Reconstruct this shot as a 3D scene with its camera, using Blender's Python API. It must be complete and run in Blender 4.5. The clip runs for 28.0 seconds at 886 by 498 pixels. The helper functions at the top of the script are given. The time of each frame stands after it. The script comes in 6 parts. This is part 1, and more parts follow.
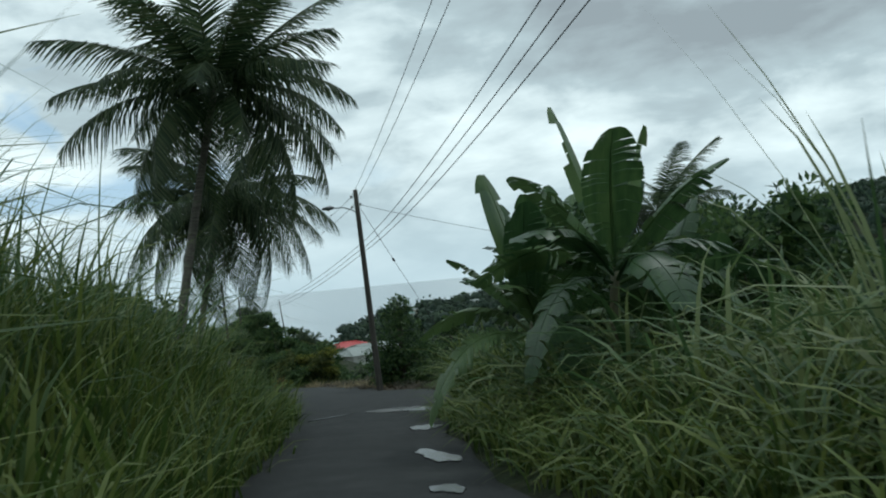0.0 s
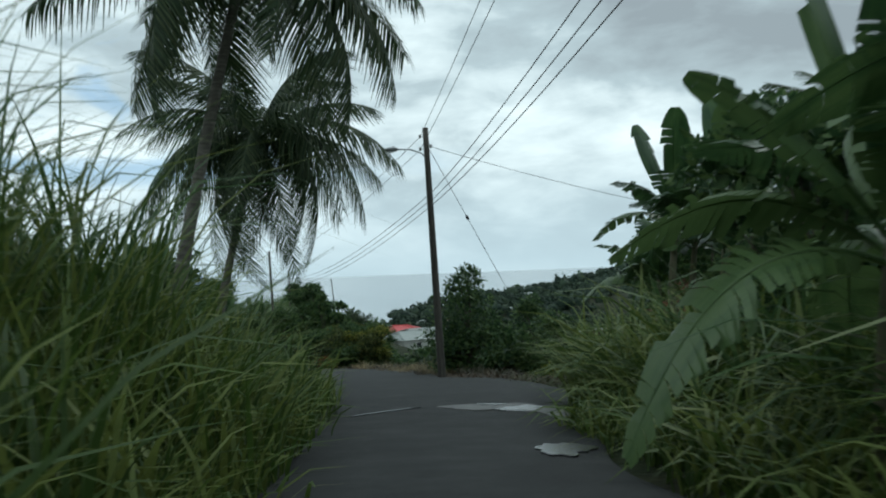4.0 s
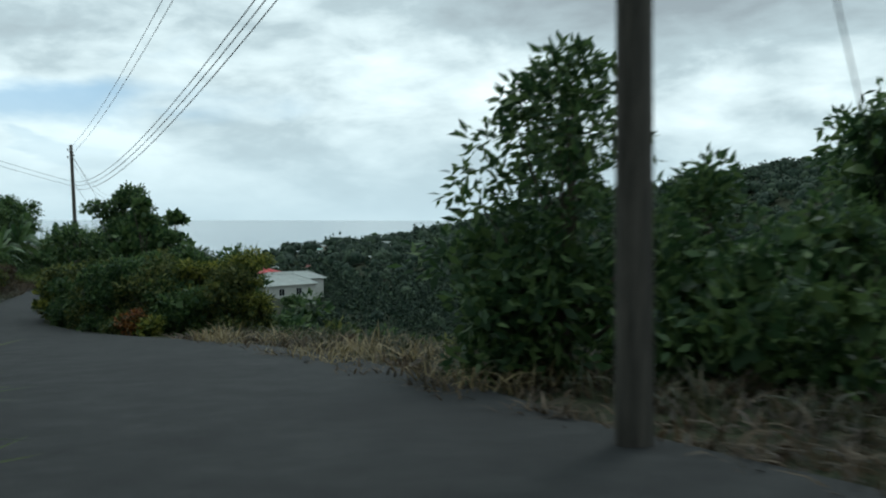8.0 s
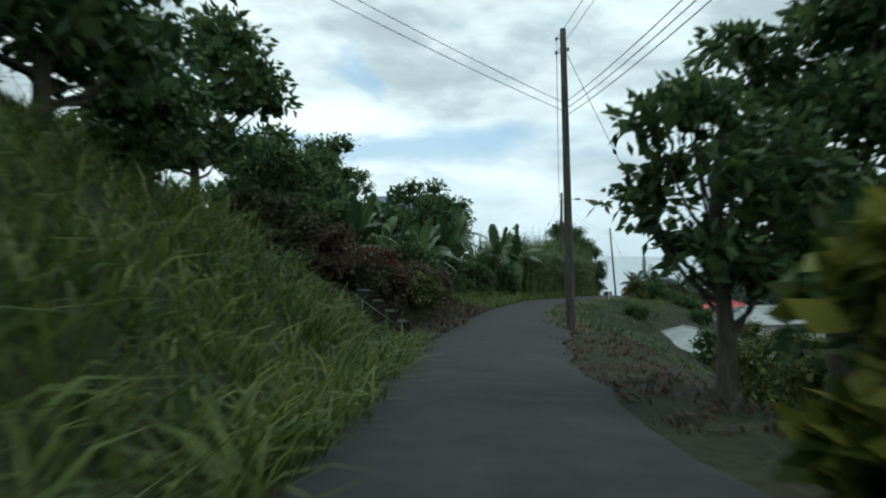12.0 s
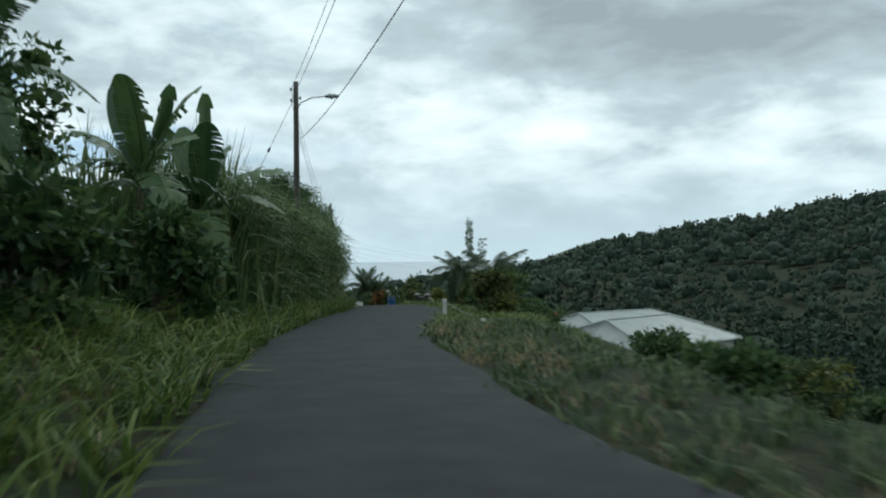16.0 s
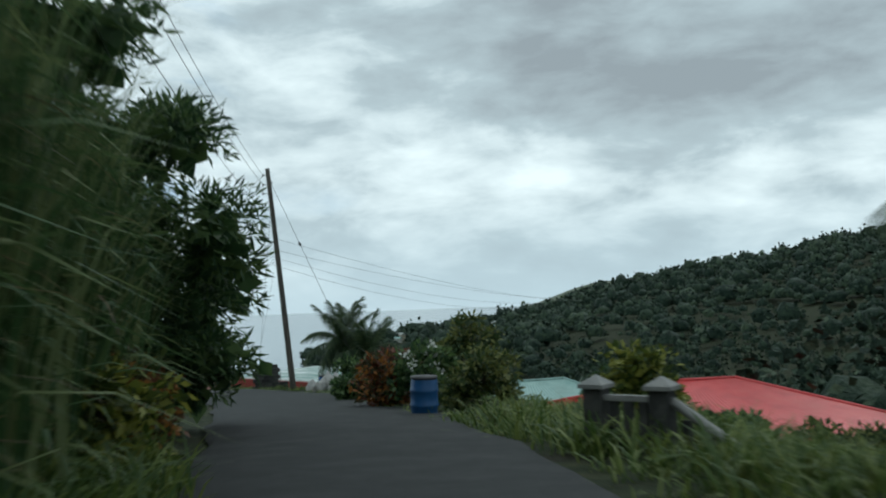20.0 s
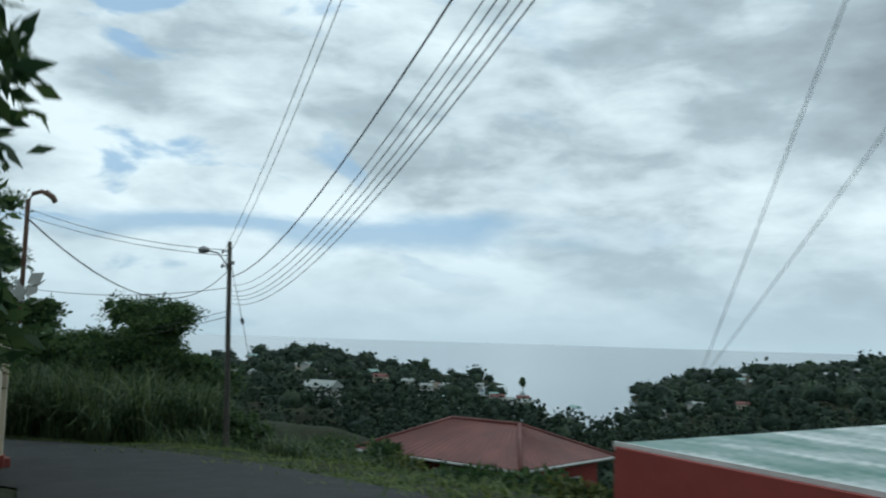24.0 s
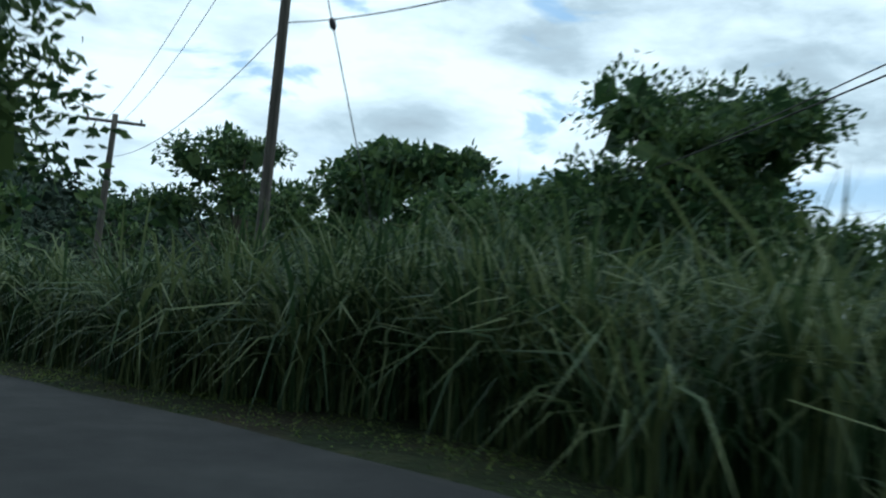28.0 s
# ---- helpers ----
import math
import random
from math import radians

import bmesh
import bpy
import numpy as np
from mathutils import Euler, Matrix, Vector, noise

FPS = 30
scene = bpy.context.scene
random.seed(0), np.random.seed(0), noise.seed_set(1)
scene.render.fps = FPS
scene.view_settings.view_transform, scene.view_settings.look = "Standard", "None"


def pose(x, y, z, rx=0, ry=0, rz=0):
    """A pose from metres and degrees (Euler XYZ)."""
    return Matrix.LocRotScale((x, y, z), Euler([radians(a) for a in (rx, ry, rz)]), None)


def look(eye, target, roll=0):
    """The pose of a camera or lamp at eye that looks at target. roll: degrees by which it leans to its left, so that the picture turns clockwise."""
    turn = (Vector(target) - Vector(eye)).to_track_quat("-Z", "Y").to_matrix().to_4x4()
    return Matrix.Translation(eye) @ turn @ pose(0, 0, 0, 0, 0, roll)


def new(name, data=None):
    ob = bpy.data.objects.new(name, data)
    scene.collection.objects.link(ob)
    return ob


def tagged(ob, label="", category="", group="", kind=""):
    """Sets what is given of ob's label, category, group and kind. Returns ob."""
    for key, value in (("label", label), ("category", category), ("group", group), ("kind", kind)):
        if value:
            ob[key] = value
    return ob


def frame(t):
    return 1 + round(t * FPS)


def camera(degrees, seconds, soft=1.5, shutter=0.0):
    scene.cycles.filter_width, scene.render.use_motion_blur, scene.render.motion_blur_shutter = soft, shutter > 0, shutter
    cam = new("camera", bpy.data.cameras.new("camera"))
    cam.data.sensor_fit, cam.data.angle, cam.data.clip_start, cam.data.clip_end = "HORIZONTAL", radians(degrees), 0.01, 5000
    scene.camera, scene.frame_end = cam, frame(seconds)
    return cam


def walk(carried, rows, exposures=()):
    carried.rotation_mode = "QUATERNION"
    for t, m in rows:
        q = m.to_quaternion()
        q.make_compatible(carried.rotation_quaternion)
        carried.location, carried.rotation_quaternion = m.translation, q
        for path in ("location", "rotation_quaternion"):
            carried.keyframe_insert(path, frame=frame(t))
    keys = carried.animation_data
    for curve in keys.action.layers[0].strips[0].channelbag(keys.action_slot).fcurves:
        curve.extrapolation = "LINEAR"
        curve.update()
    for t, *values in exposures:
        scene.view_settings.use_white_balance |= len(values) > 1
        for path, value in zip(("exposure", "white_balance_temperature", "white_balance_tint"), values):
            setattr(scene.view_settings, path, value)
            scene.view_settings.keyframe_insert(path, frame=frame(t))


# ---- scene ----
cam = camera(50.8, 28.0, soft=2.0, shutter=0.4)
PATH = [
    (0, (3.293, -1.75, 4.306), (3.273, 0.249, 4.352), -5.4),
    (0.5, (3.211, -0.791, 4.247), (3.175, 1.207, 4.324), -4.6),
    (1, (3.022, -0.149, 4.082), (2.969, 1.848, 4.171), -3.9),
    (1.5, (2.875, 0.53, 4.03), (2.805, 2.526, 4.122), -3.8),
    (2, (2.714, 1.202, 3.92), (2.631, 3.198, 4.004), -3.6),
    (2.5, (2.589, 2.143, 3.821), (2.49, 4.139, 3.894), -3.5),
    (4.5, (1.507, 9.504, 2.934), (1.365, 11.499, 2.952), -1.9),
    (5, (1.074, 12.325, 2.689), (0.939, 14.32, 2.689), -2.1),
    (5.5, (0.659, 15.639, 2.498), (0.564, 17.637, 2.472), -2.2),
    (6, (0.239, 19.382, 2.191), (0.242, 21.381, 2.14), -1.6),
    (6.5, (-0.352, 23.115, 1.871), (-0.335, 25.114, 1.81), -1.5),
    (7, (-1.109, 27.373, 1.512), (-1.094, 29.372, 1.447), -1.0),
    (7.5, (-2.12, 32.394, 1.009), (-2.016, 34.39, 0.938), -0.3),
    (8, (-3.146, 37.202, 0.568), (-2.971, 39.193, 0.49), 0.1),
    (8.5, (-4.251, 41.004, 0.029), (-4.065, 42.994, -0.05), 0.2),
    (9, (-5.461, 44.585, -0.308), (-5.327, 46.579, -0.38), 0.9),
    (9.5, (-7.09, 48.621, -0.598), (-7.371, 50.6, -0.664), 1.2),
    (10, (-8.818, 53.115, -0.989), (-9.388, 55.031, -1.053), 0.6),
    (10.5, (-10.876, 57.686, -1.361), (-11.509, 59.582, -1.421), 0.5),
    (11, (-13.054, 62.322, -1.781), (-13.701, 64.214, -1.836), 0.3),
    (11.5, (-15.061, 67.334, -2.151), (-15.719, 69.223, -2.175), 0.4),
    (13.5, (-22.868, 91.244, -3.592), (-23.409, 93.169, -3.573), -0.1),
    (14, (-24.682, 97.469, -3.942), (-25.214, 99.397, -3.915), -0.5),
    (14.5, (-25.956, 103.828, -4.092), (-26.179, 105.815, -4.074), -0.2),
    (15, (-27.76, 110.293, -4.36), (-27.787, 112.293, -4.345), -0.2),
    (15.5, (-29.145, 116.651, -4.565), (-29.101, 118.65, -4.558), -0.2),
    (16, (-30.286, 122.82, -4.772), (-30.23, 124.819, -4.761), -0.7),
    (16.5, (-31.432, 129.249, -4.932), (-31.352, 131.247, -4.916), -0.9),
    (17, (-32.229, 136.22, -5.083), (-32.134, 138.217, -5.063), -1.4),
    (17.5, (-32.637, 142.736, -5.283), (-32.549, 144.734, -5.255), -2.0),
    (18, (-32.714, 149.502, -5.493), (-32.629, 151.5, -5.457), -2.3),
    (18.5, (-32.758, 155.151, -5.704), (-32.682, 157.148, -5.638), -2.4),
    (19, (-32.589, 161.993, -5.96), (-32.515, 163.99, -5.873), -2.5),
    (19.5, (-32.49, 168.461, -6.168), (-32.406, 170.456, -6.065), -2.6),
    (20, (-32.674, 174.671, -6.401), (-32.586, 176.666, -6.288), -2.0),
    (20.5, (-33.21, 180.351, -6.742), (-33.122, 182.346, -6.626), -1.3),
    (22.5, (-37.714, 206.135, -8.342), (-37.807, 208.126, -8.189), 0.2),
    (23, (-39.199, 211.599, -8.704), (-39.509, 213.567, -8.534), 0.8),
    (23.5, (-40.34, 217.664, -9.169), (-40.812, 219.6, -8.993), 0.8),
    (24, (-42.46, 222.009, -9.252), (-43.054, 223.91, -9.068), 1.8),
    (24.5, (-43.965, 224.11, -9.523), (-44.709, 225.96, -9.366), 2.1),
    (25, (-45.808, 227.276, -9.793), (-46.679, 229.072, -9.665), 3.1),
    (25.5, (-47.548, 229.879, -9.984), (-48.492, 231.639, -9.87), 3.3),
    (26, (-49.638, 232.797, -10.328), (-50.663, 234.511, -10.216), 3.8),
    (26.5, (-52.01, 235.557, -10.772), (-53.141, 237.202, -10.664), 3.8),
    (27, (-54.65, 238.594, -11.19), (-55.862, 240.182, -11.088), 4.2),
    (27.5, (-57.134, 241.464, -11.691), (-58.433, 242.981, -11.59), 4.4),
    (28, (-59.896, 243.441, -11.683), (-61.239, 244.921, -11.634), 4.5),
]
walk(cam, [(t, look(eye, target, roll)) for t, eye, target, roll in PATH], exposures=((0.0, 0.12, 5900, -1.0), (4.0, 0.16, 5880, -1.0), (8.0, 0.22, 5880, -1.0), (12.0, 0.26, 5900, -1.0), (18.0, 0.18, 5930, 0.0), (20.0, 0.08, 5900, 0.0), (23.0, 0.02, 5780, 0.5), (25.0, -0.06, 5720, 0.5), (26.0, 0.02, 5680, 0.5), (28.0, 0.26, 5420, 0.0)))

# ---- world and light ----
SUN_ELEV, SUN_ROT = radians(52), radians(-35)
world = bpy.data.worlds.new("world")
scene.world = world
world.use_nodes = True
wn, wl = world.node_tree.nodes, world.node_tree.links
wn.clear()


def wnode(kind, **kw):
    n = wn.new(kind)
    for k, v in kw.items():
        n.inputs[k].default_value = v
    return n


w_out = wn.new("ShaderNodeOutputWorld")
w_bg = wnode("ShaderNodeBackground", Strength=1.0)
w_sky = wn.new("ShaderNodeTexSky")
w_sky.sky_type, w_sky.sun_disc = "NISHITA", False
w_sky.sun_elevation, w_sky.sun_rotation = SUN_ELEV, SUN_ROT
w_sky.altitude, w_sky.dust_density = 150, 2.0
w_tc = wn.new("ShaderNodeTexCoord")
w_sep = wn.new("ShaderNodeSeparateXYZ")
wl.new(w_tc.outputs["Generated"], w_sep.inputs[0])


def wmath(op, a, b=None, clamp=False):
    n = wn.new("ShaderNodeMath")
    n.operation, n.use_clamp = op, clamp
    for i, v in enumerate((a, b)):
        if v is None:
            continue
        if isinstance(v, (int, float)):
            n.inputs[i].default_value = v
        else:
            wl.new(v, n.inputs[i])
    return n.outputs[0]


# clouds: bearing and height of each direction, warped by noise
def wnoise(vec, scale, detail, rough, dist=0.0):
    n = wnode("ShaderNodeTexNoise", Scale=scale, Detail=detail, Roughness=rough, Distortion=dist)
    wl.new(vec, n.inputs["Vector"])
    return n.outputs["Fac"]


def wstep(v, lo, hi, top=1.0):
    n = wn.new("ShaderNodeMapRange")
    n.interpolation_type = "SMOOTHSTEP"
    for k, q in (("From Min", lo), ("From Max", hi), ("To Min", 0.0), ("To Max", top)):
        n.inputs[k].default_value = q
    wl.new(v, n.inputs["Value"])
    return n.outputs[0]


w_az = wmath("ARCTAN2", w_sep.outputs["X"], w_sep.outputs["Y"])
w_el = wmath("ARCSINE", w_sep.outputs["Z"])
w_vec = wn.new("ShaderNodeCombineXYZ")
wl.new(wmath("MULTIPLY", w_az, 1.5), w_vec.inputs[0])
wl.new(wmath("MULTIPLY", w_el, 3.7), w_vec.inputs[1])
w_up = wmath("ADD", wmath("MAXIMUM", w_sep.outputs["Z"], 0.0), 0.27)
w_flat = wn.new("ShaderNodeCombineXYZ")
wl.new(wmath("DIVIDE", w_sep.outputs["X"], w_up), w_flat.inputs[0])
wl.new(wmath("DIVIDE", w_sep.outputs["Y"], w_up), w_flat.inputs[1])
w_warp = wnoise(w_vec.outputs[0], 3.2, 5.0, 0.55, 0.3)
w_elw = wmath("ADD", w_el, wmath("MULTIPLY", wmath("SUBTRACT", w_warp, 0.5), 0.075))
w_azw = wmath("ADD", w_az, wmath("MULTIPLY", wmath("SUBTRACT", wnoise(w_flat.outputs[0], 2.2, 3.0, 0.5), 0.5), 0.5))
w_soft = wnoise(w_vec.outputs[0], 2.1, 5.0, 0.5, 0.35)
w_puff = wnoise(w_vec.outputs[0], 6.5, 7.0, 0.56, 0.25)
w_sheet = wnoise(w_flat.outputs[0], 1.0, 4.0, 0.5, 0.25)
w_mix = wmath("ADD", wmath("ADD", wmath("MULTIPLY", w_soft, 0.46), wmath("MULTIPLY", w_puff, 0.30)), wmath("MULTIPLY", w_sheet, 0.24))
# grey bank high over the valley, a bright break under it, lighter cloud out over the sea
w_bank = wmath("MULTIPLY", wstep(w_elw, 0.145, 0.235), wstep(w_azw, -0.25, 0.22))
w_break = wmath("MULTIPLY", wmath("MULTIPLY", wstep(w_elw, 0.085, 0.125), wmath("SUBTRACT", 1.0, wstep(w_elw, 0.15, 0.20))), wstep(w_azw, -0.3, 0.05))
w_west = wmath("SUBTRACT", 1.0, wstep(w_azw, -0.55, -0.1))
w_tone = wmath("ADD", w_mix, wmath("ADD", wmath("ADD", wmath("MULTIPLY", w_bank, -0.105), wmath("MULTIPLY", w_break, 0.035)), wmath("MULTIPLY", w_west, 0.035)))
w_ramp = wn.new("ShaderNodeValToRGB")
w_ramp.color_ramp.elements[0].position, w_ramp.color_ramp.elements[0].color = 0.33, (0.33, 0.355, 0.375, 1)
w_ramp.color_ramp.elements[1].position, w_ramp.color_ramp.elements[1].color = 0.59, (0.93, 0.97, 0.96, 1)
mid = w_ramp.color_ramp.elements.new(0.455)
mid.color = (0.50, 0.555, 0.575, 1)
mid = w_ramp.color_ramp.elements.new(0.50)
mid.color = (0.67, 0.72, 0.73, 1)
wl.new(w_tone, w_ramp.inputs[0])
w_blue = wn.new("ShaderNodeMix")
w_blue.data_type = "RGBA"
w_skyv = wn.new("ShaderNodeVectorMath")
w_skyv.operation = "SCALE"
w_skyv.inputs["Scale"].default_value = 0.10
wl.new(w_sky.outputs[0], w_skyv.inputs[0])
# gaps of blue: a long low one over the sea, small ones higher to the west
w_slot = wmath("MULTIPLY", wmath("SUBTRACT", 1.0, wstep(wmath("ABSOLUTE", wmath("SUBTRACT", w_elw, 0.108)), 0.006, 0.024)), wmath("MULTIPLY", wstep(w_azw, -0.85, -0.6), wmath("SUBTRACT", 1.0, wstep(w_azw, -0.30, -0.08))))
w_off = wn.new("ShaderNodeVectorMath")
w_off.operation = "ADD"
w_off.inputs[1].default_value = (7.3, 2.1, 4.0)
wl.new(w_vec.outputs[0], w_off.inputs[0])
w_spots = wmath("MULTIPLY", wstep(wnoise(w_off.outputs[0], 4.2, 5.0, 0.5, 0.5), 0.57, 0.66), w_west)
w_open = wmath("MULTIPLY", wmath("MAXIMUM", w_slot, w_spots), 0.8)
wl.new(w_open, w_blue.inputs["Factor"])
wl.new(w_ramp.outputs[0], w_blue.inputs["A"])
w_deep = wn.new("ShaderNodeMix")
w_deep.data_type = "RGBA"
w_deep.inputs["Factor"].default_value, w_deep.inputs["B"].default_value = 0.75, (0.25, 0.42, 0.61, 1)
wl.new(w_skyv.outputs[0], w_deep.inputs["A"])
wl.new(w_deep.outputs["Result"], w_blue.inputs["B"])
# pale band over the sea
w_low = wn.new("ShaderNodeMapRange")
w_low.inputs["From Min"].default_value, w_low.inputs["From Max"].default_value = 0.0, 0.11
w_low.inputs["To Min"].default_value, w_low.inputs["To Max"].default_value = 0.85, 0.0
wl.new(w_sep.outputs["Z"], w_low.inputs["Value"])
w_band = wn.new("ShaderNodeMix")
w_band.data_type = "RGBA"
w_band.inputs["B"].default_value = (0.55, 0.635, 0.675, 1)
wl.new(w_low.outputs[0], w_band.inputs["Factor"])
wl.new(w_blue.outputs["Result"], w_band.inputs["A"])
wl.new(w_band.outputs["Result"], w_bg.inputs["Color"])
wl.new(w_bg.outputs[0], w_out.inputs[0])

sun_data = bpy.data.lights.new("sun", "SUN")
sun_data.energy, sun_data.angle, sun_data.color = 0.6, radians(14), (1.0, 0.97, 0.92)
sun = new("sun", sun_data)
sun.rotation_euler = (radians(38), 0, radians(145))

# ---- materials ----


def mat(name, colors, rough=0.6, scale=6.0, metal=0.0, bump=0.2, bscale=40.0, island=0.0, obrand=0.0, spec=0.5, stretch=(1, 1, 1), trans=0.0, second=0.0, second_col=(0.05, 0.05, 0.04), sscale=1.0, bdist=0.02):
    """A surface of several tones at two scales, with relief; island or obrand: how far single pieces differ."""
    m = bpy.data.materials.new(name)
    m.use_nodes = True
    nt = m.node_tree
    ns, ls = nt.nodes, nt.links
    b = ns["Principled BSDF"]
    b.inputs["Roughness"].default_value, b.inputs["Metallic"].default_value = rough, metal
    b.inputs["Specular IOR Level"].default_value = spec
    tc = ns.new("ShaderNodeTexCoord")
    mp = ns.new("ShaderNodeMapping")
    mp.inputs["Scale"].default_value = stretch
    ls.new(tc.outputs["Object"], mp.inputs[0])
    nz = ns.new("ShaderNodeTexNoise")
    nz.inputs["Scale"].default_value, nz.inputs["Detail"].default_value = scale, 6.0
    nz.inputs["Roughness"].default_value = 0.62
    ls.new(mp.outputs[0], nz.inputs["Vector"])
    rp = ns.new("ShaderNodeValToRGB")
    el = rp.color_ramp.elements
    el[0].position, el[1].position = 0.3, 0.7
    el[0].color, el[1].color = (*colors[0], 1), (*colors[-1], 1)
    for i, c in enumerate(colors[1:-1]):
        e = el.new(0.3 + 0.4 * (i + 1) / (len(colors) - 1))
        e.color = (*c, 1)
    fac = nz.outputs["Fac"]
    if island or obrand:
        src = ns.new("ShaderNodeNewGeometry").outputs["Random Per Island"] if island else ns.new("ShaderNodeObjectInfo").outputs["Random"]
        k = island or obrand
        a = ns.new("ShaderNodeMath")
        a.operation = "MULTIPLY_ADD"
        a.inputs[1].default_value, a.inputs[2].default_value = k, -k / 2
        ls.new(src, a.inputs[0])
        s = ns.new("ShaderNodeMath")
        s.operation = "ADD"
        ls.new(a.outputs[0], s.inputs[0])
        ls.new(fac, s.inputs[1])
        fac = s.outputs[0]
    ls.new(fac, rp.inputs[0])
    col = rp.outputs[0]
    if second:
        n2 = ns.new("ShaderNodeTexNoise")
        n2.inputs["Scale"].default_value, n2.inputs["Detail"].default_value = sscale, 5.0
        ls.new(mp.outputs[0], n2.inputs["Vector"])
        r2 = ns.new("ShaderNodeMapRange")
        r2.inputs["From Min"].default_value, r2.inputs["From Max"].default_value = 0.52, 0.68
        r2.inputs["To Max"].default_value = second
        ls.new(n2.outputs["Fac"], r2.inputs["Value"])
        mx = ns.new("ShaderNodeMix")
        mx.data_type = "RGBA"
        mx.inputs["B"].default_value = (*second_col, 1)
        ls.new(r2.outputs[0], mx.inputs["Factor"])
        ls.new(col, mx.inputs["A"])
        col = mx.outputs["Result"]
    ls.new(col, b.inputs["Base Color"])
    if bump:
        bn = ns.new("ShaderNodeTexNoise")
        bn.inputs["Scale"].default_value, bn.inputs["Detail"].default_value = bscale, 4.0
        ls.new(mp.outputs[0], bn.inputs["Vector"])
        bp = ns.new("ShaderNodeBump")
        bp.inputs["Strength"].default_value, bp.inputs["Distance"].default_value = bump, bdist
        ls.new(bn.outputs["Fac"], bp.inputs["Height"])
        ls.new(bp.outputs[0], b.inputs["Normal"])
    if trans:
        tr = ns.new("ShaderNodeBsdfTranslucent")
        ls.new(col, tr.inputs["Color"])
        sh = ns.new("ShaderNodeMixShader")
        sh.inputs[0].default_value = trans
        out = ns["Material Output"]
        ls.new(b.outputs[0], sh.inputs[1])
        ls.new(tr.outputs[0], sh.inputs[2])
        ls.new(sh.outputs[0], out.inputs["Surface"])
    return m


LEAF = dict(rough=0.55, bump=0.0, island=0.8, trans=0.36, spec=0.3)
m_soil = mat("soil_and_grass", [(0.011, 0.016, 0.007), (0.022, 0.031, 0.012), (0.046, 0.048, 0.022)], 0.95, 2.2, bump=1.0, bscale=9, bdist=0.08, second=0.75, second_col=(0.030, 0.023, 0.015), sscale=0.45, spec=0.2)
m_asphalt = mat("asphalt", [(0.018, 0.0195, 0.020), (0.027, 0.029, 0.029), (0.041, 0.043, 0.042)], 0.85, 1.6, bump=0.6, bscale=80, second=0.6, second_col=(0.017, 0.018, 0.0185), sscale=0.35, spec=0.3)
m_concrete = mat("concrete", [(0.16, 0.16, 0.155), (0.24, 0.24, 0.23), (0.32, 0.31, 0.29)], 0.85, 2.5, bump=0.4, bscale=60, second=0.6, second_col=(0.09, 0.095, 0.085), sscale=1.2)
m_wetcon = mat("wet_concrete", [(0.05, 0.05, 0.05), (0.085, 0.085, 0.082), (0.14, 0.138, 0.13)], 0.6, 2.0, bump=0.3, bscale=50, second=0.5, second_col=(0.06, 0.06, 0.055), sscale=0.8)
m_water = mat("puddle_water", [(0.025, 0.026, 0.026), (0.035, 0.036, 0.036)], 0.26, 2.0, bump=0.08, bscale=9)
m_grass = mat("grass_blades", [(0.056, 0.098, 0.022), (0.106, 0.160, 0.035), (0.175, 0.215, 0.057)], scale=0.35, **LEAF)
m_reed = mat("cane_blades", [(0.058, 0.108, 0.039), (0.101, 0.165, 0.061), (0.176, 0.216, 0.089)], scale=0.5, **LEAF)
m_elephant = mat("elephant_grass", [(0.030, 0.060, 0.024), (0.057, 0.099, 0.039), (0.145, 0.182, 0.076)], scale=0.5, **LEAF)
m_dry = mat("dry_grass", [(0.10, 0.085, 0.045), (0.22, 0.17, 0.085), (0.32, 0.26, 0.14)], scale=0.6, **LEAF)
m_leaf = mat("broad_leaves", [(0.032, 0.067, 0.026), (0.061, 0.113, 0.039), (0.109, 0.167, 0.055)], scale=0.6, **LEAF)
m_leafy = mat("yellow_green_leaves", [(0.05, 0.075, 0.015), (0.12, 0.15, 0.025), (0.30, 0.30, 0.06)], scale=0.8, **LEAF)
m_leafo = mat("olive_hedge_leaves", [(0.035, 0.060, 0.020), (0.069, 0.095, 0.027), (0.163, 0.175, 0.050)], scale=0.8, **LEAF)
m_croton = mat("croton_leaves", [(0.05, 0.05, 0.02), (0.16, 0.055, 0.03), (0.30, 0.13, 0.03)], scale=1.0, **LEAF)
m_redleaf = mat("dark_red_leaves", [(0.046, 0.042, 0.023), (0.085, 0.049, 0.033), (0.208, 0.055, 0.047)], scale=1.0, **LEAF)
m_flower = mat("white_petals", [(0.6, 0.6, 0.56), (0.8, 0.8, 0.76)], 0.6, 4.0, bump=0.0, trans=0.2)
m_banana = mat("banana_leaf", [(0.036, 0.078, 0.029), (0.065, 0.124, 0.042), (0.111, 0.176, 0.060)], 0.4, 1.5, bump=0.15, bscale=25, obrand=0.5, trans=0.25, stretch=(1, 6, 1))
m_banstem = mat("banana_stem", [(0.05, 0.055, 0.03), (0.10, 0.10, 0.05), (0.16, 0.13, 0.08)], 0.7, 3.0, bump=0.3, stretch=(4, 4, 0.6))
m_palmleaf = mat("palm_leaflets", [(0.028, 0.050, 0.022), (0.049, 0.081, 0.034), (0.084, 0.112, 0.049)], scale=0.7, **LEAF)
m_bark = mat("bark", [(0.05, 0.045, 0.035), (0.10, 0.085, 0.065), (0.16, 0.14, 0.11)], 0.95, 5.0, bump=0.7, bscale=30, stretch=(2, 2, 0.6))
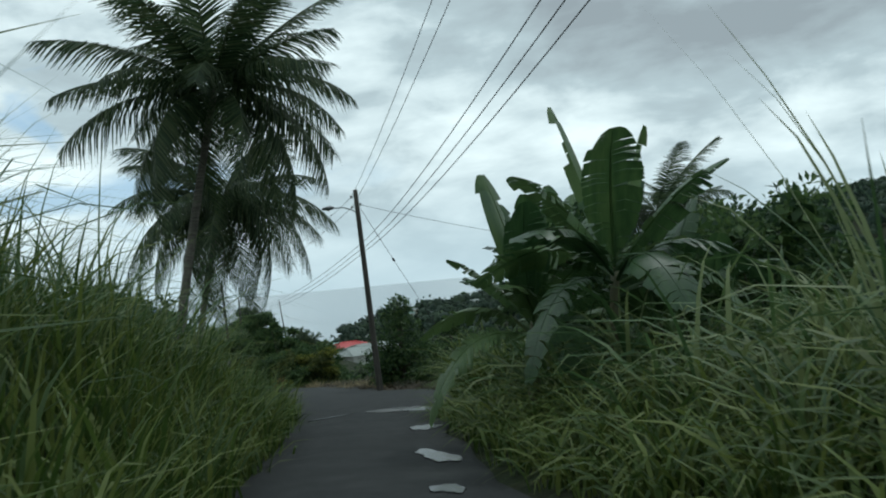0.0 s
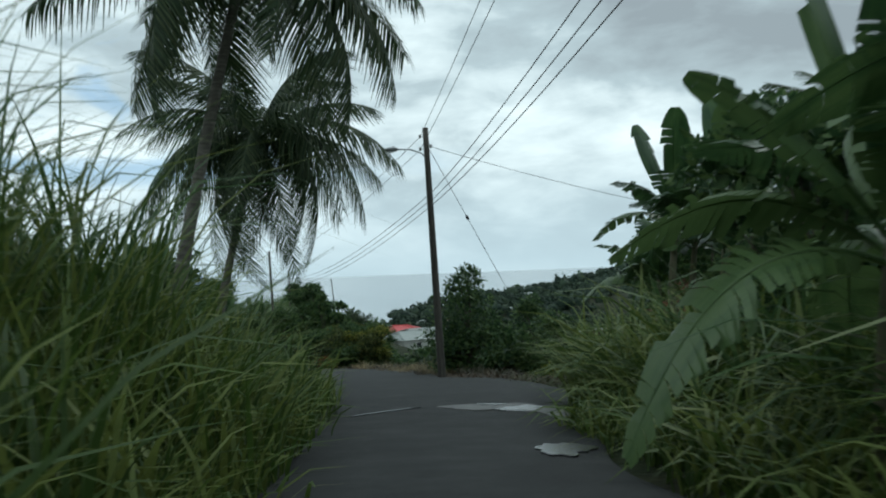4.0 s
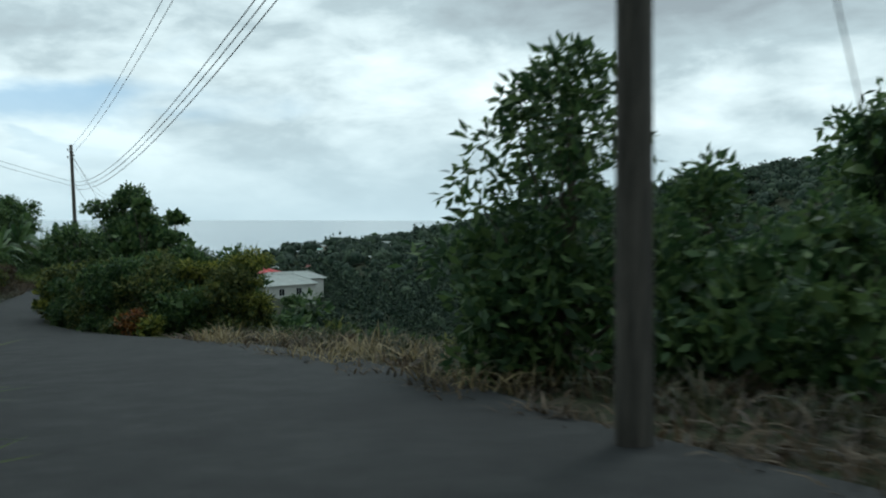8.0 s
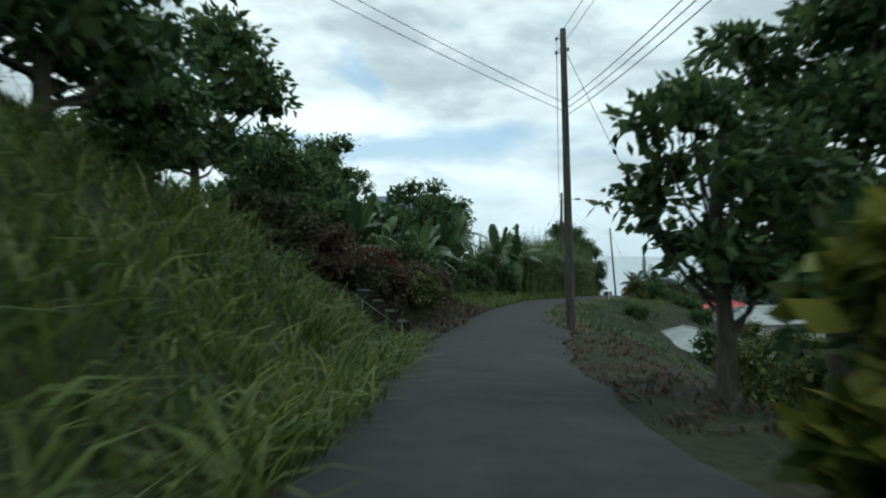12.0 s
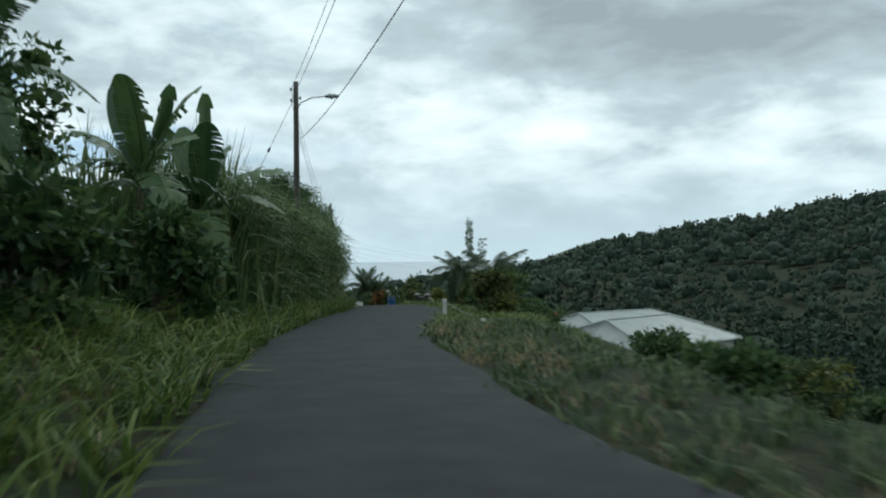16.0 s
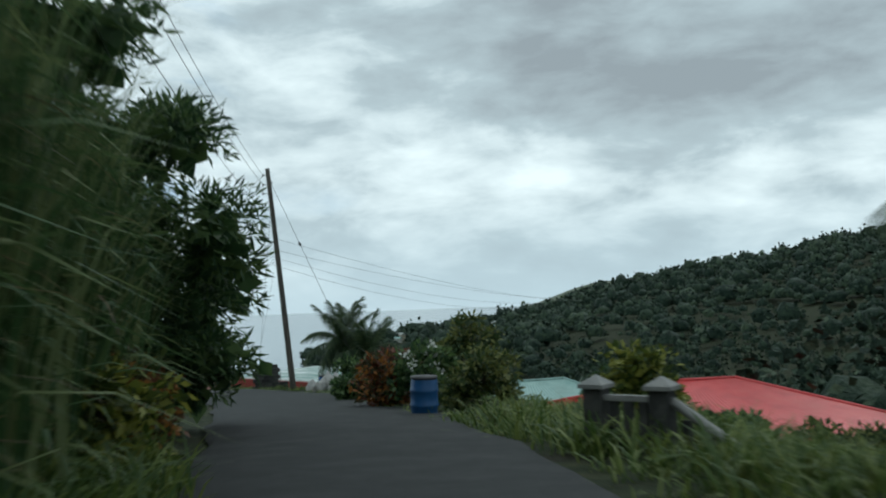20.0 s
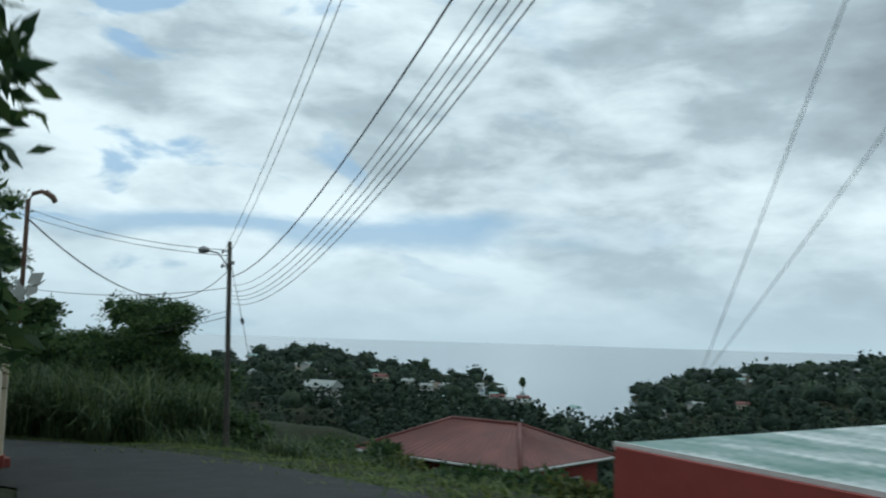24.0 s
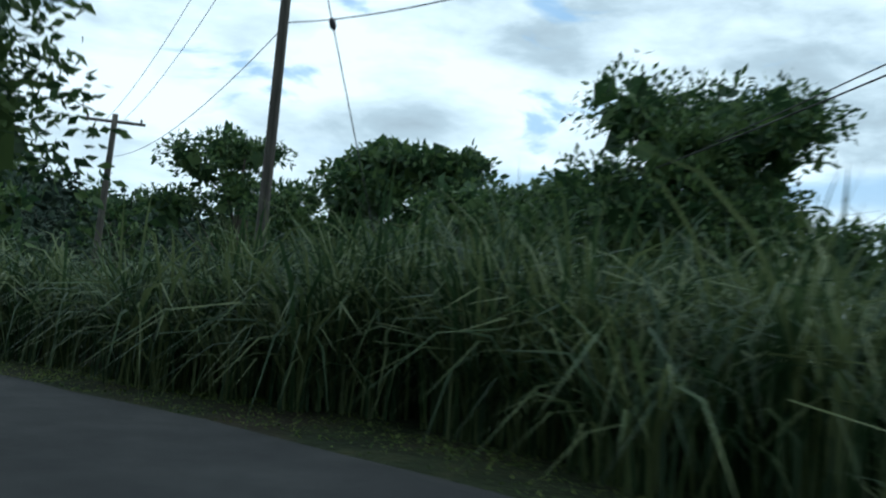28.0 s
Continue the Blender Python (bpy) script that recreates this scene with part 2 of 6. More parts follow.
m_palmbark = mat("palm_bark", [(0.07, 0.065, 0.055), (0.13, 0.12, 0.10), (0.19, 0.175, 0.15)], 0.95, 3.0, bump=0.7, bscale=20, stretch=(1, 1, 5))
m_pole = mat("weathered_pole_wood", [(0.045, 0.042, 0.035), (0.085, 0.078, 0.066), (0.14, 0.125, 0.105)], 0.9, 3.0, bump=0.5, bscale=30, stretch=(6, 6, 0.4))
m_steel = mat("galvanised_steel", [(0.22, 0.23, 0.23), (0.32, 0.33, 0.33)], 0.5, 8.0, metal=0.7, bump=0.1)
m_wire = mat("black_cable", [(0.018, 0.018, 0.02), (0.03, 0.03, 0.032)], 0.6, 5.0, bump=0.0)
m_glass = mat("lamp_lens", [(0.5, 0.52, 0.5), (0.6, 0.62, 0.6)], 0.2, 6.0, bump=0.05)
m_redroof = mat("red_metal_roof", [(0.42, 0.035, 0.035), (0.52, 0.05, 0.05), (0.58, 0.075, 0.07)], 0.45, 1.2, bump=0.05, second=0.3, second_col=(0.30, 0.05, 0.045), sscale=0.6)
m_dullred = mat("faded_red_roof", [(0.11, 0.034, 0.028), (0.15, 0.045, 0.036), (0.20, 0.065, 0.05)], 0.6, 1.2, bump=0.05, second=0.5, second_col=(0.11, 0.035, 0.03), sscale=0.7)
m_whiteroof = mat("pale_grey_roof_sheet", [(0.25, 0.28, 0.26), (0.32, 0.35, 0.33), (0.39, 0.41, 0.385)], 0.5, 1.0, bump=0.05, second=0.5, second_col=(0.24, 0.25, 0.23), sscale=0.5)
m_greenroof = mat("worn_green_roof", [(0.07, 0.21, 0.16), (0.26, 0.36, 0.33), (0.58, 0.62, 0.60)], 0.45, 0.8, bump=0.05, second=1.0, second_col=(0.72, 0.75, 0.73), sscale=0.9, stretch=(0.5, 1.4, 1))
m_paleteal = mat("pale_teal_roof", [(0.22, 0.36, 0.33), (0.30, 0.44, 0.40)], 0.5, 1.5, bump=0.05, second=0.4, second_col=(0.14, 0.22, 0.2), sscale=0.9)
m_cream = mat("cream_painted_wall", [(0.50, 0.44, 0.33), (0.58, 0.52, 0.40), (0.63, 0.57, 0.45)], 0.85, 1.2, bump=0.25, bscale=30, second=0.55, second_col=(0.34, 0.29, 0.20), sscale=0.9, stretch=(1, 1, 0.45))
m_redband = mat("red_painted_plinth", [(0.16, 0.04, 0.03), (0.22, 0.055, 0.04), (0.27, 0.08, 0.06)], 0.8, 2.0, bump=0.3, bscale=30, second=0.5, second_col=(0.1, 0.05, 0.04), sscale=1.5)
m_whitewall = mat("white_house_wall", [(0.46, 0.46, 0.42), (0.56, 0.56, 0.52)], 0.85, 1.5, bump=0.15, second=0.4, second_col=(0.3, 0.3, 0.26), sscale=0.8)
m_redwall = mat("red_painted_wall", [(0.24, 0.04, 0.03), (0.32, 0.055, 0.045)], 0.8, 1.5, bump=0.15, second=0.4, second_col=(0.16, 0.04, 0.035), sscale=0.8)
m_wood = mat("brown_board", [(0.10, 0.045, 0.025), (0.16, 0.072, 0.038), (0.21, 0.10, 0.055)], 0.7, 2.5, bump=0.3, bscale=30, obrand=0.35, stretch=(0.6, 0.6, 9))
m_whitetrim = mat("white_trim_paint", [(0.55, 0.56, 0.54), (0.68, 0.69, 0.66)], 0.6, 3.0, bump=0.1)
m_shutter = mat("pale_window_panel", [(0.46, 0.50, 0.48), (0.56, 0.60, 0.57)], 0.35, 2.0, bump=0.05)
m_darkwin = mat("dark_window", [(0.015, 0.018, 0.02), (0.03, 0.035, 0.035)], 0.12, 2.0, bump=0.0)
m_rust = mat("rusty_sheet", [(0.10, 0.06, 0.04), (0.17, 0.10, 0.07), (0.24, 0.18, 0.14)], 0.75, 2.0, bump=0.2)
m_blue = mat("blue_plastic", [(0.016, 0.075, 0.20), (0.024, 0.10, 0.26)], 0.42, 2.0, bump=0.08, second=0.35, second_col=(0.05, 0.10, 0.16), sscale=1.6)
m_bag = mat("white_woven_sack", [(0.27, 0.265, 0.25), (0.38, 0.37, 0.35), (0.50, 0.49, 0.46)], 0.7, 3.0, bump=0.6, bscale=12, second=0.35, second_col=(0.3, 0.27, 0.22), sscale=2.0)
m_block = mat("old_concrete_block", [(0.022, 0.023, 0.022), (0.04, 0.041, 0.039), (0.075, 0.074, 0.068)], 0.95, 4.0, bump=0.6, bscale=40, obrand=0.5)
m_sea = mat("sea_water", [(0.17, 0.225, 0.26), (0.21, 0.265, 0.295)], 0.16, 0.004, bump=0.0)
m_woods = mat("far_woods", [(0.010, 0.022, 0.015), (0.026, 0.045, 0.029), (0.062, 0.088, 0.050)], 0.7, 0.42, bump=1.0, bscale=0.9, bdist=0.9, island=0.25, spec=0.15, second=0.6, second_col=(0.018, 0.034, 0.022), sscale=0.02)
m_weeds = mat("dark_weeds", [(0.029, 0.036, 0.017), (0.049, 0.055, 0.026), (0.085, 0.078, 0.042)], scale=0.6, **LEAF)
# steps and drain surround: three near-black concrete tones
m_darkconcrete = mat("very_dark_concrete", [(0.008, 0.010, 0.007), (0.016, 0.018, 0.013), (0.032, 0.033, 0.025)], 0.95, 4.0, bump=0.5, bscale=30)
# far hill: grass tones made paler, distance haze put into the colour
m_hazehill = mat("far_hill_hazed_grass", [(0.070, 0.088, 0.055), (0.095, 0.115, 0.070), (0.125, 0.140, 0.090)], 0.9, 0.012, bump=0.0, second=0.5, second_col=(0.05, 0.075, 0.05), sscale=0.03)
m_brownweed = mat("brown_weeds", [(0.037, 0.030, 0.019), (0.069, 0.050, 0.033), (0.119, 0.088, 0.053)], scale=0.6, **LEAF)
m_orange = mat("dry_orange_leaf", [(0.20, 0.09, 0.03), (0.34, 0.17, 0.05)], 0.7, 4.0, bump=0.2)

# ---- mesh helpers ----


def mesh_from(name, verts, faces, material=None, smooth=False):
    me = bpy.data.meshes.new(name)
    me.from_pydata([tuple(v) for v in verts] if not isinstance(verts, np.ndarray) else verts.tolist(), [], faces if not isinstance(faces, np.ndarray) else faces.tolist())
    if material:
        me.materials.append(material)
    if smooth:
        me.polygons.foreach_set("use_smooth", [True] * len(me.polygons))
    me.update()
    return me


def fast_mesh(name, verts, faces, material, smooth=False):
    """A mesh from arrays; all faces have the same number of corners."""
    me = bpy.data.meshes.new(name)
    n, k = faces.shape
    me.vertices.add(len(verts))
    me.vertices.foreach_set("co", np.asarray(verts, np.float32).ravel())
    me.loops.add(n * k)
    me.loops.foreach_set("vertex_index", faces.astype(np.int32).ravel())
    me.polygons.add(n)
    me.polygons.foreach_set("loop_start", np.arange(0, n * k, k, dtype=np.int32))
    me.materials.append(material)
    me.update(calc_edges=True)
    if smooth:
        me.polygons.foreach_set("use_smooth", np.ones(n, bool))
    me.validate()
    return me


def thing(name, place=(0, 0, 0), label="", category="", group="", kind="", rz=0.0):
    ob = new(name)
    ob.empty_display_size = 0.3
    ob.matrix_basis = pose(*place, 0, 0, rz)
    return tagged(ob, label, category, group, kind)


def part(name, data, parent, label="", m=None):
    """Links a mesh, or a bmesh, as one part under its thing; m: its pose in the thing."""
    ob = new(name, data)
    ob.parent = parent
    if m is not None:
        ob.matrix_basis = m
    if label:
        ob["label"] = label
    return ob


def solid(name, data, label="", category="", group="", kind="", m=None):
    ob = new(name, data)
    if m is not None:
        ob.matrix_basis = m
    return tagged(ob, label, category, group, kind)


def box(name, size, material, at=(0, 0, 0), bevel=0.0):
    """A box mesh with its base centre at the given place."""
    bm = bmesh.new()
    bmesh.ops.create_cube(bm, size=1.0)
    bmesh.ops.scale(bm, vec=size, verts=bm.verts)
    bmesh.ops.translate(bm, vec=(at[0], at[1], at[2] + size[2] / 2), verts=bm.verts)
    if bevel:
        bmesh.ops.bevel(bm, geom=bm.edges[:], offset=bevel, segments=2, affect="EDGES", profile=0.5)
    me = bpy.data.meshes.new(name)
    bm.to_mesh(me)
    bm.free()
    me.materials.append(material)
    return me


def tube_arrays(points, radii, sides=8, cap=True):
    """Rings round a line of points."""
    p = np.asarray(points, float)
    r = np.broadcast_to(np.asarray(radii, float), (len(p),))
    t = np.gradient(p, axis=0)
    t /= np.linalg.norm(t, axis=1, keepdims=True) + 1e-9
    ref = np.where(np.abs(t[:, 2:3]) > 0.9, [[1.0, 0, 0]], [[0, 0, 1.0]])
    a = np.cross(t, ref)
    a /= np.linalg.norm(a, axis=1, keepdims=True) + 1e-9
    b = np.cross(t, a)
    an = np.linspace(0, 2 * np.pi, sides, endpoint=False)
    v = p[:, None] + r[:, None, None] * (np.cos(an)[None, :, None] * a[:, None] + np.sin(an)[None, :, None] * b[:, None])
    i = np.arange(len(p) - 1)[:, None] * sides
    j = np.arange(sides)[None]
    k = (j + 1) % sides
    f = np.stack([i + j, i + k, i + sides + k, i + sides + j], -1).reshape(-1, 4)
    return v.reshape(-1, 3), f


def tube(name, points, radii, material, sides=8):
    v, f = tube_arrays(points, radii, sides)
    n = len(v) // sides
    faces = f.tolist() + [list(range(sides))[::-1], list(range((n - 1) * sides, n * sides))]
    return mesh_from(name, v, faces, material, smooth=True)


def joined(name, pieces, material, smooth=False):
    """One mesh out of several (vertices, faces)."""
    vs, fs, n = [], [], 0
    for v, f in pieces:
        vs.append(np.asarray(v, float))
        fs.append(np.asarray(f) + n)
        n += len(v)
    return fast_mesh(name, np.concatenate(vs), np.concatenate(fs), material, smooth)


RNG = np.random.default_rng(7)


def unit(v):
    return v / (np.linalg.norm(v, axis=-1, keepdims=True) + 1e-9)


def blades(base, length, width, lean, droop, segs=4, rng=RNG, toward=None, spread=1.0):
    """Ribbons that rise from the base points, lean aside and droop at the tip. Arrays of one value a blade."""
    n = len(base)
    ang = rng.uniform(0, 2 * np.pi, n)
    side = np.stack([np.cos(ang), np.sin(ang), np.zeros(n)], 1)
    if toward is not None:
        side = unit(side * spread + toward)
    across = np.stack([-side[:, 1], side[:, 0], np.zeros(n)], 1)
    s = np.linspace(0, 1, segs + 1)[None, :, None]
    L = np.broadcast_to(length, (n,))[:, None, None]
    le = np.broadcast_to(lean, (n,))[:, None, None]
    dr = np.broadcast_to(droop, (n,))[:, None, None]
    up = np.array([0, 0, 1.0])
    mid = base[:, None] + L * (s * (1 - 0.35 * le) - dr * s**2.6) * up + L * (le * s**1.6 + 0.5 * dr * s**2) * side[:, None]
    w = np.broadcast_to(width, (n,))[:, None, None] * (np.minimum(1, 0.45 + 1.6 * s) * (1 - s**2.2) + 0.04)
    twist = rng.uniform(-0.5, 0.5, n)[:, None, None]
    off = across[:, None] * w + up * w * twist
    v = np.stack([mid - off, mid + off], 2).reshape(-1, 3)
    i = (np.arange(n) * (segs + 1) * 2)[:, None] + np.arange(segs)[None] * 2
    f = np.stack([i, i + 1, i + 3, i + 2], -1).reshape(-1, 4)
    return v, f


def leaves(centre, outward, size, rng=RNG, aspect=0.45, hang=0.3):
    """Folded pointed leaves at the centres, that face outward more or less."""
    n = len(centre)
    d = unit(outward + rng.normal(0, 0.75, (n, 3)) + np.array([0, 0, -hang]))
    r = unit(np.cross(d, rng.normal(0, 1, (n, 3))))
    up = unit(np.cross(r, d))
    L = np.broadcast_to(size, (n,))[:, None]
    a = centre
    tip = a + d * L
    m = a + d * L * 0.45 + up * L * 0.08
    w = r * L * aspect * 0.5
    v = np.stack([a, m - w, tip, m + w], 1).reshape(-1, 3)
    f = np.arange(n * 4).reshape(n, 4)
    return v, f


def clump_leaves(clumps, count, size, rng=RNG, aspect=0.45, shell=0.55, hang=0.3):
    """Leaves over a set of uneven clumps (x, y, z, radius, flattening)."""
    c = np.asarray(clumps, float)
    wgt = c[:, 3] ** 2
    pick = rng.choice(len(c), count, p=wgt / wgt.sum())
    d = unit(rng.normal(0, 1, (count, 3)))
    d[:, 2] = np.where(d[:, 2] < -0.35, -d[:, 2], d[:, 2])
    rr = c[pick, 3] * (shell + (1.12 - shell) * rng.random(count) ** 0.6) * (1 + 0.22 * np.sin(5 * d[:, 0] + 3 * pick) * np.cos(4 * d[:, 1] + pick))
    p = c[pick, :3] + d * rr[:, None] * np.stack([np.ones(count), np.ones(count), c[pick, 4]], 1)
    return leaves(p, d, size * rng.uniform(0.6, 1.3, count), rng, aspect, hang)

# ---- the lie of the land ----
# the road's line: x, y, height, width to the left of the line, width to the right
ROAD = np.array([
    (7.5, -45, 7.6, 1.2, 2.6), (5.0, -20, 4.9, 1.2, 2.4), (3.3, -1.8, 3.12, 1.2, 2.2), (2.6, 2.1, 2.62, 1.2, 2.2), (1.5, 9.5, 1.73, 1.2, 2.1), (0.66, 15.6, 1.28, 1.1, 2.3),
    (-0.35, 23.1, 0.66, 0.9, 3.3), (-1.1, 27.4, 0.3, 0.9, 4.3), (-2.1, 32.4, -0.2, 1.1, 5.0), (-3.15, 37.2, -0.65, 1.2, 5.0), (-4.25, 41.0, -1.1, 1.2, 4.8),
    (-5.5, 44.6, -1.5, 1.2, 5.0), (-7.1, 48.6, -1.82, 1.1, 5.6), (-8.8, 53.1, -2.2, 1.0, 6.0), (-10.9, 57.7, -2.58, 0.9, 5.6), (-13.05, 62.3, -2.98, 0.8, 4.6),
    (-15.05, 67.3, -3.35, 0.8, 3.2), (-17.6, 74.5, -3.8, 0.9, 2.0), (-20.2, 82.5, -4.3, 1.1, 2.1), (-22.9, 91.2, -4.8, 1.1, 2.4), (-24.7, 97.5, -5.12, 1.1, 2.8),
    (-26.0, 103.8, -5.3, 1.1, 3.0), (-27.75, 110.3, -5.56, 1.0, 3.0), (-29.15, 116.7, -5.77, 0.95, 2.9), (-30.3, 122.8, -5.97, 0.9, 2.7), (-31.4, 129.3, -6.13, 0.8, 2.5),
    (-32.2, 136.2, -6.28, 0.7, 2.5), (-32.6, 142.7, -6.48, 0.75, 2.5), (-32.7, 149.5, -6.7, 0.8, 2.6), (-32.75, 155.2, -6.9, 0.9, 3.3), (-32.6, 162, -7.16, 1.0, 3.8),
    (-32.5, 168.5, -7.37, 1.0, 3.4), (-32.7, 174.7, -7.6, 1.0, 2.8), (-33.2, 180.4, -7.94, 1.0, 2.5), (-34.3, 187, -8.3, 1.1, 3.1), (-35.9, 196, -8.9, 1.2, 3.9),
    (-37.7, 206.1, -9.54, 1.3, 4.2), (-39.2, 211.6, -9.9, 1.4, 4.0), (-40.6, 217, -10.3, 1.5, 3.4), (-43.2, 223, -10.6, 1.5, 2.9), (-45.8, 227.3, -11.0, 1.6, 3.2),
    (-49.6, 232.8, -11.53, 1.7, 3.8), (-54.6, 238.6, -12.4, 1.8, 4.4), (-59.9, 242.6, -12.95, 2.0, 4.8), (-66, 244.6, -13.3, 2.4, 4.8), (-74, 244.8, -13.5, 2.6, 3.8), (-86, 242, -13.6, 2.6, 3.0), (-104, 235, -13.2, 2.6, 3.0)])
# banks along the way: y of the station, rise of the bank to the left, fall to the right, level verge to the right
BANK = np.array([(-45, 0.75, 0.15, 1.0), (11, 0.75, 0.12, 1.0), (22, 0.18, 0.02, 1.0), (34, 0.22, -0.10, 1.5), (44, 0.65, -0.12, 2.5), (52, 1.0, -0.30, 2.0), (70, 1.15, -0.35, 1.5), (92, 1.0, -0.45, 1.2),
                 (108, 0.55, -0.45, 1.2), (125, 0.35, -0.40, 1.5), (150, 0.30, -0.35, 3.0), (180, 0.30, -0.40, 2.0), (200, 0.25, -0.35, 3.0), (220, 0.15, -0.35, 2.0), (238, 0.05, -0.42, 2.0), (246, 0.1, -0.10, 2.0), (260, 0.2, -0.04, 2.0)])
SEA = -43.0
# skyline of the hills from the middle of the walk: bearing right of north, elevation, distance
SKYLINE = np.array([(-180, 3.0, 500), (-75, 3.0, 500), (-50, 0.5, 600), (-36, -1.6, 650), (-30.7, -1.8, 680), (-26.4, -1.4, 700), (-24.9, -1.0, 700), (-22.9, -1.35, 700), (-20.9, -1.7, 690), (-17.7, -2.0, 680), (-13.8, -2.4, 660), (-11.2, -2.9, 630), (-9.3, -3.25, 600),
                    (-7, -2.8, 600), (-4, -2.2, 640), (0, -1.7, 700), (5.8, -1.15, 800), (8.4, -0.7, 900), (12.2, 0.55, 1050), (18.7, 1.5, 1100), (26, 2.8, 1100), (40, 4.3, 1000), (90, 6.0, 800), (150, 4.0, 600), (180, 3.0, 500)])


def smooth01(a, b, x):
    t = np.clip((x - a) / (b - a), 0, 1)
    return t * t * (3 - 2 * t)


def wobble(x, y, s, seed=0.0):
    return np.sin(x / s + 1.7 * np.sin(y / s * 0.7 + seed)) * np.cos(y / s * 1.13 + 1.3 * np.sin(x / s * 0.6 + seed * 2))


def road_near(x, y):
    """For places: the distance beside the road's line (to the right positive), the station's y, height and widths."""
    x, y = np.asarray(x, float), np.asarray(y, float)
    best = np.full(x.shape, 1e9)
    out = [np.zeros(x.shape) for _ in range(5)]
    for a, b in zip(ROAD[:-1], ROAD[1:]):
        d = b[:2] - a[:2]
        q = np.clip(((x - a[0]) * d[0] + (y - a[1]) * d[1]) / (d @ d), 0, 1)
        ex, ey = x - a[0] - q * d[0], y - a[1] - q * d[1]
        r = np.hypot(ex, ey)
        sg = np.sign(ex * d[1] - ey * d[0])
        near = r < best
        best = np.where(near, r, best)
        i = np.where(ROAD[:, 0] == a[0])[0][0]
        stn = (a[1] if i < 44 else 243 + 3 * (i - 43)) + q * (d[1] if i < 43 else 3)
        for k, v in enumerate((np.where(sg == 0, 1, sg) * r, stn, a[2] + q * (b[2] - a[2]), a[3] + q * (b[3] - a[3]), a[4] + q * (b[4] - a[4]))):
            out[k] = np.where(near, v, out[k])
    return out


def ground_z(x, y):
    """The height of the ground, apart from the road's own surface."""
    x, y = np.asarray(x, float), np.asarray(y, float)
    s, u, z, wl_, wr_ = road_near(x, y)
    kl, kr, vr = (np.interp(u, BANK[:, 0], BANK[:, i]) for i in (1, 2, 3))
    dl, dr = np.maximum(-s - wl_ - 0.75, 0), np.maximum(s - wr_ - 0.3, 0)
    near = z - 0.10 + kl * 9 * (1 - np.exp(-dl / 9.0)) + 0.16 * np.clip(dl - 6, 0, 60)
    dd = np.maximum(dr - vr, 0)
    near = near + np.where(kr > 0, kr * np.minimum(dr, 6) - 0.25 * np.clip(dr - 7, 0, 80), kr * dd * np.exp(-dd / 90.0)) - 0.02 * dr
    out = np.maximum(dl, dr)
    near = near + 0.14 * smooth01(0.3, 3, out) * wobble(x, y, 1.9) + 0.5 * smooth01(6, 25, out) * wobble(x, y, 9.0, 1.0)
    near = near - 1.3 * np.exp(-((x - 6.5) ** 2 + (y - 39.5) ** 2) / 30.0) * smooth01(0.3, 3, dr)
    near = near - 7.0 * smooth01(7, 32, dr) * smooth01(238, 245, u) * smooth01(-76, -66, x)
    cx, cy = -35.0, 200.0
    R = np.hypot(x - cx, y - cy)
    az = np.degrees(np.arctan2(x - cx, y - cy))
    el, rs = np.interp(az, SKYLINE[:, 0], SKYLINE[:, 1]), np.interp(az, SKYLINE[:, 0], SKYLINE[:, 2])
    top = -8 + rs * np.tan(np.radians(el)) - 7.0
    floor = np.interp(az, (-180, -75, -45, -30, 0, 60, 150, 180), (10, 6, -20, -34, -38, -34, 0, 10))
    far = floor + (top - floor) * smooth01(0.22, 1.0, R / rs) + (SEA - 12 - top) * smooth01(1.0, 1.35, R / rs)
    far = far + 3.0 * smooth01(150, 400, R) * wobble(x, y, 60, 2.0) + 1.6 * smooth01(100, 300, R) * wobble(x, y, 23, 4.0)
    return near + (far - near) * smooth01(35, 150, out)


def place_at(u, s):
    """World places beside the road: u is the station's y, s metres to the right of the line."""
    u, s = np.asarray(u, float), np.asarray(s, float)
    yy = ROAD[:, 1]
    n = int(np.argmax(yy)) + 1
    px = np.interp(u, yy[:n], ROAD[:n, 0])
    e = 0.5
    dx = np.interp(u + e, yy[:n], ROAD[:n, 0]) - np.interp(u - e, yy[:n], ROAD[:n, 0])
    ln = np.hypot(dx, 2 * e)
    return px + s * (2 * e) / ln, u - s * dx / ln


def spot(x, y, up=0.0):
    return (float(x), float(y), float(ground_z(x, y)) + up)


# ground sheet: fine near the road, wider steps towards the horizon
def steps(lo, hi, fine, far, ratio=1.28):
    mid = list(np.arange(lo, hi, fine))
    a, st = lo, fine
    while a > -far:
        st *= ratio
        a -= st
        mid.insert(0, a)
    b, st = hi, fine
    while b < far:
        st *= ratio
        b += st
        mid.append(b)
    return np.array(mid)


gx, gy = steps(-80, 30, 0.9, 4200, 1.12), steps(-30, 275, 1.4, 4200, 1.12)
GX, GY = np.meshgrid(gx, gy)
GZ = ground_z(GX, GY)
gv = np.stack([GX, GY, GZ], -1).reshape(-1, 3)
gi = np.arange(len(gy) - 1)[:, None] * len(gx) + np.arange(len(gx) - 1)[None]
gf = np.stack([gi, gi + 1, gi + len(gx) + 1, gi + len(gx)], -1).reshape(-1, 4)
solid("ground", fast_mesh("ground", gv, gf, m_soil, smooth=True), "dark grassy soil of the hillside beside the road", "ground", kind="structure")

# sea
sv = [(-6500, -2500, SEA), (6500, -2500, SEA), (6500, 6500, SEA), (-6500, 6500, SEA)]
solid("sea", mesh_from("sea", sv, [(0, 1, 2, 3)], m_sea), "calm grey-blue sea under an overcast sky", "water", kind="structure")

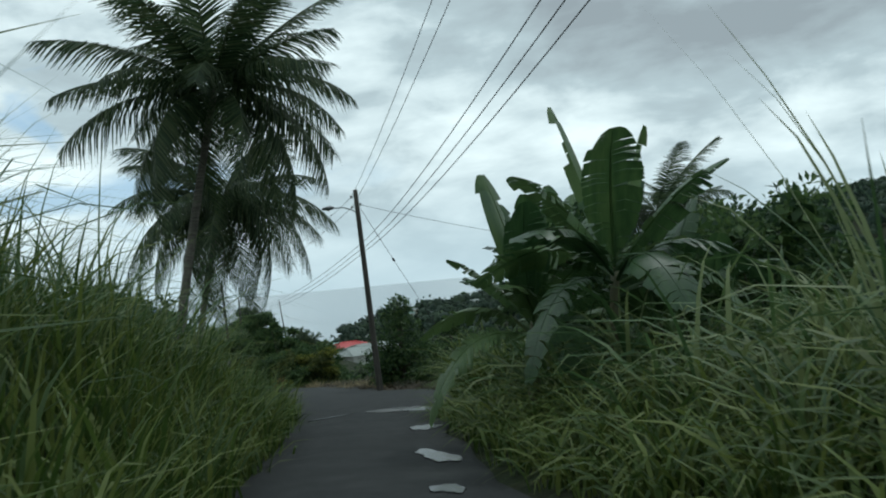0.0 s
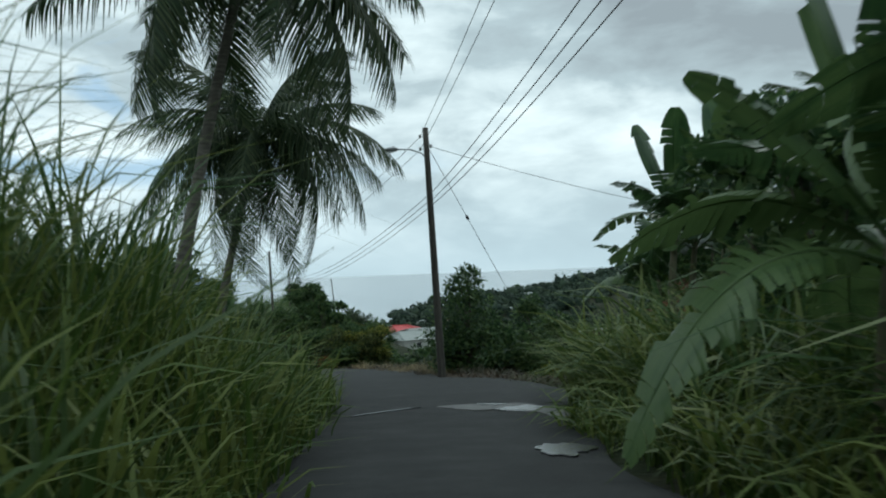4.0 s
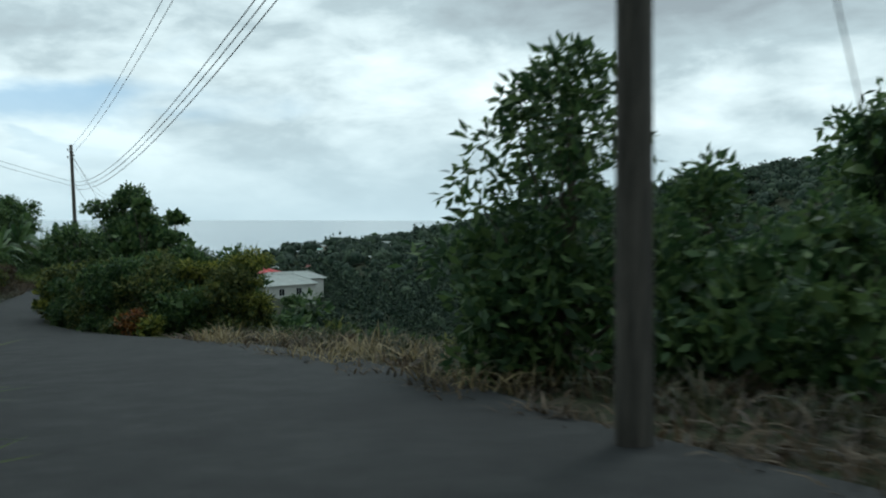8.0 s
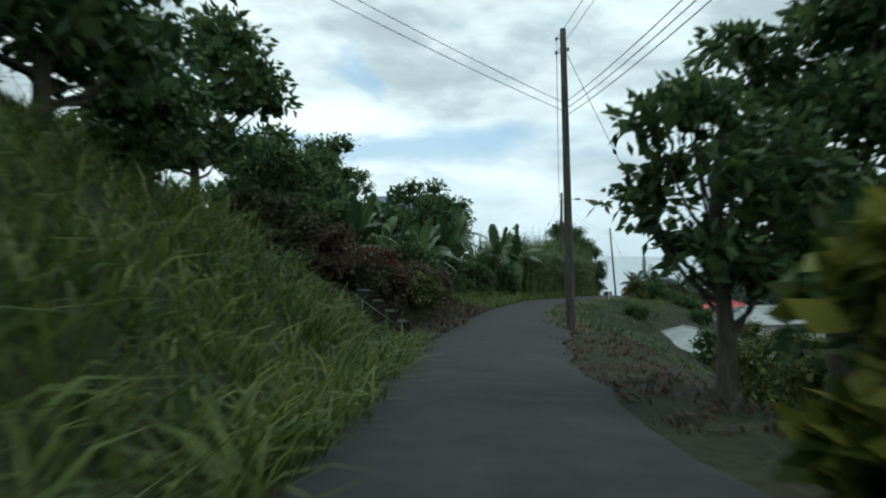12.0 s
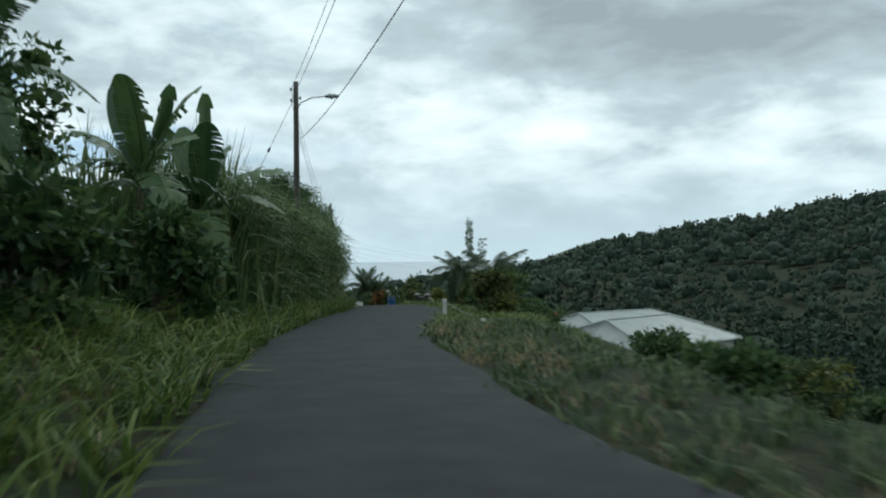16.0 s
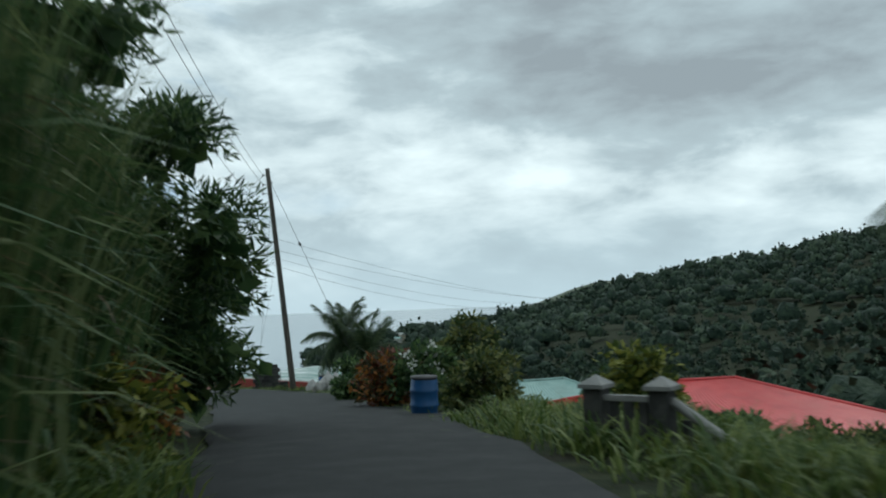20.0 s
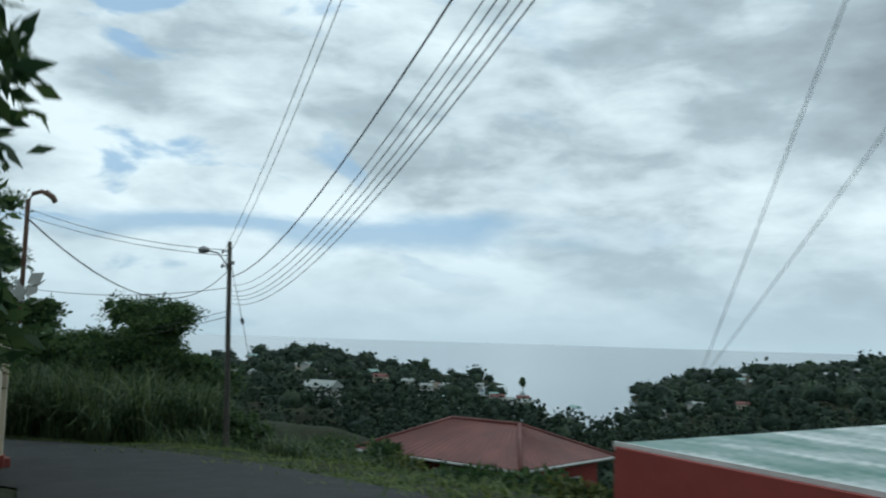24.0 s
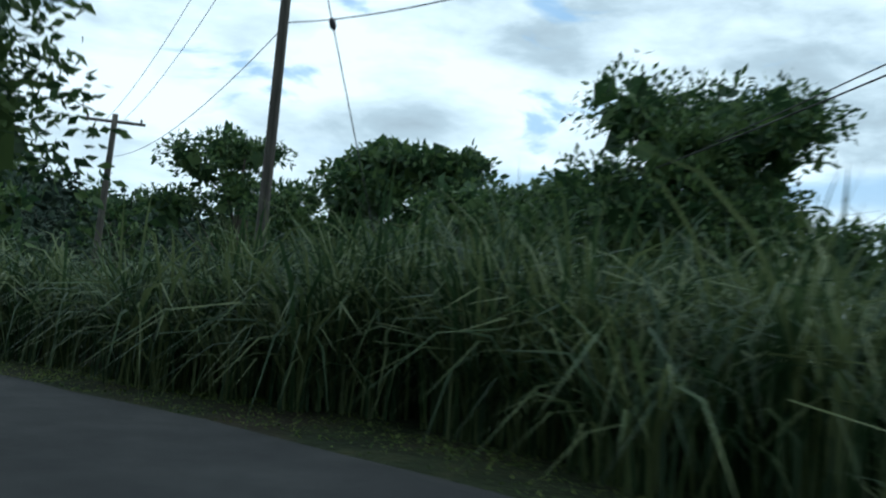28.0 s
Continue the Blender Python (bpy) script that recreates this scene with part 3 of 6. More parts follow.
# road surface: a cambered ribbon with uneven edges
def ribbon(stations, profile, material, name, lift=0.0, dz=None):
    vs, n = [], len(profile)
    d = np.gradient(stations[:, :2], axis=0)
    d /= np.linalg.norm(d, axis=1, keepdims=True)
    nr = np.stack([d[:, 1], -d[:, 0]], 1)
    for k, st in enumerate(stations):
        for q in profile:
            wv = 0.08 * math.sin(k * 0.61 + 9 * q) + 0.05 * math.sin(k * 1.37 + q * 4)
            off = (-st[3] + (wv if q == 0 else 0)) * (1 - q) + (st[4] + (wv if q == 1 else 0)) * q
            edge = 0.05 if q in (0.0, 1.0) else 0.0
            vs.append((st[0] + nr[k, 0] * off, st[1] + nr[k, 1] * off, st[2] + 0.05 * (1 - (2 * q - 1) ** 2) - edge + lift))
    i = np.arange(len(stations) - 1)[:, None] * n + np.arange(n - 1)[None]
    f = np.stack([i, i + 1, i + n + 1, i + n], -1).reshape(-1, 4)
    return fast_mesh(name, np.array(vs), f, material, smooth=True)


arc = np.r_[0, np.cumsum(np.hypot(*np.diff(ROAD[:, :2], axis=0).T))]
fine = np.linspace(0, arc[-1], 420)
road_line = np.stack([np.interp(fine, arc, ROAD[:, i]) for i in range(5)], 1)
for i in (0, 1):
    road_line[3:-3, i] = np.convolve(road_line[:, i], np.ones(7) / 7, "valid")
solid("road", ribbon(road_line, (0.0, 0.04, 0.25, 0.5, 0.75, 0.96, 1.0), m_asphalt, "road"), "narrow dark asphalt lane with worn uneven edges", "road", kind="structure")


def patch(name, cx, cy, lx, ly, rot, material, lift, label, seed):
    """A thin uneven slab or film lying on the road."""
    rng = np.random.default_rng(seed)
    n = 44
    a = np.linspace(0, 2 * np.pi, n, endpoint=False)
    r = 1 + 0.22 * np.sin(2 * a + seed) + 0.14 * np.sin(3 * a + 2 * seed) + 0.10 * np.sin(7 * a + seed) + rng.uniform(-0.09, 0.09, n)
    px, py = lx * r * np.cos(a), ly * r * np.sin(a)
    c, s_ = math.cos(radians(rot)), math.sin(radians(rot))
    x, y = cx + px * c - py * s_, cy + px * s_ + py * c
    s, _, z, a_, b_ = road_near(x, y)
    z = z + 0.05 * (1 - (2 * np.clip((s + a_) / (a_ + b_), 0, 1) - 1) ** 2)
    z0 = float(np.mean(z))
    top = [(x[i], y[i], z[i] + lift) for i in range(n)] + [(cx, cy, z0 + lift)]
    bot = [(x[i] * 1.0, y[i] * 1.0, z[i] - 0.06) for i in range(n)]
    faces = [(i, (i + 1) % n, n) for i in range(n)] + [(i, n + 1 + i, n + 1 + (i + 1) % n, (i + 1) % n) for i in range(n)]
    return solid(name, mesh_from(name, top + bot, faces, material), label, "road patch", kind="structure")


for k, (px, py, lx, ly, rt) in enumerate(((1.75, 23.1, 0.75, 1.15, 25), (2.7, 21.2, 0.35, 1.3, 8))):
    patch("concrete_apron", px, py, lx, ly, rt, m_wetcon, 0.014, "broken pale concrete patch at the road's wet edge", 3 + k)
for k, (px, py, lx, ly, rt) in enumerate(((2.8, 12.1, 0.26, 0.75, 18), (2.0, 22.8, 0.42, 0.5, 8), (2.4, 17.0, 0.28, 0.55, 10), (-0.35, 23.1, 0.62, 0.06, 48), (3.0, 8.6, 0.16, 0.5, 5), (1.5, 23.8, 0.3, 0.16, -15))):
    patch("puddle", px, py, lx, ly, rt, m_water, 0.017, "shallow puddle of rain water on the asphalt", 11 + k)

# ---- plants ----


def grass_belt(name, u0, u1, s0, s1, count, height, width, material, label, lean=(0.25, 0.6), droop=(0.15, 0.5), seed=1, segs=4, side=0.0, taper=None, rise=0.0):
    """A stand of long blades beside the road, one object."""
    rng = np.random.default_rng(seed)
    count, width = int(count * 0.69), width * 1.23
    n_t = count // 12
    if abs(s1) < abs(s0):
        s0, s1 = s1, s0
    tu, ts = rng.uniform(u0, u1, n_t), s0 + (s1 - s0) * rng.random(n_t) ** 1.3
    th = rng.uniform(0.65, 1.15, n_t) * height
    pick = rng.integers(0, n_t, count)
    u = tu[pick] + rng.normal(0, 0.16, count)
    s = ts[pick] + rng.normal(0, 0.16, count)
    x, y = place_at(u, s)
    base = np.stack([x, y, ground_z(x, y) - 0.05], 1)
    h = th[pick] * rng.uniform(0.55, 1.12, count)
    base[:, 2] += rise * rng.random(count) ** 0.8
    if taper:
        h *= taper(u, s)
    tw = None
    if side:
        tx, ty = place_at(u, s + np.sign(side))
        tw = np.stack([tx - x, ty - y, np.zeros(count)], 1) * abs(side)
    v, f = blades(base, h, width * rng.uniform(0.6, 1.4, count), rng.uniform(*lean, count), rng.uniform(*droop, count), segs, rng, tw)
    return solid(name, fast_mesh(name, v, f, material, smooth=True), label, "grass", kind="stuff")


def clump_cores(clumps, share, rng, each=24):
    """The dense inside of each clump: broad leaves turned all ways."""
    c = np.repeat(np.asarray(clumps, float), each, axis=0)
    n = len(c)
    p = unit(rng.normal(0, 1, (n, 3))) * (share * c[:, 3] * rng.random(n) ** 0.5)[:, None]
    p[:, 2] *= c[:, 4]
    d = unit(rng.normal(0, 1, (n, 3)))
    size = c[:, 3] * rng.uniform(0.45, 0.8, n)
    return leaves(c[:, :3] + p - d * size[:, None] / 2, d, size, rng, 0.8, 0.0)


def crown_clumps(rng, h, r, n, flat=0.8, base=0.35, cone=0.0):
    out = []
    for _ in range(n):
        q = rng.random()
        zz = base * h + (h * (1 - base)) * q
        rr = r * (1 - cone * q) * math.sqrt(max(0.12, 1 - ((q - 0.45) / 0.72) ** 2)) if not cone else r * (1.05 - q) ** 0.8
        a, d = rng.uniform(0, 2 * math.pi), rr * math.sqrt(rng.random()) * 0.85
        out.append((d * math.cos(a), d * math.sin(a), zz, rng.uniform(0.16, 0.30) * r * (1 - 0.5 * cone * q) + 0.12, flat * rng.uniform(0.7, 1.1)))
    return out


def tree(name, x, y, h, r, seed, label, category="tree", material=None, count=5000, size=0.16, clumps=26, cone=0.0, base=0.35, trunk=0.14, flat=0.8, aspect=0.45, group="", z=None, flowers=0, shift=(0, 0), core=0.5):
    """A trunk with limbs to each clump of the crown, and a crown of many leaves."""
    rng = np.random.default_rng(seed)
    gz = float(ground_z(x, y)) - 0.1 if z is None else z
    t = thing(name, (x, y, gz), label, category, group)
    cl = [(c[0] + shift[0], c[1] + shift[1], *c[2:]) for c in crown_clumps(rng, h, r, clumps, flat, base, cone)]
    lean = rng.uniform(-0.05, 0.05, 2) * h
    zs = np.linspace(0, 1, 7)
    stem = np.stack([lean[0] * zs**2 + 0.03 * h * np.sin(zs * 5 + seed) * zs, lean[1] * zs**2 + 0.02 * h * np.cos(zs * 4 + seed) * zs, zs * h * 0.86], 1)
    pieces = [tube_arrays(stem, trunk * (1.15 - 0.95 * zs), 8)]
    for c in cl[: min(len(cl), 20)]:
        q = min(0.85, max(0.12, (c[2] / h) * 0.62))
        a = np.array([np.interp(q, zs, stem[:, i]) for i in range(3)])
        b = np.array(c[:3])
        m = (a + b) / 2 + np.array([0, 0, -0.04 * h])
        pieces.append(tube_arrays([a, m, b], [trunk * 0.42 * (1.1 - q), trunk * 0.26 * (1.1 - q) + 0.006, 0.008], 5))
    part("trunk", joined("trunk", pieces, m_bark, True), t)
    v, f = clump_leaves(cl, int(count * 0.68), size * 1.18, rng, aspect)
    if core and not cone:
        cv, cf = clump_cores(cl, core, rng)
        v, f = np.concatenate([v, cv]), np.concatenate([f, cf + len(v)])
    part("crown", fast_mesh("crown", v, f, material or m_leaf, smooth=True), t)
    if flowers:
        c = np.array(cl)[rng.integers(0, len(cl), flowers)]
        d = unit(rng.normal(0, 1, (flowers, 3)) + np.array([0, -0.6, 0.7]))
        p = c[:, :3] + d * c[:, 3:4] * 1.08
        k = np.repeat(np.arange(flowers), 9)
        v, f = leaves(p[k] + rng.normal(0, 0.05, (len(k), 3)), d[k], 0.11, rng, 0.75, 0.0)
        part("blossom", fast_mesh("blossom", v, f, m_flower, True), t, "clusters of white blossoms")
    return t


def bush(x, y, h, r, seed, label, name="bush", **kw):
    kw.setdefault("base", 0.12)
    kw.setdefault("count", int(1400 * max(1.0, r * h)))
    kw.setdefault("trunk", 0.05)
    return tree(name, x, y, h, r, seed, label, kw.pop("category", "bush"), **kw)


# coconut and other palms
def frond_mesh(name, length, droop, pairs, leaflet, rng, hang=0.8, width=0.022):
    s = np.linspace(0, 1, 12)
    rach = np.stack([length * (s - 0.18 * droop * s**2.4), np.zeros(12), length * (0.32 * s - droop * 0.62 * s**2.1)], 1)
    ribs = tube_arrays(rach, 0.028 * (1.1 - s), 5)
    q = np.linspace(0.10, 0.995, pairs)
    q = np.r_[q, q]
    sg = np.r_[np.ones(pairs), -np.ones(pairs)]
    q = np.clip(q + rng.normal(0, 0.004, len(q)), 0.08, 1)
    p = np.stack([np.interp(q, s, rach[:, i]) for i in range(3)], 1)
    tan = unit(np.stack([np.interp(q, s, np.gradient(rach[:, i])) for i in range(3)], 1))
    L = leaflet * np.sin(np.pi * (0.12 + 0.82 * q)) ** 0.7 * rng.uniform(0.8, 1.1, len(q))
    out = unit(np.stack([np.full(len(q), 0.0), sg, np.zeros(len(q))], 1) + tan * (0.45 + 0.6 * q[:, None]))
    ss = np.linspace(0, 1, 3)[None, :, None]
    hg = (hang * rng.uniform(0.75, 1.25, len(q)))[:, None, None]
    mid = p[:, None] + L[:, None, None] * (out[:, None] * (ss - 0.35 * hg * ss**2) + np.array([0, 0, -1.0]) * hg * ss**1.8 * 0.85)
    w = width * (1 - ss**2.0) + 0.003
    ax = tan[:, None] * w
    v = np.stack([mid - ax, mid + ax], 2).reshape(-1, 3)
    i = (np.arange(len(q)) * 6)[:, None] + np.arange(2)[None] * 2
    f = np.stack([i, i + 1, i + 3, i + 2], -1).reshape(-1, 4)
    me = joined(name, [ribs, (v, f)], m_palmleaf, True)
    return me


_fr = np.random.default_rng(21)
FRONDS = [frond_mesh("frond", 3.6, dr, 66, 0.95, _fr, hg) for dr, hg in ((0.3, 0.4), (0.5, 0.6), (0.75, 0.75), (1.0, 0.9))]
DROOPING = [frond_mesh("frond", 3.7, dr, 66, 1.0, _fr, hg) for dr, hg in ((0.7, 0.8), (1.05, 0.95), (1.35, 1.05), (1.6, 1.1))]
SMALL_FRONDS = [frond_mesh("frond", 2.1, dr, 36, 0.6, _fr, hg, 0.02) for dr, hg in ((0.4, 0.5), (0.9, 0.8), (1.3, 0.9))]


def palm(x, y, h, seed, label, n=24, lean=(0.0, 0.0), fronds=None, scale=1.0, radius=0.13, z=None, nuts=8, top=None, low=12):
    rng = np.random.default_rng(seed)
    gz = float(ground_z(x, y)) - 0.1 if z is None else z
    if top is not None:
        h = top - gz
    t = thing("palm_tree", (x, y, gz), label, "palm tree", "palms by the road")
    q = np.linspace(0, 1, 12)
    line = np.stack([lean[0] * q**1.2, lean[1] * q**1.2, h * q], 1)
    rad = radius * (1.0 - 0.35 * q) * (1 + 0.06 * np.cos(q * 90)) + radius * 0.7 * np.exp(-q * 16)
    part("trunk", tube("trunk", line, rad, m_palmbark, 10), t)
    fr = fronds or FRONDS
    for k in range(n):
        a = k * 137.5 + rng.uniform(-14, 14)
        tier = k / n
        idx = min(len(fr) - 1, int(tier * len(fr)))
        el = low - 46 + (88 - low) * tier + rng.uniform(-8, 8)
        m = Matrix.Translation((lean[0], lean[1], h)) @ Matrix.Rotation(radians(a), 4, "Z") @ Matrix.Rotation(radians(el), 4, "Y") @ Matrix.Rotation(radians(rng.uniform(-25, 25)), 4, "X") @ Matrix.Scale(scale * rng.uniform(0.85, 1.08), 4)
        part("frond", fr[idx], t, m=m)
    if nuts:
        pcs = []
        for k in range(nuts):
            a = rng.uniform(0, 6.28)
            c = np.array([lean[0] + 0.25 * math.cos(a), lean[1] + 0.25 * math.sin(a), h - 0.15 - 0.25 * rng.random()])
            s = np.linspace(-1, 1, 6)
            pcs.append(tube_arrays(np.stack([np.full(6, c[0]), np.full(6, c[1]), c[2] + 0.13 * s], 1), 0.10 * np.sqrt(1 - (0.97 * s) ** 2) + 0.005, 8))
        part("coconuts", joined("coconuts", pcs, m_banana, True), t, "bunch of green coconuts")
    return t


# banana plants
def banana_leaf_mesh(length, width, droop, tear, rng):
    """A paddle leaf with a thick midrib, its blade torn into strips across."""
    n = 30
    s = np.linspace(0, 1, n + 1)
    mid = np.stack([length * (s - 0.22 * droop * s**2.2), np.zeros(n + 1), length * (0.28 * s - 0.62 * droop * s**2.3)], 1)
    w = width * np.clip(np.sin(np.pi * np.clip((s - 0.10) / 0.92, 0, 1)) ** 0.55, 0, 1)
    tan = unit(np.gradient(mid, axis=0))
    pcs = [tube_arrays(mid, 0.028 * (1.05 - s), 5)]
    vs, fs, c = [], [], 0
    for sg in (1, -1):
        torn = 0.0
        for i in range(n):
            if w[i] < 0.02 and w[i + 1] < 0.02:
                continue
            if rng.random() < tear:
                torn = rng.uniform(-0.5, 0.25)
            gap = 0.10 if rng.random() < tear else 0.0
            row = []
            for k, e in ((i, 0.0), (i + 1, -gap)):
                for a in (0.0, 0.5, 1.0):
                    o = w[k] * a
                    p = mid[k] + np.array([0, sg, 0]) * o * (1 - 0.25 * abs(torn) * a) + tan[k] * (0.18 * o + e * a * length / n * 2) + np.array([0, 0, 1]) * (0.22 * o - 0.35 * o * a + torn * o * a * 0.9)
                    row.append(p)
            vs += row
            for a in range(2):
                fs.append((c + a, c + a + 1, c + 4 + a, c + 3 + a) if sg > 0 else (c + a, c + 3 + a, c + 4 + a, c + a + 1))
            c += 6
    return joined("leaf", pcs + [(np.array(vs), np.array(fs))], m_banana, True)


_br = np.random.default_rng(33)
BANLEAF = [banana_leaf_mesh(2.4, 0.40, dr, te, _br) for dr, te in ((0.15, 0.12), (0.4, 0.35), (0.75, 0.55), (1.1, 0.7), (1.45, 0.8))]


def banana(x, y, seed, label, h=2.2, n=10, scale=1.0, z=None, hang=1.0):
    rng = np.random.default_rng(seed)
    gz = float(ground_z(x, y)) - 0.1 if z is None else z
    t = thing("banana_plant", (x, y, gz), label, "banana plant", "banana plants by the road")
    q = np.linspace(0, 1, 8)
    part("stem", tube("stem", np.stack([0.06 * h * q**2, 0.02 * q, h * q], 1), 0.12 * (1.1 - 0.55 * q), m_banstem, 9), t)
    for k in range(n):
        tier = hang * k / max(1, n - 1)
        el = -68 + 62 * tier + rng.uniform(-9, 9)
        m = Matrix.Translation((0.06 * h, 0.02, h - 0.05 - 0.22 * tier)) @ Matrix.Rotation(radians(k * 137.5 + rng.uniform(-20, 20)), 4, "Z") @ Matrix.Rotation(radians(el), 4, "Y") @ Matrix.Rotation(radians(rng.uniform(-30, 30)), 4, "X") @ Matrix.Scale(scale * rng.uniform(0.8, 1.1), 4)
        part("leaf", BANLEAF[min(4, int(tier * 4.6 + rng.random() * 0.6))], t, m=m)
    return t


# ---- poles, lamps and wires ----
def pole(base, top, label, lamp=None, arm=None, insul=(), group="utility poles", lamp_style=0, girth=1.0):
    b, tp = np.array(base, float), np.array(top, float)
    t = thing("utility_pole", tuple(b), label, "utility pole", group)
    d = tp - b
    q = np.linspace(-0.06, 1, 10)
    part("shaft", tube("shaft", d * q[:, None], girth * (0.165 - 0.055 * np.clip(q, 0, 1)), m_pole, 12), t)
    for k, (dx, dy, dz) in enumerate(insul):
        c = d + np.array([dx, dy, -dz])
        a = d * (1 - dz / np.linalg.norm(d))
        bk = part("bracket", tube("bracket", [a, (a + c) / 2, c], 0.02, m_steel, 6), t)
        s = np.linspace(0, 1, 7)
        part("insulator", tube("insulator", np.stack([np.full(7, c[0]), np.full(7, c[1]), c[2] - 0.07 + 0.14 * s], 1), 0.035 + 0.018 * np.sin(s * 9.4) ** 2, m_concrete, 8), bk)
    if arm is not None:
        ax, az, half = arm
        c = d * (1 - az / np.linalg.norm(d))
        v = np.array([math.cos(radians(ax)), math.sin(radians(ax)), 0])
        me = box("crossarm", (2 * half, 0.09, 0.12), m_pole, bevel=0.01)
        part("crossarm", me, t, m=Matrix.Translation(tuple(c + np.array([-v[1], v[0], 0]) * 0.15)) @ Matrix.Rotation(radians(ax), 4, "Z"))
        for e in (-0.85, 0.85):
            p = c + v * half * e + np.array([-v[1], v[0], 0]) * 0.15
            part("insulator", tube("insulator", [p + (0, 0, 0.12), p + (0, 0, 0.2), p + (0, 0, 0.28)], (0.04, 0.06, 0.035), m_concrete, 8), t)
    if lamp is not None:
        e, low = np.array(lamp, float) - b, 0.55
        a = d * (1 - low / np.linalg.norm(d)) + np.array([0, 0, -0.75])
        a[2] = min(a[2], e[2] - 0.35)
        a[:2] = d[:2] * (a[2] / d[2])
        hz = e - a
        line = [a, a + np.array([hz[0] * 0.12, hz[1] * 0.12, hz[2] * 0.55]), a + np.array([hz[0] * 0.4, hz[1] * 0.4, hz[2] * 0.92]), a + np.array([hz[0] * 0.75, hz[1] * 0.75, hz[2]])]
        am = part("lamp_arm", tube("lamp_arm", line, 0.028, m_steel, 8), t)
        dirv = unit(np.array([hz[0], hz[1], 0.0]))
        s = np.linspace(0, 1, 8)
        st = a + np.array([hz[0] * 0.72, hz[1] * 0.72, hz[2] + 0.01])
        wide = 0.02 + (0.085 if lamp_style == 0 else 0.10) * np.sin(np.pi * (0.08 + 0.84 * s)) ** 0.6
        part("lamp_head", tube("lamp_head", st + dirv * (s[:, None] * (0.62 if lamp_style == 0 else 0.36)), wide, m_steel, 10), am, "grey street lamp head")
        part("lens", tube("lens", [st + dirv * 0.30 + (0, 0, -0.075), st + dirv * 0.30 + (0, 0, -0.11), st + dirv * 0.30 + (0, 0, -0.14)], (0.075, 0.065, 0.03), m_glass, 10), am)
        part("photocell", tube("photocell", [st + dirv * 0.2 + (0, 0, 0.07), st + dirv * 0.2 + (0, 0, 0.13)], 0.03, m_wire, 8), am)
    return t


def wire(a, b, sag=0.6, r=0.011, label="thin black overhead wire between the poles", name="overhead_wire"):
    a, b = np.array(a, float), np.array(b, float)
    s = np.linspace(0, 1, 22)[:, None]
    p = a + (b - a) * s + np.array([0, 0, -4.0]) * sag * s * (1 - s)
    v, f = tube_arrays(p, r, 5)
    return solid(name, fast_mesh(name, v, f, m_wire, True), label, "wire", "overhead wires")


def guy(a, b, r=0.012):
    """A stay wire with its egg insulator."""
    a, b = np.array(a, float), np.array(b, float)
    t = thing("guy_wire", tuple(a), "thin steel stay wire with an egg insulator", "guy wire", "guy wires")
    d = b - a
    part("strand", tube("strand", [d * 0, d * 0.5, d], r, m_wire, 5), t)
    c, e = d * 0.28, unit(d)
    part("egg_insulator", tube("egg_insulator", [c - e * 0.12, c - e * 0.06, c + e * 0.06, c + e * 0.12], (0.02, 0.06, 0.06, 0.02), m_wire, 8), t)
    return t

# ---- poles and wires ----
P0 = (9.3, -7.0, 13.6)
P1, P2, P3, P4, P5, P6 = (-1.2, 44.0, 8.67), (-23.66, 105.75, 5.33), (-35.65, 165.0, 3.08), (-39.5, 223.0, 0.8), (-58.98, 250.3, -6.27), (-73.65, 253.9, -3.75)
INS = ((-0.22, -0.05, 0.35), (-0.22, -0.05, 0.85), (0.2, -0.05, 0.75))
POLE = "tall weathered wooden utility pole beside the road"
pole(spot(-0.92, 44.6, -0.2), P1, POLE + " with a street lamp", lamp=(-2.83, 44.5, 7.9), insul=INS)
pole(spot(-23.3, 105.9, -0.2), P2, POLE + " on the outer verge", insul=INS)
pole(spot(-35.7, 165.2, -0.2), P3, POLE + " with a lamp", lamp=(-33.85, 165.1, 2.42), insul=INS)
pole(spot(-38.45, 223.2, -0.2), P4, POLE + " carrying many wires", insul=INS + ((-0.25, 0.0, 1.3), (0.22, 0.0, 1.6)))
pole(spot(-59.05, 250.9, -0.3), P5, POLE + " with a small lamp", lamp=(-59.75, 249.75, -6.62), insul=INS, lamp_style=1, girth=0.66)
pole(spot(-73.9, 253.8, -0.2), P6, "slender wooden utility pole with a crossarm", arm=(50, 0.15, 1.0), girth=0.72)
pole(spot(-95.0, 261.5, -0.3), (-95.0, 262.0, -6.4), "far wooden utility pole with two crossarms", arm=(62, 0.35, 1.2))
pole(spot(9.8, -7.0, -0.2), P0, POLE)


def span(a, b, offs, sag=0.9, r=0.010):
    for (ax, ay, az), (bx, by, bz) in offs:
        wire((a[0] + ax, a[1] + ay, a[2] + az), (b[0] + bx, b[1] + by, b[2] + bz), sag, r)


HI = [((-0.22, 0, -0.35), (-0.22, 0, -0.35)), ((-0.22, 0, -0.85), (-0.22, 0, -0.85))]
LO = [((0.15, 0, -2.6), (0.15, 0, -2.6)), ((0.15, 0, -2.85), (0.15, 0, -2.85)), ((0.15, 0, -3.1), (0.15, 0, -3.1))]
span(P0, P1, [((-1.0, 0, 0.2), (-0.22, 0, -0.35)), ((-0.6, 0, -0.1), (-0.22, 0, -0.85))], 0.7)
span(P0, P1, [((0.2, 0, -1.6), (0.15, 0, -2.6)), ((0.6, 0, -1.8), (0.15, 0, -2.9)), ((1.0, 0, -2.0), (0.15, 0, -3.1))], 0.9, 0.013)
span(P1, P2, HI, 1.0)
span(P1, P2, LO, 1.5, 0.013)
span(P2, P3, HI, 1.0)
span(P2, P3, LO[:1], 1.5, 0.013)
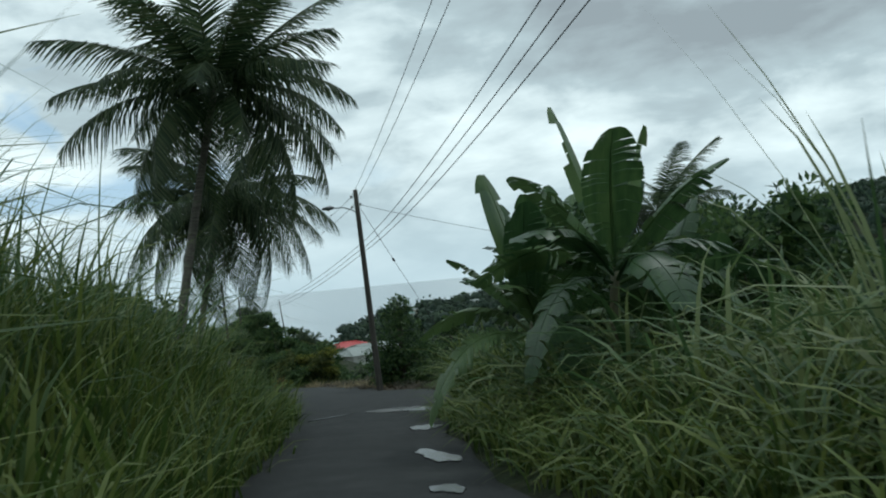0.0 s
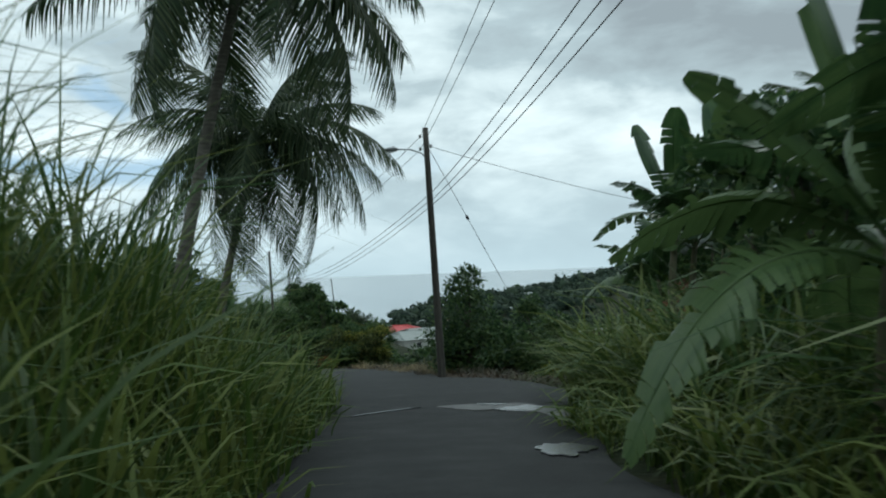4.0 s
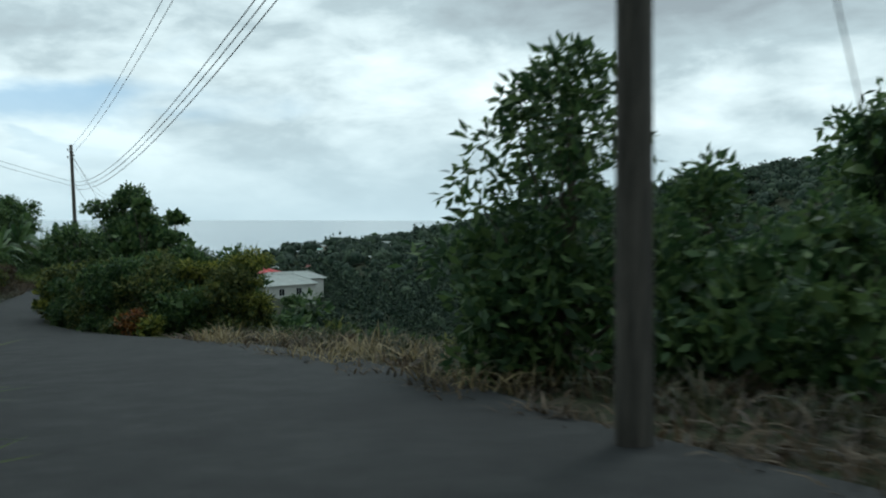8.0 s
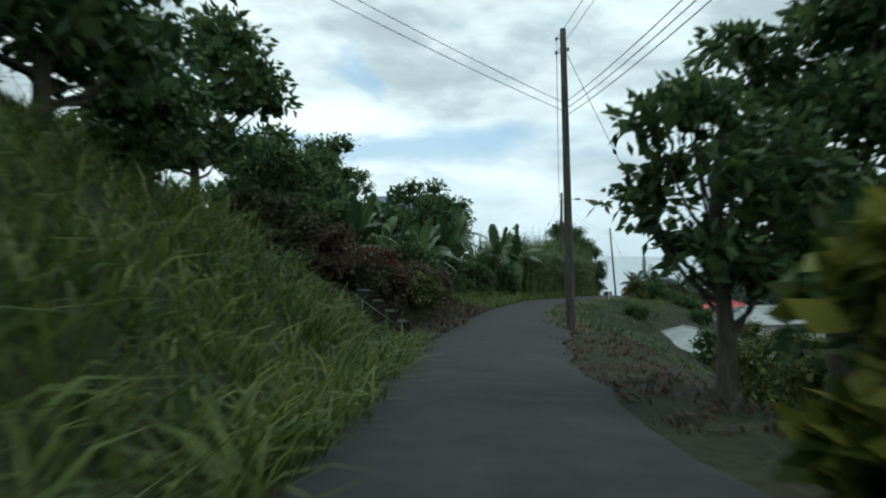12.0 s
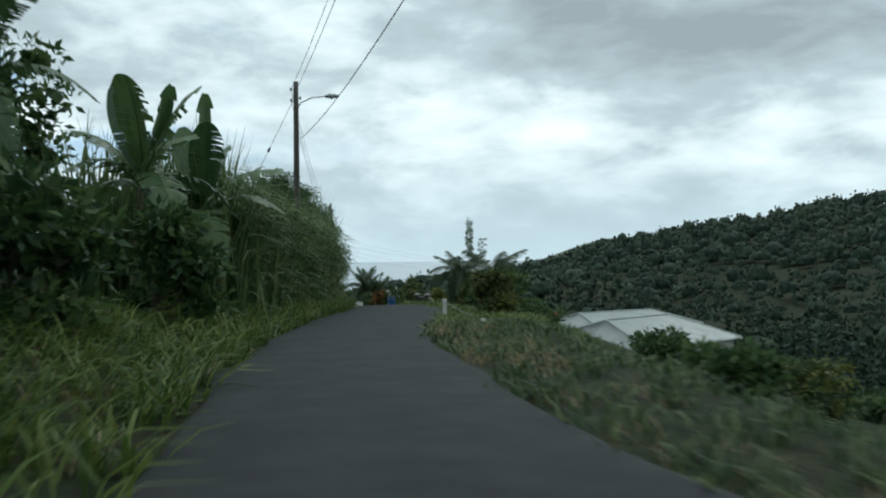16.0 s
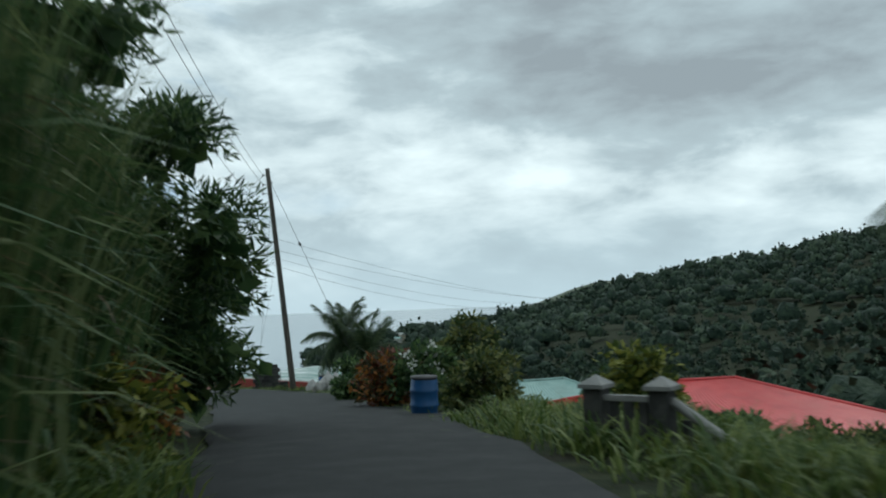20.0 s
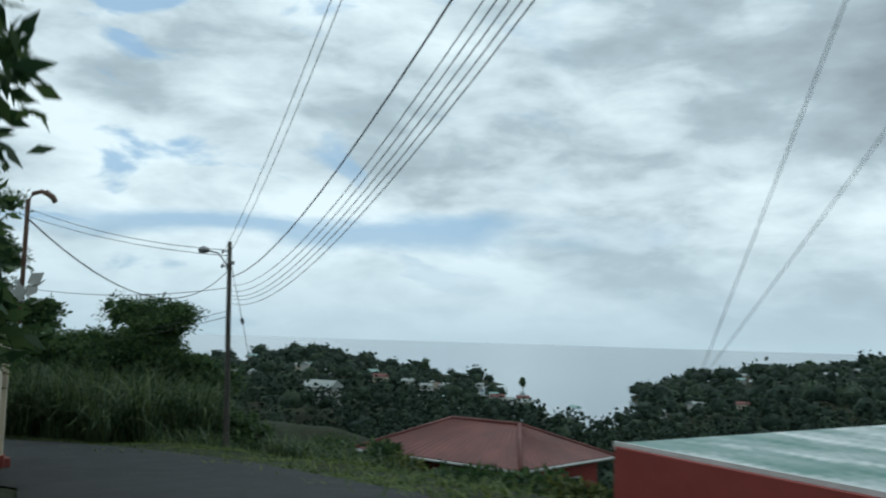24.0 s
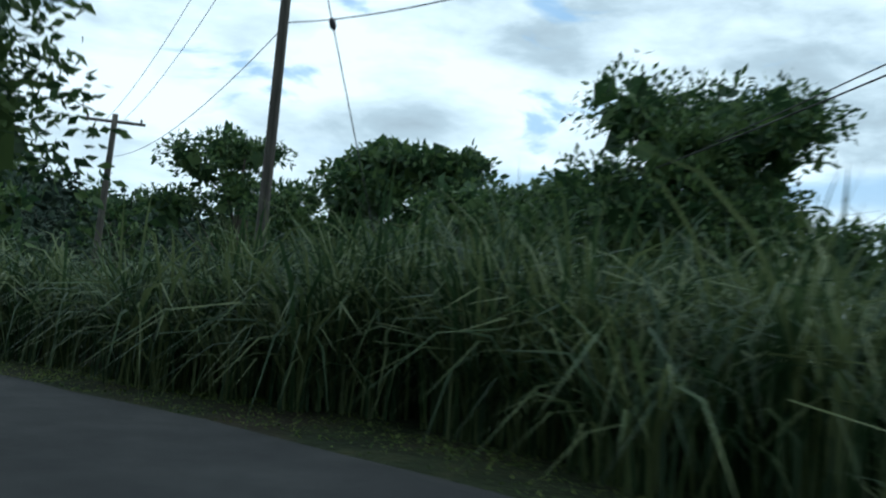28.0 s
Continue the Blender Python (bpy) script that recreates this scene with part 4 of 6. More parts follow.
span(P3, P4, HI + LO[:1], 1.0)
span(P4, P5, HI, 0.9, 0.008)
span(P4, P5, [((0.25, 0, -z0), (0.1, 0, -z1)) for z0, z1 in ((4.1, 1.5), (4.3, 1.7), (4.5, 1.85), (4.7, 1.95), (4.85, 2.1))], 1.6, 0.008)
wire((P4[0] + 0.2, P4[1], P4[2] - 3.8), (P5[0], P5[1], P5[2] - 1.25), 1.4, 0.014, "thick black cable between the poles")
span(P5, P6, [((0, 0, -1.6), (0, 0, -3.6)), ((0, 0, -0.3), (0.6, 0, 0.1)), ((0, 0, -0.5), (-0.6, 0, 0.1))], 0.5, 0.012)
wire((P5[0], P5[1], P5[2] - 2.6), (-92, 275, -10.0), 0.8, 0.012)
wire((P5[0], P5[1], P5[2] - 2.4), (-100, 285, -10.0), 0.8, 0.010)
span(P6, (-95, 262, -6.6), [((-0.6, 0, 0.1), (-0.8, 0, 0)), ((0.6, 0, 0.1), (0.8, 0, 0)), ((0, 0, -3.6), (0, 0, -1.5))], 0.6)
wire((P2[0], P2[1], P2[2] - 2.6), (-40.6, 70.9, 12.7), 0.9, 0.012)
wire((P2[0], P2[1], P2[2] - 2.9), (-41.2, 70.6, 12.4), 0.9, 0.012)
wire((P1[0] + 0.15, P1[1], P1[2] - 0.75), (24.0, 52.0, 3.2), 0.8, 0.011, "service wire sagging to a house")
wire((P4[0] + 0.2, P4[1], P4[2] - 4.6), (-19.4, 263.2, -6.8), 0.8, 0.008)
wire((P4[0] + 0.2, P4[1], P4[2] - 5.0), (-18.2, 262.8, -6.9), 1.2, 0.008)
wire((P4[0] + 0.2, P4[1], P4[2] - 3.6), (-17.6, 262.6, -6.7), 0.5, 0.008)
wire((P4[0] + 0.2, P4[1], P4[2] - 4.2), (-15.6, 261.9, -6.7), 0.6, 0.008)
wire((P4[0] + 0.2, P4[1], P4[2] - 1.3), (-43.2, 243.0, -10.1), 0.05, 0.009)
wire((P4[0] + 0.2, P4[1], P4[2] - 5.4), (-43.08, 241.5, -10.0), 0.05, 0.007)
wire((-52.9, 233.8, -7.65), (P5[0], P5[1], P5[2] - 1.0), 1.1, 0.013, "drooping service wire from a conduit to the pole")
guy((P1[0] + 0.1, P1[1], P1[2] - 0.8), spot(3.9, 48.0))
guy((P2[0] + 0.1, P2[1], P2[2] - 0.8), spot(-18.0, 111.0))
guy((P4[0] + 0.1, P4[1], P4[2] - 0.6), spot(-34.2, 223.5))
guy((P5[0] + 0.1, P5[1], P5[2] - 0.8), spot(-58.15, 252.4))
guy((P6[0] + 0.1, P6[1], P6[2] - 0.9), spot(-71.9, 256.0))
guy((P3[0] - 0.1, P3[1], P3[2] - 0.8), spot(-39.5, 163.0))

# ---- houses ----


def sheet_roof(name, corners, material, ridges=0, thick=0.05):
    """A roof plane through four corners (eave left, eave right, ridge right, ridge left), ribbed up the slope."""
    a, b, c, d = (np.array(p, float) for p in corners)
    n = max(3, int(np.linalg.norm(b - a) / 0.28)) * 2 if ridges else 1
    nrm = unit(np.cross(b - a, d - a))
    if nrm[2] < 0:
        nrm = -nrm
    vs, fs = [], []
    for i in range(n + 1):
        q = i / n
        lift = nrm * (0.03 if i % 2 else 0.0) if ridges else nrm * 0
        e, r = a + (b - a) * q, d + (c - d) * q
        vs += [e + lift, r + lift, e - nrm * thick, r - nrm * thick]
    for i in range(n):
        k = i * 4
        fs += [(k, k + 4, k + 5, k + 1), (k + 2, k + 3, k + 7, k + 6), (k, k + 2, k + 6, k + 4), (k + 1, k + 5, k + 7, k + 3)]
    fs += [(0, 1, 3, 2), (4 * n, 4 * n + 2, 4 * n + 3, 4 * n + 1)]
    return mesh_from(name, vs, fs, material)


def wall_mesh(name, a, b, z0, z1, thick, material, holes=()):
    """An upright wall between two plan points, with holes (from, to, sill, head) along it cut right through."""
    a, b = np.array(a, float), np.array(b, float)
    L = np.linalg.norm(b - a)
    d = (b - a) / L
    nr = np.array([-d[1], d[0]]) * thick / 2
    cuts = sorted({0.0, L, *(v for h in holes for v in h[:2])})
    rows = sorted({z0, z1, *(v for h in holes for v in h[2:])})
    nc, nw = len(cuts) - 1, len(rows) - 1
    full = {(i, j) for i in range(nc) for j in range(nw) if not any(h[0] < (cuts[i] + cuts[i + 1]) / 2 < h[1] and h[2] < (rows[j] + rows[j + 1]) / 2 < h[3] for h in holes)}
    vs = []
    for s in (-1, 1):
        for u_ in cuts:
            for z_ in rows:
                p = a + d * u_ + nr * s
                vs.append((p[0], p[1], z_))
    k = (nc + 1) * (nw + 1)
    at = lambda i, j, s: i * (nw + 1) + j + (k if s else 0)
    fs = []
    for i, j in full:
        c = ((i, j), (i + 1, j), (i + 1, j + 1), (i, j + 1))
        fs += [tuple(at(*q, 0) for q in c), tuple(at(*q, 1) for q in c[::-1])]
        for n_, (q, r) in (((i, j - 1), (c[0], c[1])), ((i + 1, j), (c[1], c[2])), ((i, j + 1), (c[2], c[3])), ((i - 1, j), (c[3], c[0]))):
            if n_ not in full:
                fs.append((at(*q, 0), at(*q, 1), at(*r, 1), at(*r, 0)))
    return mesh_from(name, vs, fs, material)


def hip_house(cx, cy, rot, hx, hy, z0, eave, ridge, rl, m_wall, m_roof, label, windows=2, over=0.45, gap=False):
    """A house with four walls and a hipped roof; rl: half the ridge's length."""
    t = thing("house", (cx, cy, z0), label, "house", rz=rot)
    e, r = eave - z0, ridge - z0
    ex, ey = hx + over, hy + over
    pts = [((-hx, -hy), (hx, -hy)), ((hx, -hy), (hx, hy)), ((hx, hy), (-hx, hy)), ((-hx, hy), (-hx, -hy))]
    for a, b in pts:
        L = math.dist(a, b)
        holes = [(L * (k + 1) / (windows + 1) - 0.55, L * (k + 1) / (windows + 1) + 0.55, e - 1.75, e - 0.65) for k in range(windows)]
        part("wall", wall_mesh("wall", a, b, 0, e, 0.16, m_wall, holes), t)
        d = np.array([(b[0] - a[0]) / L, (b[1] - a[1]) / L])
        for h in holes:
            c = np.array(a) + d * (h[0] + h[1]) / 2
            ang = math.degrees(math.atan2(d[1], d[0]))
            w = part("window", box("window", (1.1, 0.03, 1.1), m_darkwin), t, m=pose(c[0], c[1], h[2], 0, 0, ang))
            for sz, at in (((0.06, 0.10, 1.1), (-0.52, 0, 0)), ((0.06, 0.10, 1.1), (0.52, 0, 0)), ((0.98, 0.10, 0.06), (0, 0, 0)), ((0.98, 0.10, 0.06), (0, 0, 1.04)), ((0.04, 0.08, 0.98), (0, 0, 0.06))):
                part("window_frame", box("window_frame", sz, m_whitetrim, at), w)
    R1, R2 = (rl, 0, r), (-rl, 0, r)
    A, B, C, D = (-ex, -ey, e - 0.1), (ex, -ey, e - 0.1), (ex, ey, e - 0.1), (-ex, ey, e - 0.1)
    for quad in ((A, B, R1, R2), (B, C, R1, R1), (C, D, R2, R1), (D, A, R2, R2)):
        part("roof", sheet_roof("roof", quad, m_roof, 1), t)
    for p, q in ((A, R2), (B, R1), (C, R1), (D, R2), (R1, R2)):
        part("ridge_cap", tube("ridge_cap", [np.array(p) + (0, 0, 0.04), (np.array(p) + np.array(q)) / 2 + (0, 0, 0.04), np.array(q) + (0, 0, 0.04)], 0.06, m_roof, 6), t)
    for a, b in ((A, B), (B, C), (C, D), (D, A)):
        part("fascia", tube("fascia", [np.array(a) - (0, 0, 0.06), np.array(b) - (0, 0, 0.06)], 0.05, m_whitetrim, 4), t)
    return t


hip_house(-21.9, 209.0, 8, 6.0, 5.6, -14.0, -11.08, -9.62, 1.5, m_whitewall, m_redroof, "house with a bright red hipped metal roof below the road")
hip_house(-16.3, 181.6, 42, 4.8, 3.8, -13.5, -10.2, -8.95, 3.4, m_whitewall, m_whiteroof, "pale house with a grey-white hipped metal roof")
hip_house(-15.2, 193.5, 30, 4.6, 3.6, -13.5, -10.1, -9.3, 3.6, m_whitewall, m_whiteroof, "white-roofed house behind the pale house")
hip_house(-20.1, 132.3, -64, 5.2, 3.0, -12.4, -8.75, -7.5, 3.4, m_whitewall, m_whiteroof, "low house with a pale streaked metal roof below the verge")
hip_house(-50.4, 252.8, -22, 2.9, 2.3, -16.4, -13.0, -12.1, 1.4, m_redwall, m_dullred, "house with a faded red hipped roof below the bend")
hip_house(-26.0, 221.5, 20, 3.2, 2.6, -14.5, -11.6, -10.5, 1.4, m_whitewall, m_paleteal, "small house with a pale teal metal roof")
hip_house(-56.5, 172.0, 30, 4.5, 3.5, -2.2, 1.2, 3.2, 2.0, m_whitewall, mat("slate_blue_roof", [(0.10, 0.14, 0.20), (0.14, 0.19, 0.26)], 0.5, 1.5, bump=0.05), "house with a slate-blue roof up the hill")

# low flat-roofed building beside the pole: red walls, worn green and white roof
gb = thing("low_building", (-44.2, 237.4, -13.7), "low red-walled building with a worn green and white roof", "building", rz=-46)
for a, b in (((0, 0), (8.6, 0)), ((8.6, 0), (8.6, 7)), ((8.6, 7), (0, 7)), ((0, 7), (0, 0))):
    part("wall", wall_mesh("wall", a, b, 0, 2.75, 0.18, m_redwall), gb)
part("roof", sheet_roof("roof", ((-0.2, 0.12, 2.78), (8.8, 0.12, 2.78), (8.8, 7.3, 3.0), (-0.2, 7.3, 3.0)), m_greenroof, 1), gb)
part("fascia", box("fascia", (9.0, 0.05, 0.14), m_whitetrim, (4.3, 0.06, 2.68)), gb)
for x_ in (0.0, 8.6):
    part("gable", mesh_from("gable", [(x_ + e, y_, z_) for e in (-0.08, 0.08) for y_, z_ in ((0.2, 2.75), (7.0, 2.75), (7.0, 2.94))], [(0, 1, 2), (5, 4, 3), (0, 3, 4, 1), (1, 4, 5, 2), (2, 5, 3, 0)], m_redwall), gb)
part("back_gable", wall_mesh("back_gable", (0, 7), (8.6, 7), 2.75, 2.92, 0.18, m_redwall), gb)
fpz = float(ground_z(-39.7, 227.5))
for x_, y_ in ((-39.7, 227.5), (-38.9, 226.6)):
    solid("fence_post", tube("fence_post", [(x_, y_, fpz - 0.1), (x_ + 0.01, y_, fpz + 0.45), (x_, y_, fpz + 1.0)], 0.025, m_steel, 6), "thin grey metal fence post beside the concrete blocks", "post", "posts by the blocks")

# brown board house by the road
bh = thing("wooden_house", (5.9, 44.0, -2.6), "brown board house with a rusty lean-to roof and white corner trim", "house", rz=-41)
for k in range(15):
    part("board", box("board", (6.2, 0.05, 0.158), m_wood, (3.1, 0.0, 0.02 + 0.165 * k)), bh, m=pose(0, 0.012 * (k % 2), 0))
for k in range(15):
    part("board", box("board", (0.05, (4.95, 4.6, 3.0, 1.3)[max(0, k - 11)], 0.158), m_wood, (0.02, (4.95, 4.6, 3.0, 1.3)[max(0, k - 11)] / 2 + 0.03, 0.02 + 0.165 * k)), bh)
part("back_wall", wall_mesh("back_wall", (6.2, 0.05), (6.2, 5.0), 0, 2.45, 0.1, m_wood), bh)
part("back_wall", wall_mesh("back_wall", (0.05, 5.0), (6.2, 5.0), 0, 1.95, 0.1, m_wood), bh)
part("inner_wall", wall_mesh("inner_wall", (0.1, 0.06), (6.15, 0.06), 0.0, 2.86, 0.06, m_wood), bh)
part("corner_trim", box("corner_trim", (0.11, 0.11, 2.5), m_whitetrim, (-0.03, -0.05, 0.0), 0.008), bh)
wp = part("window", box("window", (0.95, 0.05, 1.15), m_shutter, (1.35, -0.06, 1.25), 0.01), bh, "pale closed window panel")
for sz, at in (((0.07, 0.09, 1.29), (0.84, -0.07, 1.18)), ((0.07, 0.09, 1.29), (1.86, -0.07, 1.18)), ((0.95, 0.09, 0.07), (1.35, -0.07, 1.18)), ((0.95, 0.09, 0.07), (1.35, -0.07, 2.4))):
    part("window_frame", box("window_frame", sz, m_whitetrim, at), wp)
part("roof", sheet_roof("roof", ((-1.2, -0.7, 2.96), (-1.2, 5.5, 2.2), (6.7, 5.5, 3.2), (6.7, -0.7, 3.96)), m_rust, 1), bh)
part("fascia", box("fascia", (7.9, 0.03, 0.08), m_whitetrim, (0, 0, 0)), bh, m=Matrix.Translation((2.75, -0.72, 3.42)) @ Matrix.Rotation(radians(-7.2), 4, "Y"))
part("base_beam", box("base_beam", (6.2, 0.2, 0.12), m_concrete, (3.1, 0.0, -0.12)), bh)

# cream roadside wall with a red plinth
cw0, cw1 = np.array((-48.9, 228.1)), np.array((-59.9, 241.1))
cd = unit(cw1 - cw0)
cl = float(np.linalg.norm(cw1 - cw0))
cwall = thing("roadside_wall", (0, 0, 0), "tall cream painted wall with stains and a red plinth", "wall", kind="structure")
def road_z(p):
    return float(road_near(np.array([p[0]]), np.array([p[1]]))[2][0])


def sloped_panel(name, a, b, za, zb, ta, tb, thick, material):
    """A stretch of wall whose foot and top may slope from end to end."""
    nr = np.array([-cd[1], cd[0]]) * thick / 2
    vs = [(*(p + nr * s_), z_) for s_ in (-1, 1) for p, z_ in ((a, za), (b, zb), (b, tb), (a, ta))]
    return mesh_from(name, vs, [(0, 1, 2, 3), (7, 6, 5, 4), (0, 4, 5, 1), (1, 5, 6, 2), (2, 6, 7, 3), (3, 7, 4, 0)], material)


cuts_w = [0.0, 0.14, 0.28, 0.42, 0.58, 0.74, 0.88, 0.93, 0.965, 0.985, 1.0]
tops_w = [-9.3, -9.25, -9.18, -9.0, -8.86, -8.66, -8.64, -8.72, -8.95, -9.2, -9.5]
for k in range(len(cuts_w) - 1):
    a, b = cw0 + cd * cl * cuts_w[k], cw0 + cd * cl * cuts_w[k + 1]
    za, zb, ta, tb = road_z(a) + 0.33, road_z(b) + 0.33, tops_w[k], tops_w[k + 1]
    part("wall_panel", sloped_panel("wall_panel", a, b, za, zb, ta, tb, 0.22, m_cream), cwall)
    part("plinth", sloped_panel("plinth", a, b, za - 0.9, zb - 0.9, za, zb, 0.28, m_redband), cwall)
    part("coping", sloped_panel("coping", a, b, ta, tb, ta + 0.05, tb + 0.05, 0.25, m_concrete), cwall)
ang = math.degrees(math.atan2(cd[1], cd[0]))
for q, top in ((0.28, -9.3), (0.99, -9.6)):
    e = cw0 + cd * cl * q
    pz = road_z(e) - 0.5
    part("pilaster", box("pilaster", (0.34, 0.34, top - pz - 0.2), m_cream, bevel=0.02), cwall, m=pose(e[0] + 0.06 * cd[1], e[1] - 0.06 * cd[0], pz + 0.25, 0, 0, ang))
    part("pilaster_base", box("pilaster_base", (0.42, 0.42, 0.85), m_redband, bevel=0.02), cwall, m=pose(e[0] + 0.06 * cd[1], e[1] - 0.06 * cd[0], pz, 0, 0, ang))
part("end_block", box("end_block", (0.5, 0.34, 0.6), m_redband, bevel=0.03), cwall, m=pose(cw1[0] + 0.02, cw1[1] + 0.2, float(ground_z(*cw1)) - 0.25, 0, 0, 50))
frng = np.random.default_rng(83)
for fx_, fy_, fz_, fn, fh in ((-58.8, 239.97, -10.33, 22, 0.26), (-59.42, 240.70, -10.55, 16, 0.24), (-59.46, 240.75, -10.9, 12, 0.2), (-56.9, 237.7, -11.55, 9, 0.12)):
    fv, ff = blades(np.tile((fx_ - 0.01 * cd[1], fy_ + 0.01 * cd[0], fz_), (fn, 1)), fh * frng.uniform(0.6, 1.15, fn), 0.022 * frng.uniform(0.7, 1.3, fn), frng.uniform(0.5, 1.3, fn), frng.uniform(0.4, 1.1, fn), 4, frng)
    solid("wall_fern", fast_mesh("wall_fern", fv, ff, m_leafo, True), "small olive fern rooted in the cream wall", "fern", "ferns on the wall")
cf = thing("wire_fence", (0, 0, 0), "dark steel mesh fence on top of the wall", "fence")
for k in range(9):
    p = cw0 + cd * cl * (0.04 + 0.96 * k / 8) - np.array([cd[1], -cd[0]]) * 0.08
    zg = float(np.interp(0.04 + 0.96 * k / 8, cuts_w, tops_w)) - 0.15
    part("fence_post", tube("fence_post", [(p[0], p[1], zg), (p[0], p[1], zg + 1.1), (p[0] - 0.25 * cd[1], p[1] + 0.25 * cd[0], zg + 1.35)], 0.022, m_wire, 6), cf)
for k in range(5):
    a, b = (cw0 + cd * cl * q - np.array([cd[1], -cd[0]]) * 0.08 for q in (0.04, 1.0))
    za, zb = tops_w[0] + 0.1 + 0.24 * k, -8.72 + 0.24 * k
    part("fence_wire", tube("fence_wire", [(*a, za), (*((a + b) / 2), (za + zb) / 2 + 0.05), (*b, zb)], 0.006, m_wire, 4), cf)
pz = float(road_near(np.array([-52.9]), np.array([233.8]))[2][0])
pc = thing("service_conduit", (-53.0, 233.9, pz), "brown conduit pipe with a bent weatherhead on the wall", "conduit pipe")
part("pipe", tube("pipe", [(0, 0, 2.6), (0, 0, 3.6), (0, 0, 4.5), (0.05, 0.04, 4.62), (0.16, 0.1, 4.66), (0.27, 0.17, 4.60)], 0.036, m_rust, 10), pc)
part("weatherhead", tube("weatherhead", [(0.2, 0.13, 4.66), (0.3, 0.19, 4.58), (0.34, 0.21, 4.5)], (0.045, 0.05, 0.04), m_rust, 10), pc)
part("clamp", tube("clamp", [(0, 0, 2.9), (0, 0, 2.96)], 0.05, m_steel, 10), pc)

# white garden chair before the board house
ch = thing("garden_chair", (7.4, 41.6, float(ground_z(7.4, 41.6))), "white plastic garden chair with a slatted back", "chair", rz=-36)
part("seat", box("seat", (0.46, 0.44, 0.035), m_whitetrim, (0, 0, 0.40), 0.012), ch)
for sx in (-0.2, 0.2):
    for sy in (-0.19, 0.19):
        part("leg", tube("leg", [(sx, sy, 0.41), (sx * 1.15, sy * 1.15, 0.0)], 0.022, m_whitetrim, 8), ch)
for k in range(5):
    part("back_slat", tube("back_slat", [(-0.16 + 0.08 * k, 0.20, 0.42), (-0.17 + 0.085 * k, 0.25, 0.65), (-0.19 + 0.095 * k, 0.30, 0.86 - 0.02 * abs(k - 2))], 0.018, m_whitetrim, 6), ch)
part("back_rail", tube("back_rail", [(-0.22, 0.30, 0.82), (0, 0.31, 0.88), (0.22, 0.30, 0.82)], 0.02, m_whitetrim, 8), ch)
for sx in (-0.24, 0.24):
    part("armrest", tube("armrest", [(sx, -0.18, 0.42), (sx, -0.18, 0.63), (sx, 0.05, 0.65), (sx, 0.27, 0.66)], 0.02, m_whitetrim, 8), ch)

# steps with a handrail and an iron grate in the bank
st = thing("garden_steps", (-26.87, 98.3, -5.16), "very dark concrete steps with a thin handrail in the bank", "steps", rz=210)
for k in range(4):
    part("step", box("step", (0.36, 1.0, 0.72 + 0.30 * k), m_darkconcrete, (0.36 * k, 0, -0.2), 0.015), st)
part("handrail", tube("handrail", [(-0.2, 0.55, 0.16), (0.6, 0.55, 0.72), (1.5, 0.55, 1.38)], 0.009, m_steel, 8), st)
for q, h in ((-0.2, 0.17), (1.2, 1.16)):
    part("rail_post", tube("rail_post", [(q, 0.55, -0.1), (q, 0.55, h)], 0.016, m_steel, 6), st)
gr = thing("drain_grate", (-26.45, 99.2, float(ground_z(-26.45, 99.2)) + 0.16), "iron bar grate over a roadside drain", "grate", rz=20)
for k in range(9):
    part("bar", box("bar", (0.05, 0.62, 0.04), m_wire, (0.1 * k - 0.4, 0, 0)), gr)
part("surround", box("surround", (1.05, 0.78, 0.3), m_darkconcrete, (0, 0, -0.32), 0.02), gr)
for e in (-0.29, 0.29):
    part("frame", box("frame", (0.95, 0.05, 0.04), m_wire, (0, e, -0.005)), gr)

# white posts with a sagging rail
pr = thing("roadside_railing", (-29.35, 155.1, float(ground_z(-29.35, 155.1))), "two white posts with a sagging pole between them", "railing")
part("post", box("post", (0.13, 0.13, 0.78), m_whitetrim, (0, 0, -0.1), 0.01), pr)
part("post", box("post", (0.15, 0.15, 0.42), m_whitetrim, (1.15, -2.7, -0.25), 0.01), pr)
part("rail", tube("rail", [(0, 0, 0.58), (0.5, -1.2, 0.32), (1.15, -2.7, 0.1)], 0.014, m_concrete, 6), pr)

# gate pillars with a baluster rail going down the bank
gz0 = float(ground_z(-30.3, 186.3)) - 0.28
gp = thing("gate_pillars", (-30.3, 186.35, gz0), "grey concrete gate pillars with a balustrade down the bank", "gate", rz=-40)
for q in (0.0, 0.88):
    pl = part("pillar", box("pillar", (0.25, 0.25, 1.18), m_block, (q, 0, -0.1), 0.01), gp)
    s = np.array((0.0, 0.05, 0.051, 0.2))
    part("cap", mesh_from("cap", [(q + x_, y_, z_) for z_, w_ in ((1.08, 0.17), (1.13, 0.17)) for x_, y_ in ((-w_, -w_), (w_, -w_), (w_, w_), (-w_, w_))] + [(q, 0, 1.25)], [(0, 1, 5, 4), (1, 2, 6, 5), (2, 3, 7, 6), (3, 0, 4, 7), (4, 5, 8), (5, 6, 8), (6, 7, 8), (7, 4, 8), (3, 2, 1, 0)], m_concrete), pl)
part("top_rail", box("top_rail", (0.63, 0.12, 0.07), m_concrete, (0.44, 0, 0.93)), gp)
for k in range(3):
    part("baluster", box("baluster", (0.1, 0.09, 0.93), m_block, (0.24 + 0.2 * k, 0, 0.0)), gp)
part("sloping_rail", tube("sloping_rail", [(1.0, 0, 0.95), (1.9, -0.2, 0.45), (3.2, -0.5, -0.3)], 0.06, m_concrete, 6), gp)
for k in range(7):
    q = 0.2 + 0.3 * k
    part("baluster", box("baluster", (0.1, 0.09, 0.95), m_block, (1.0 + q, -0.22 * q, -0.1 - 0.56 * q)), gp)

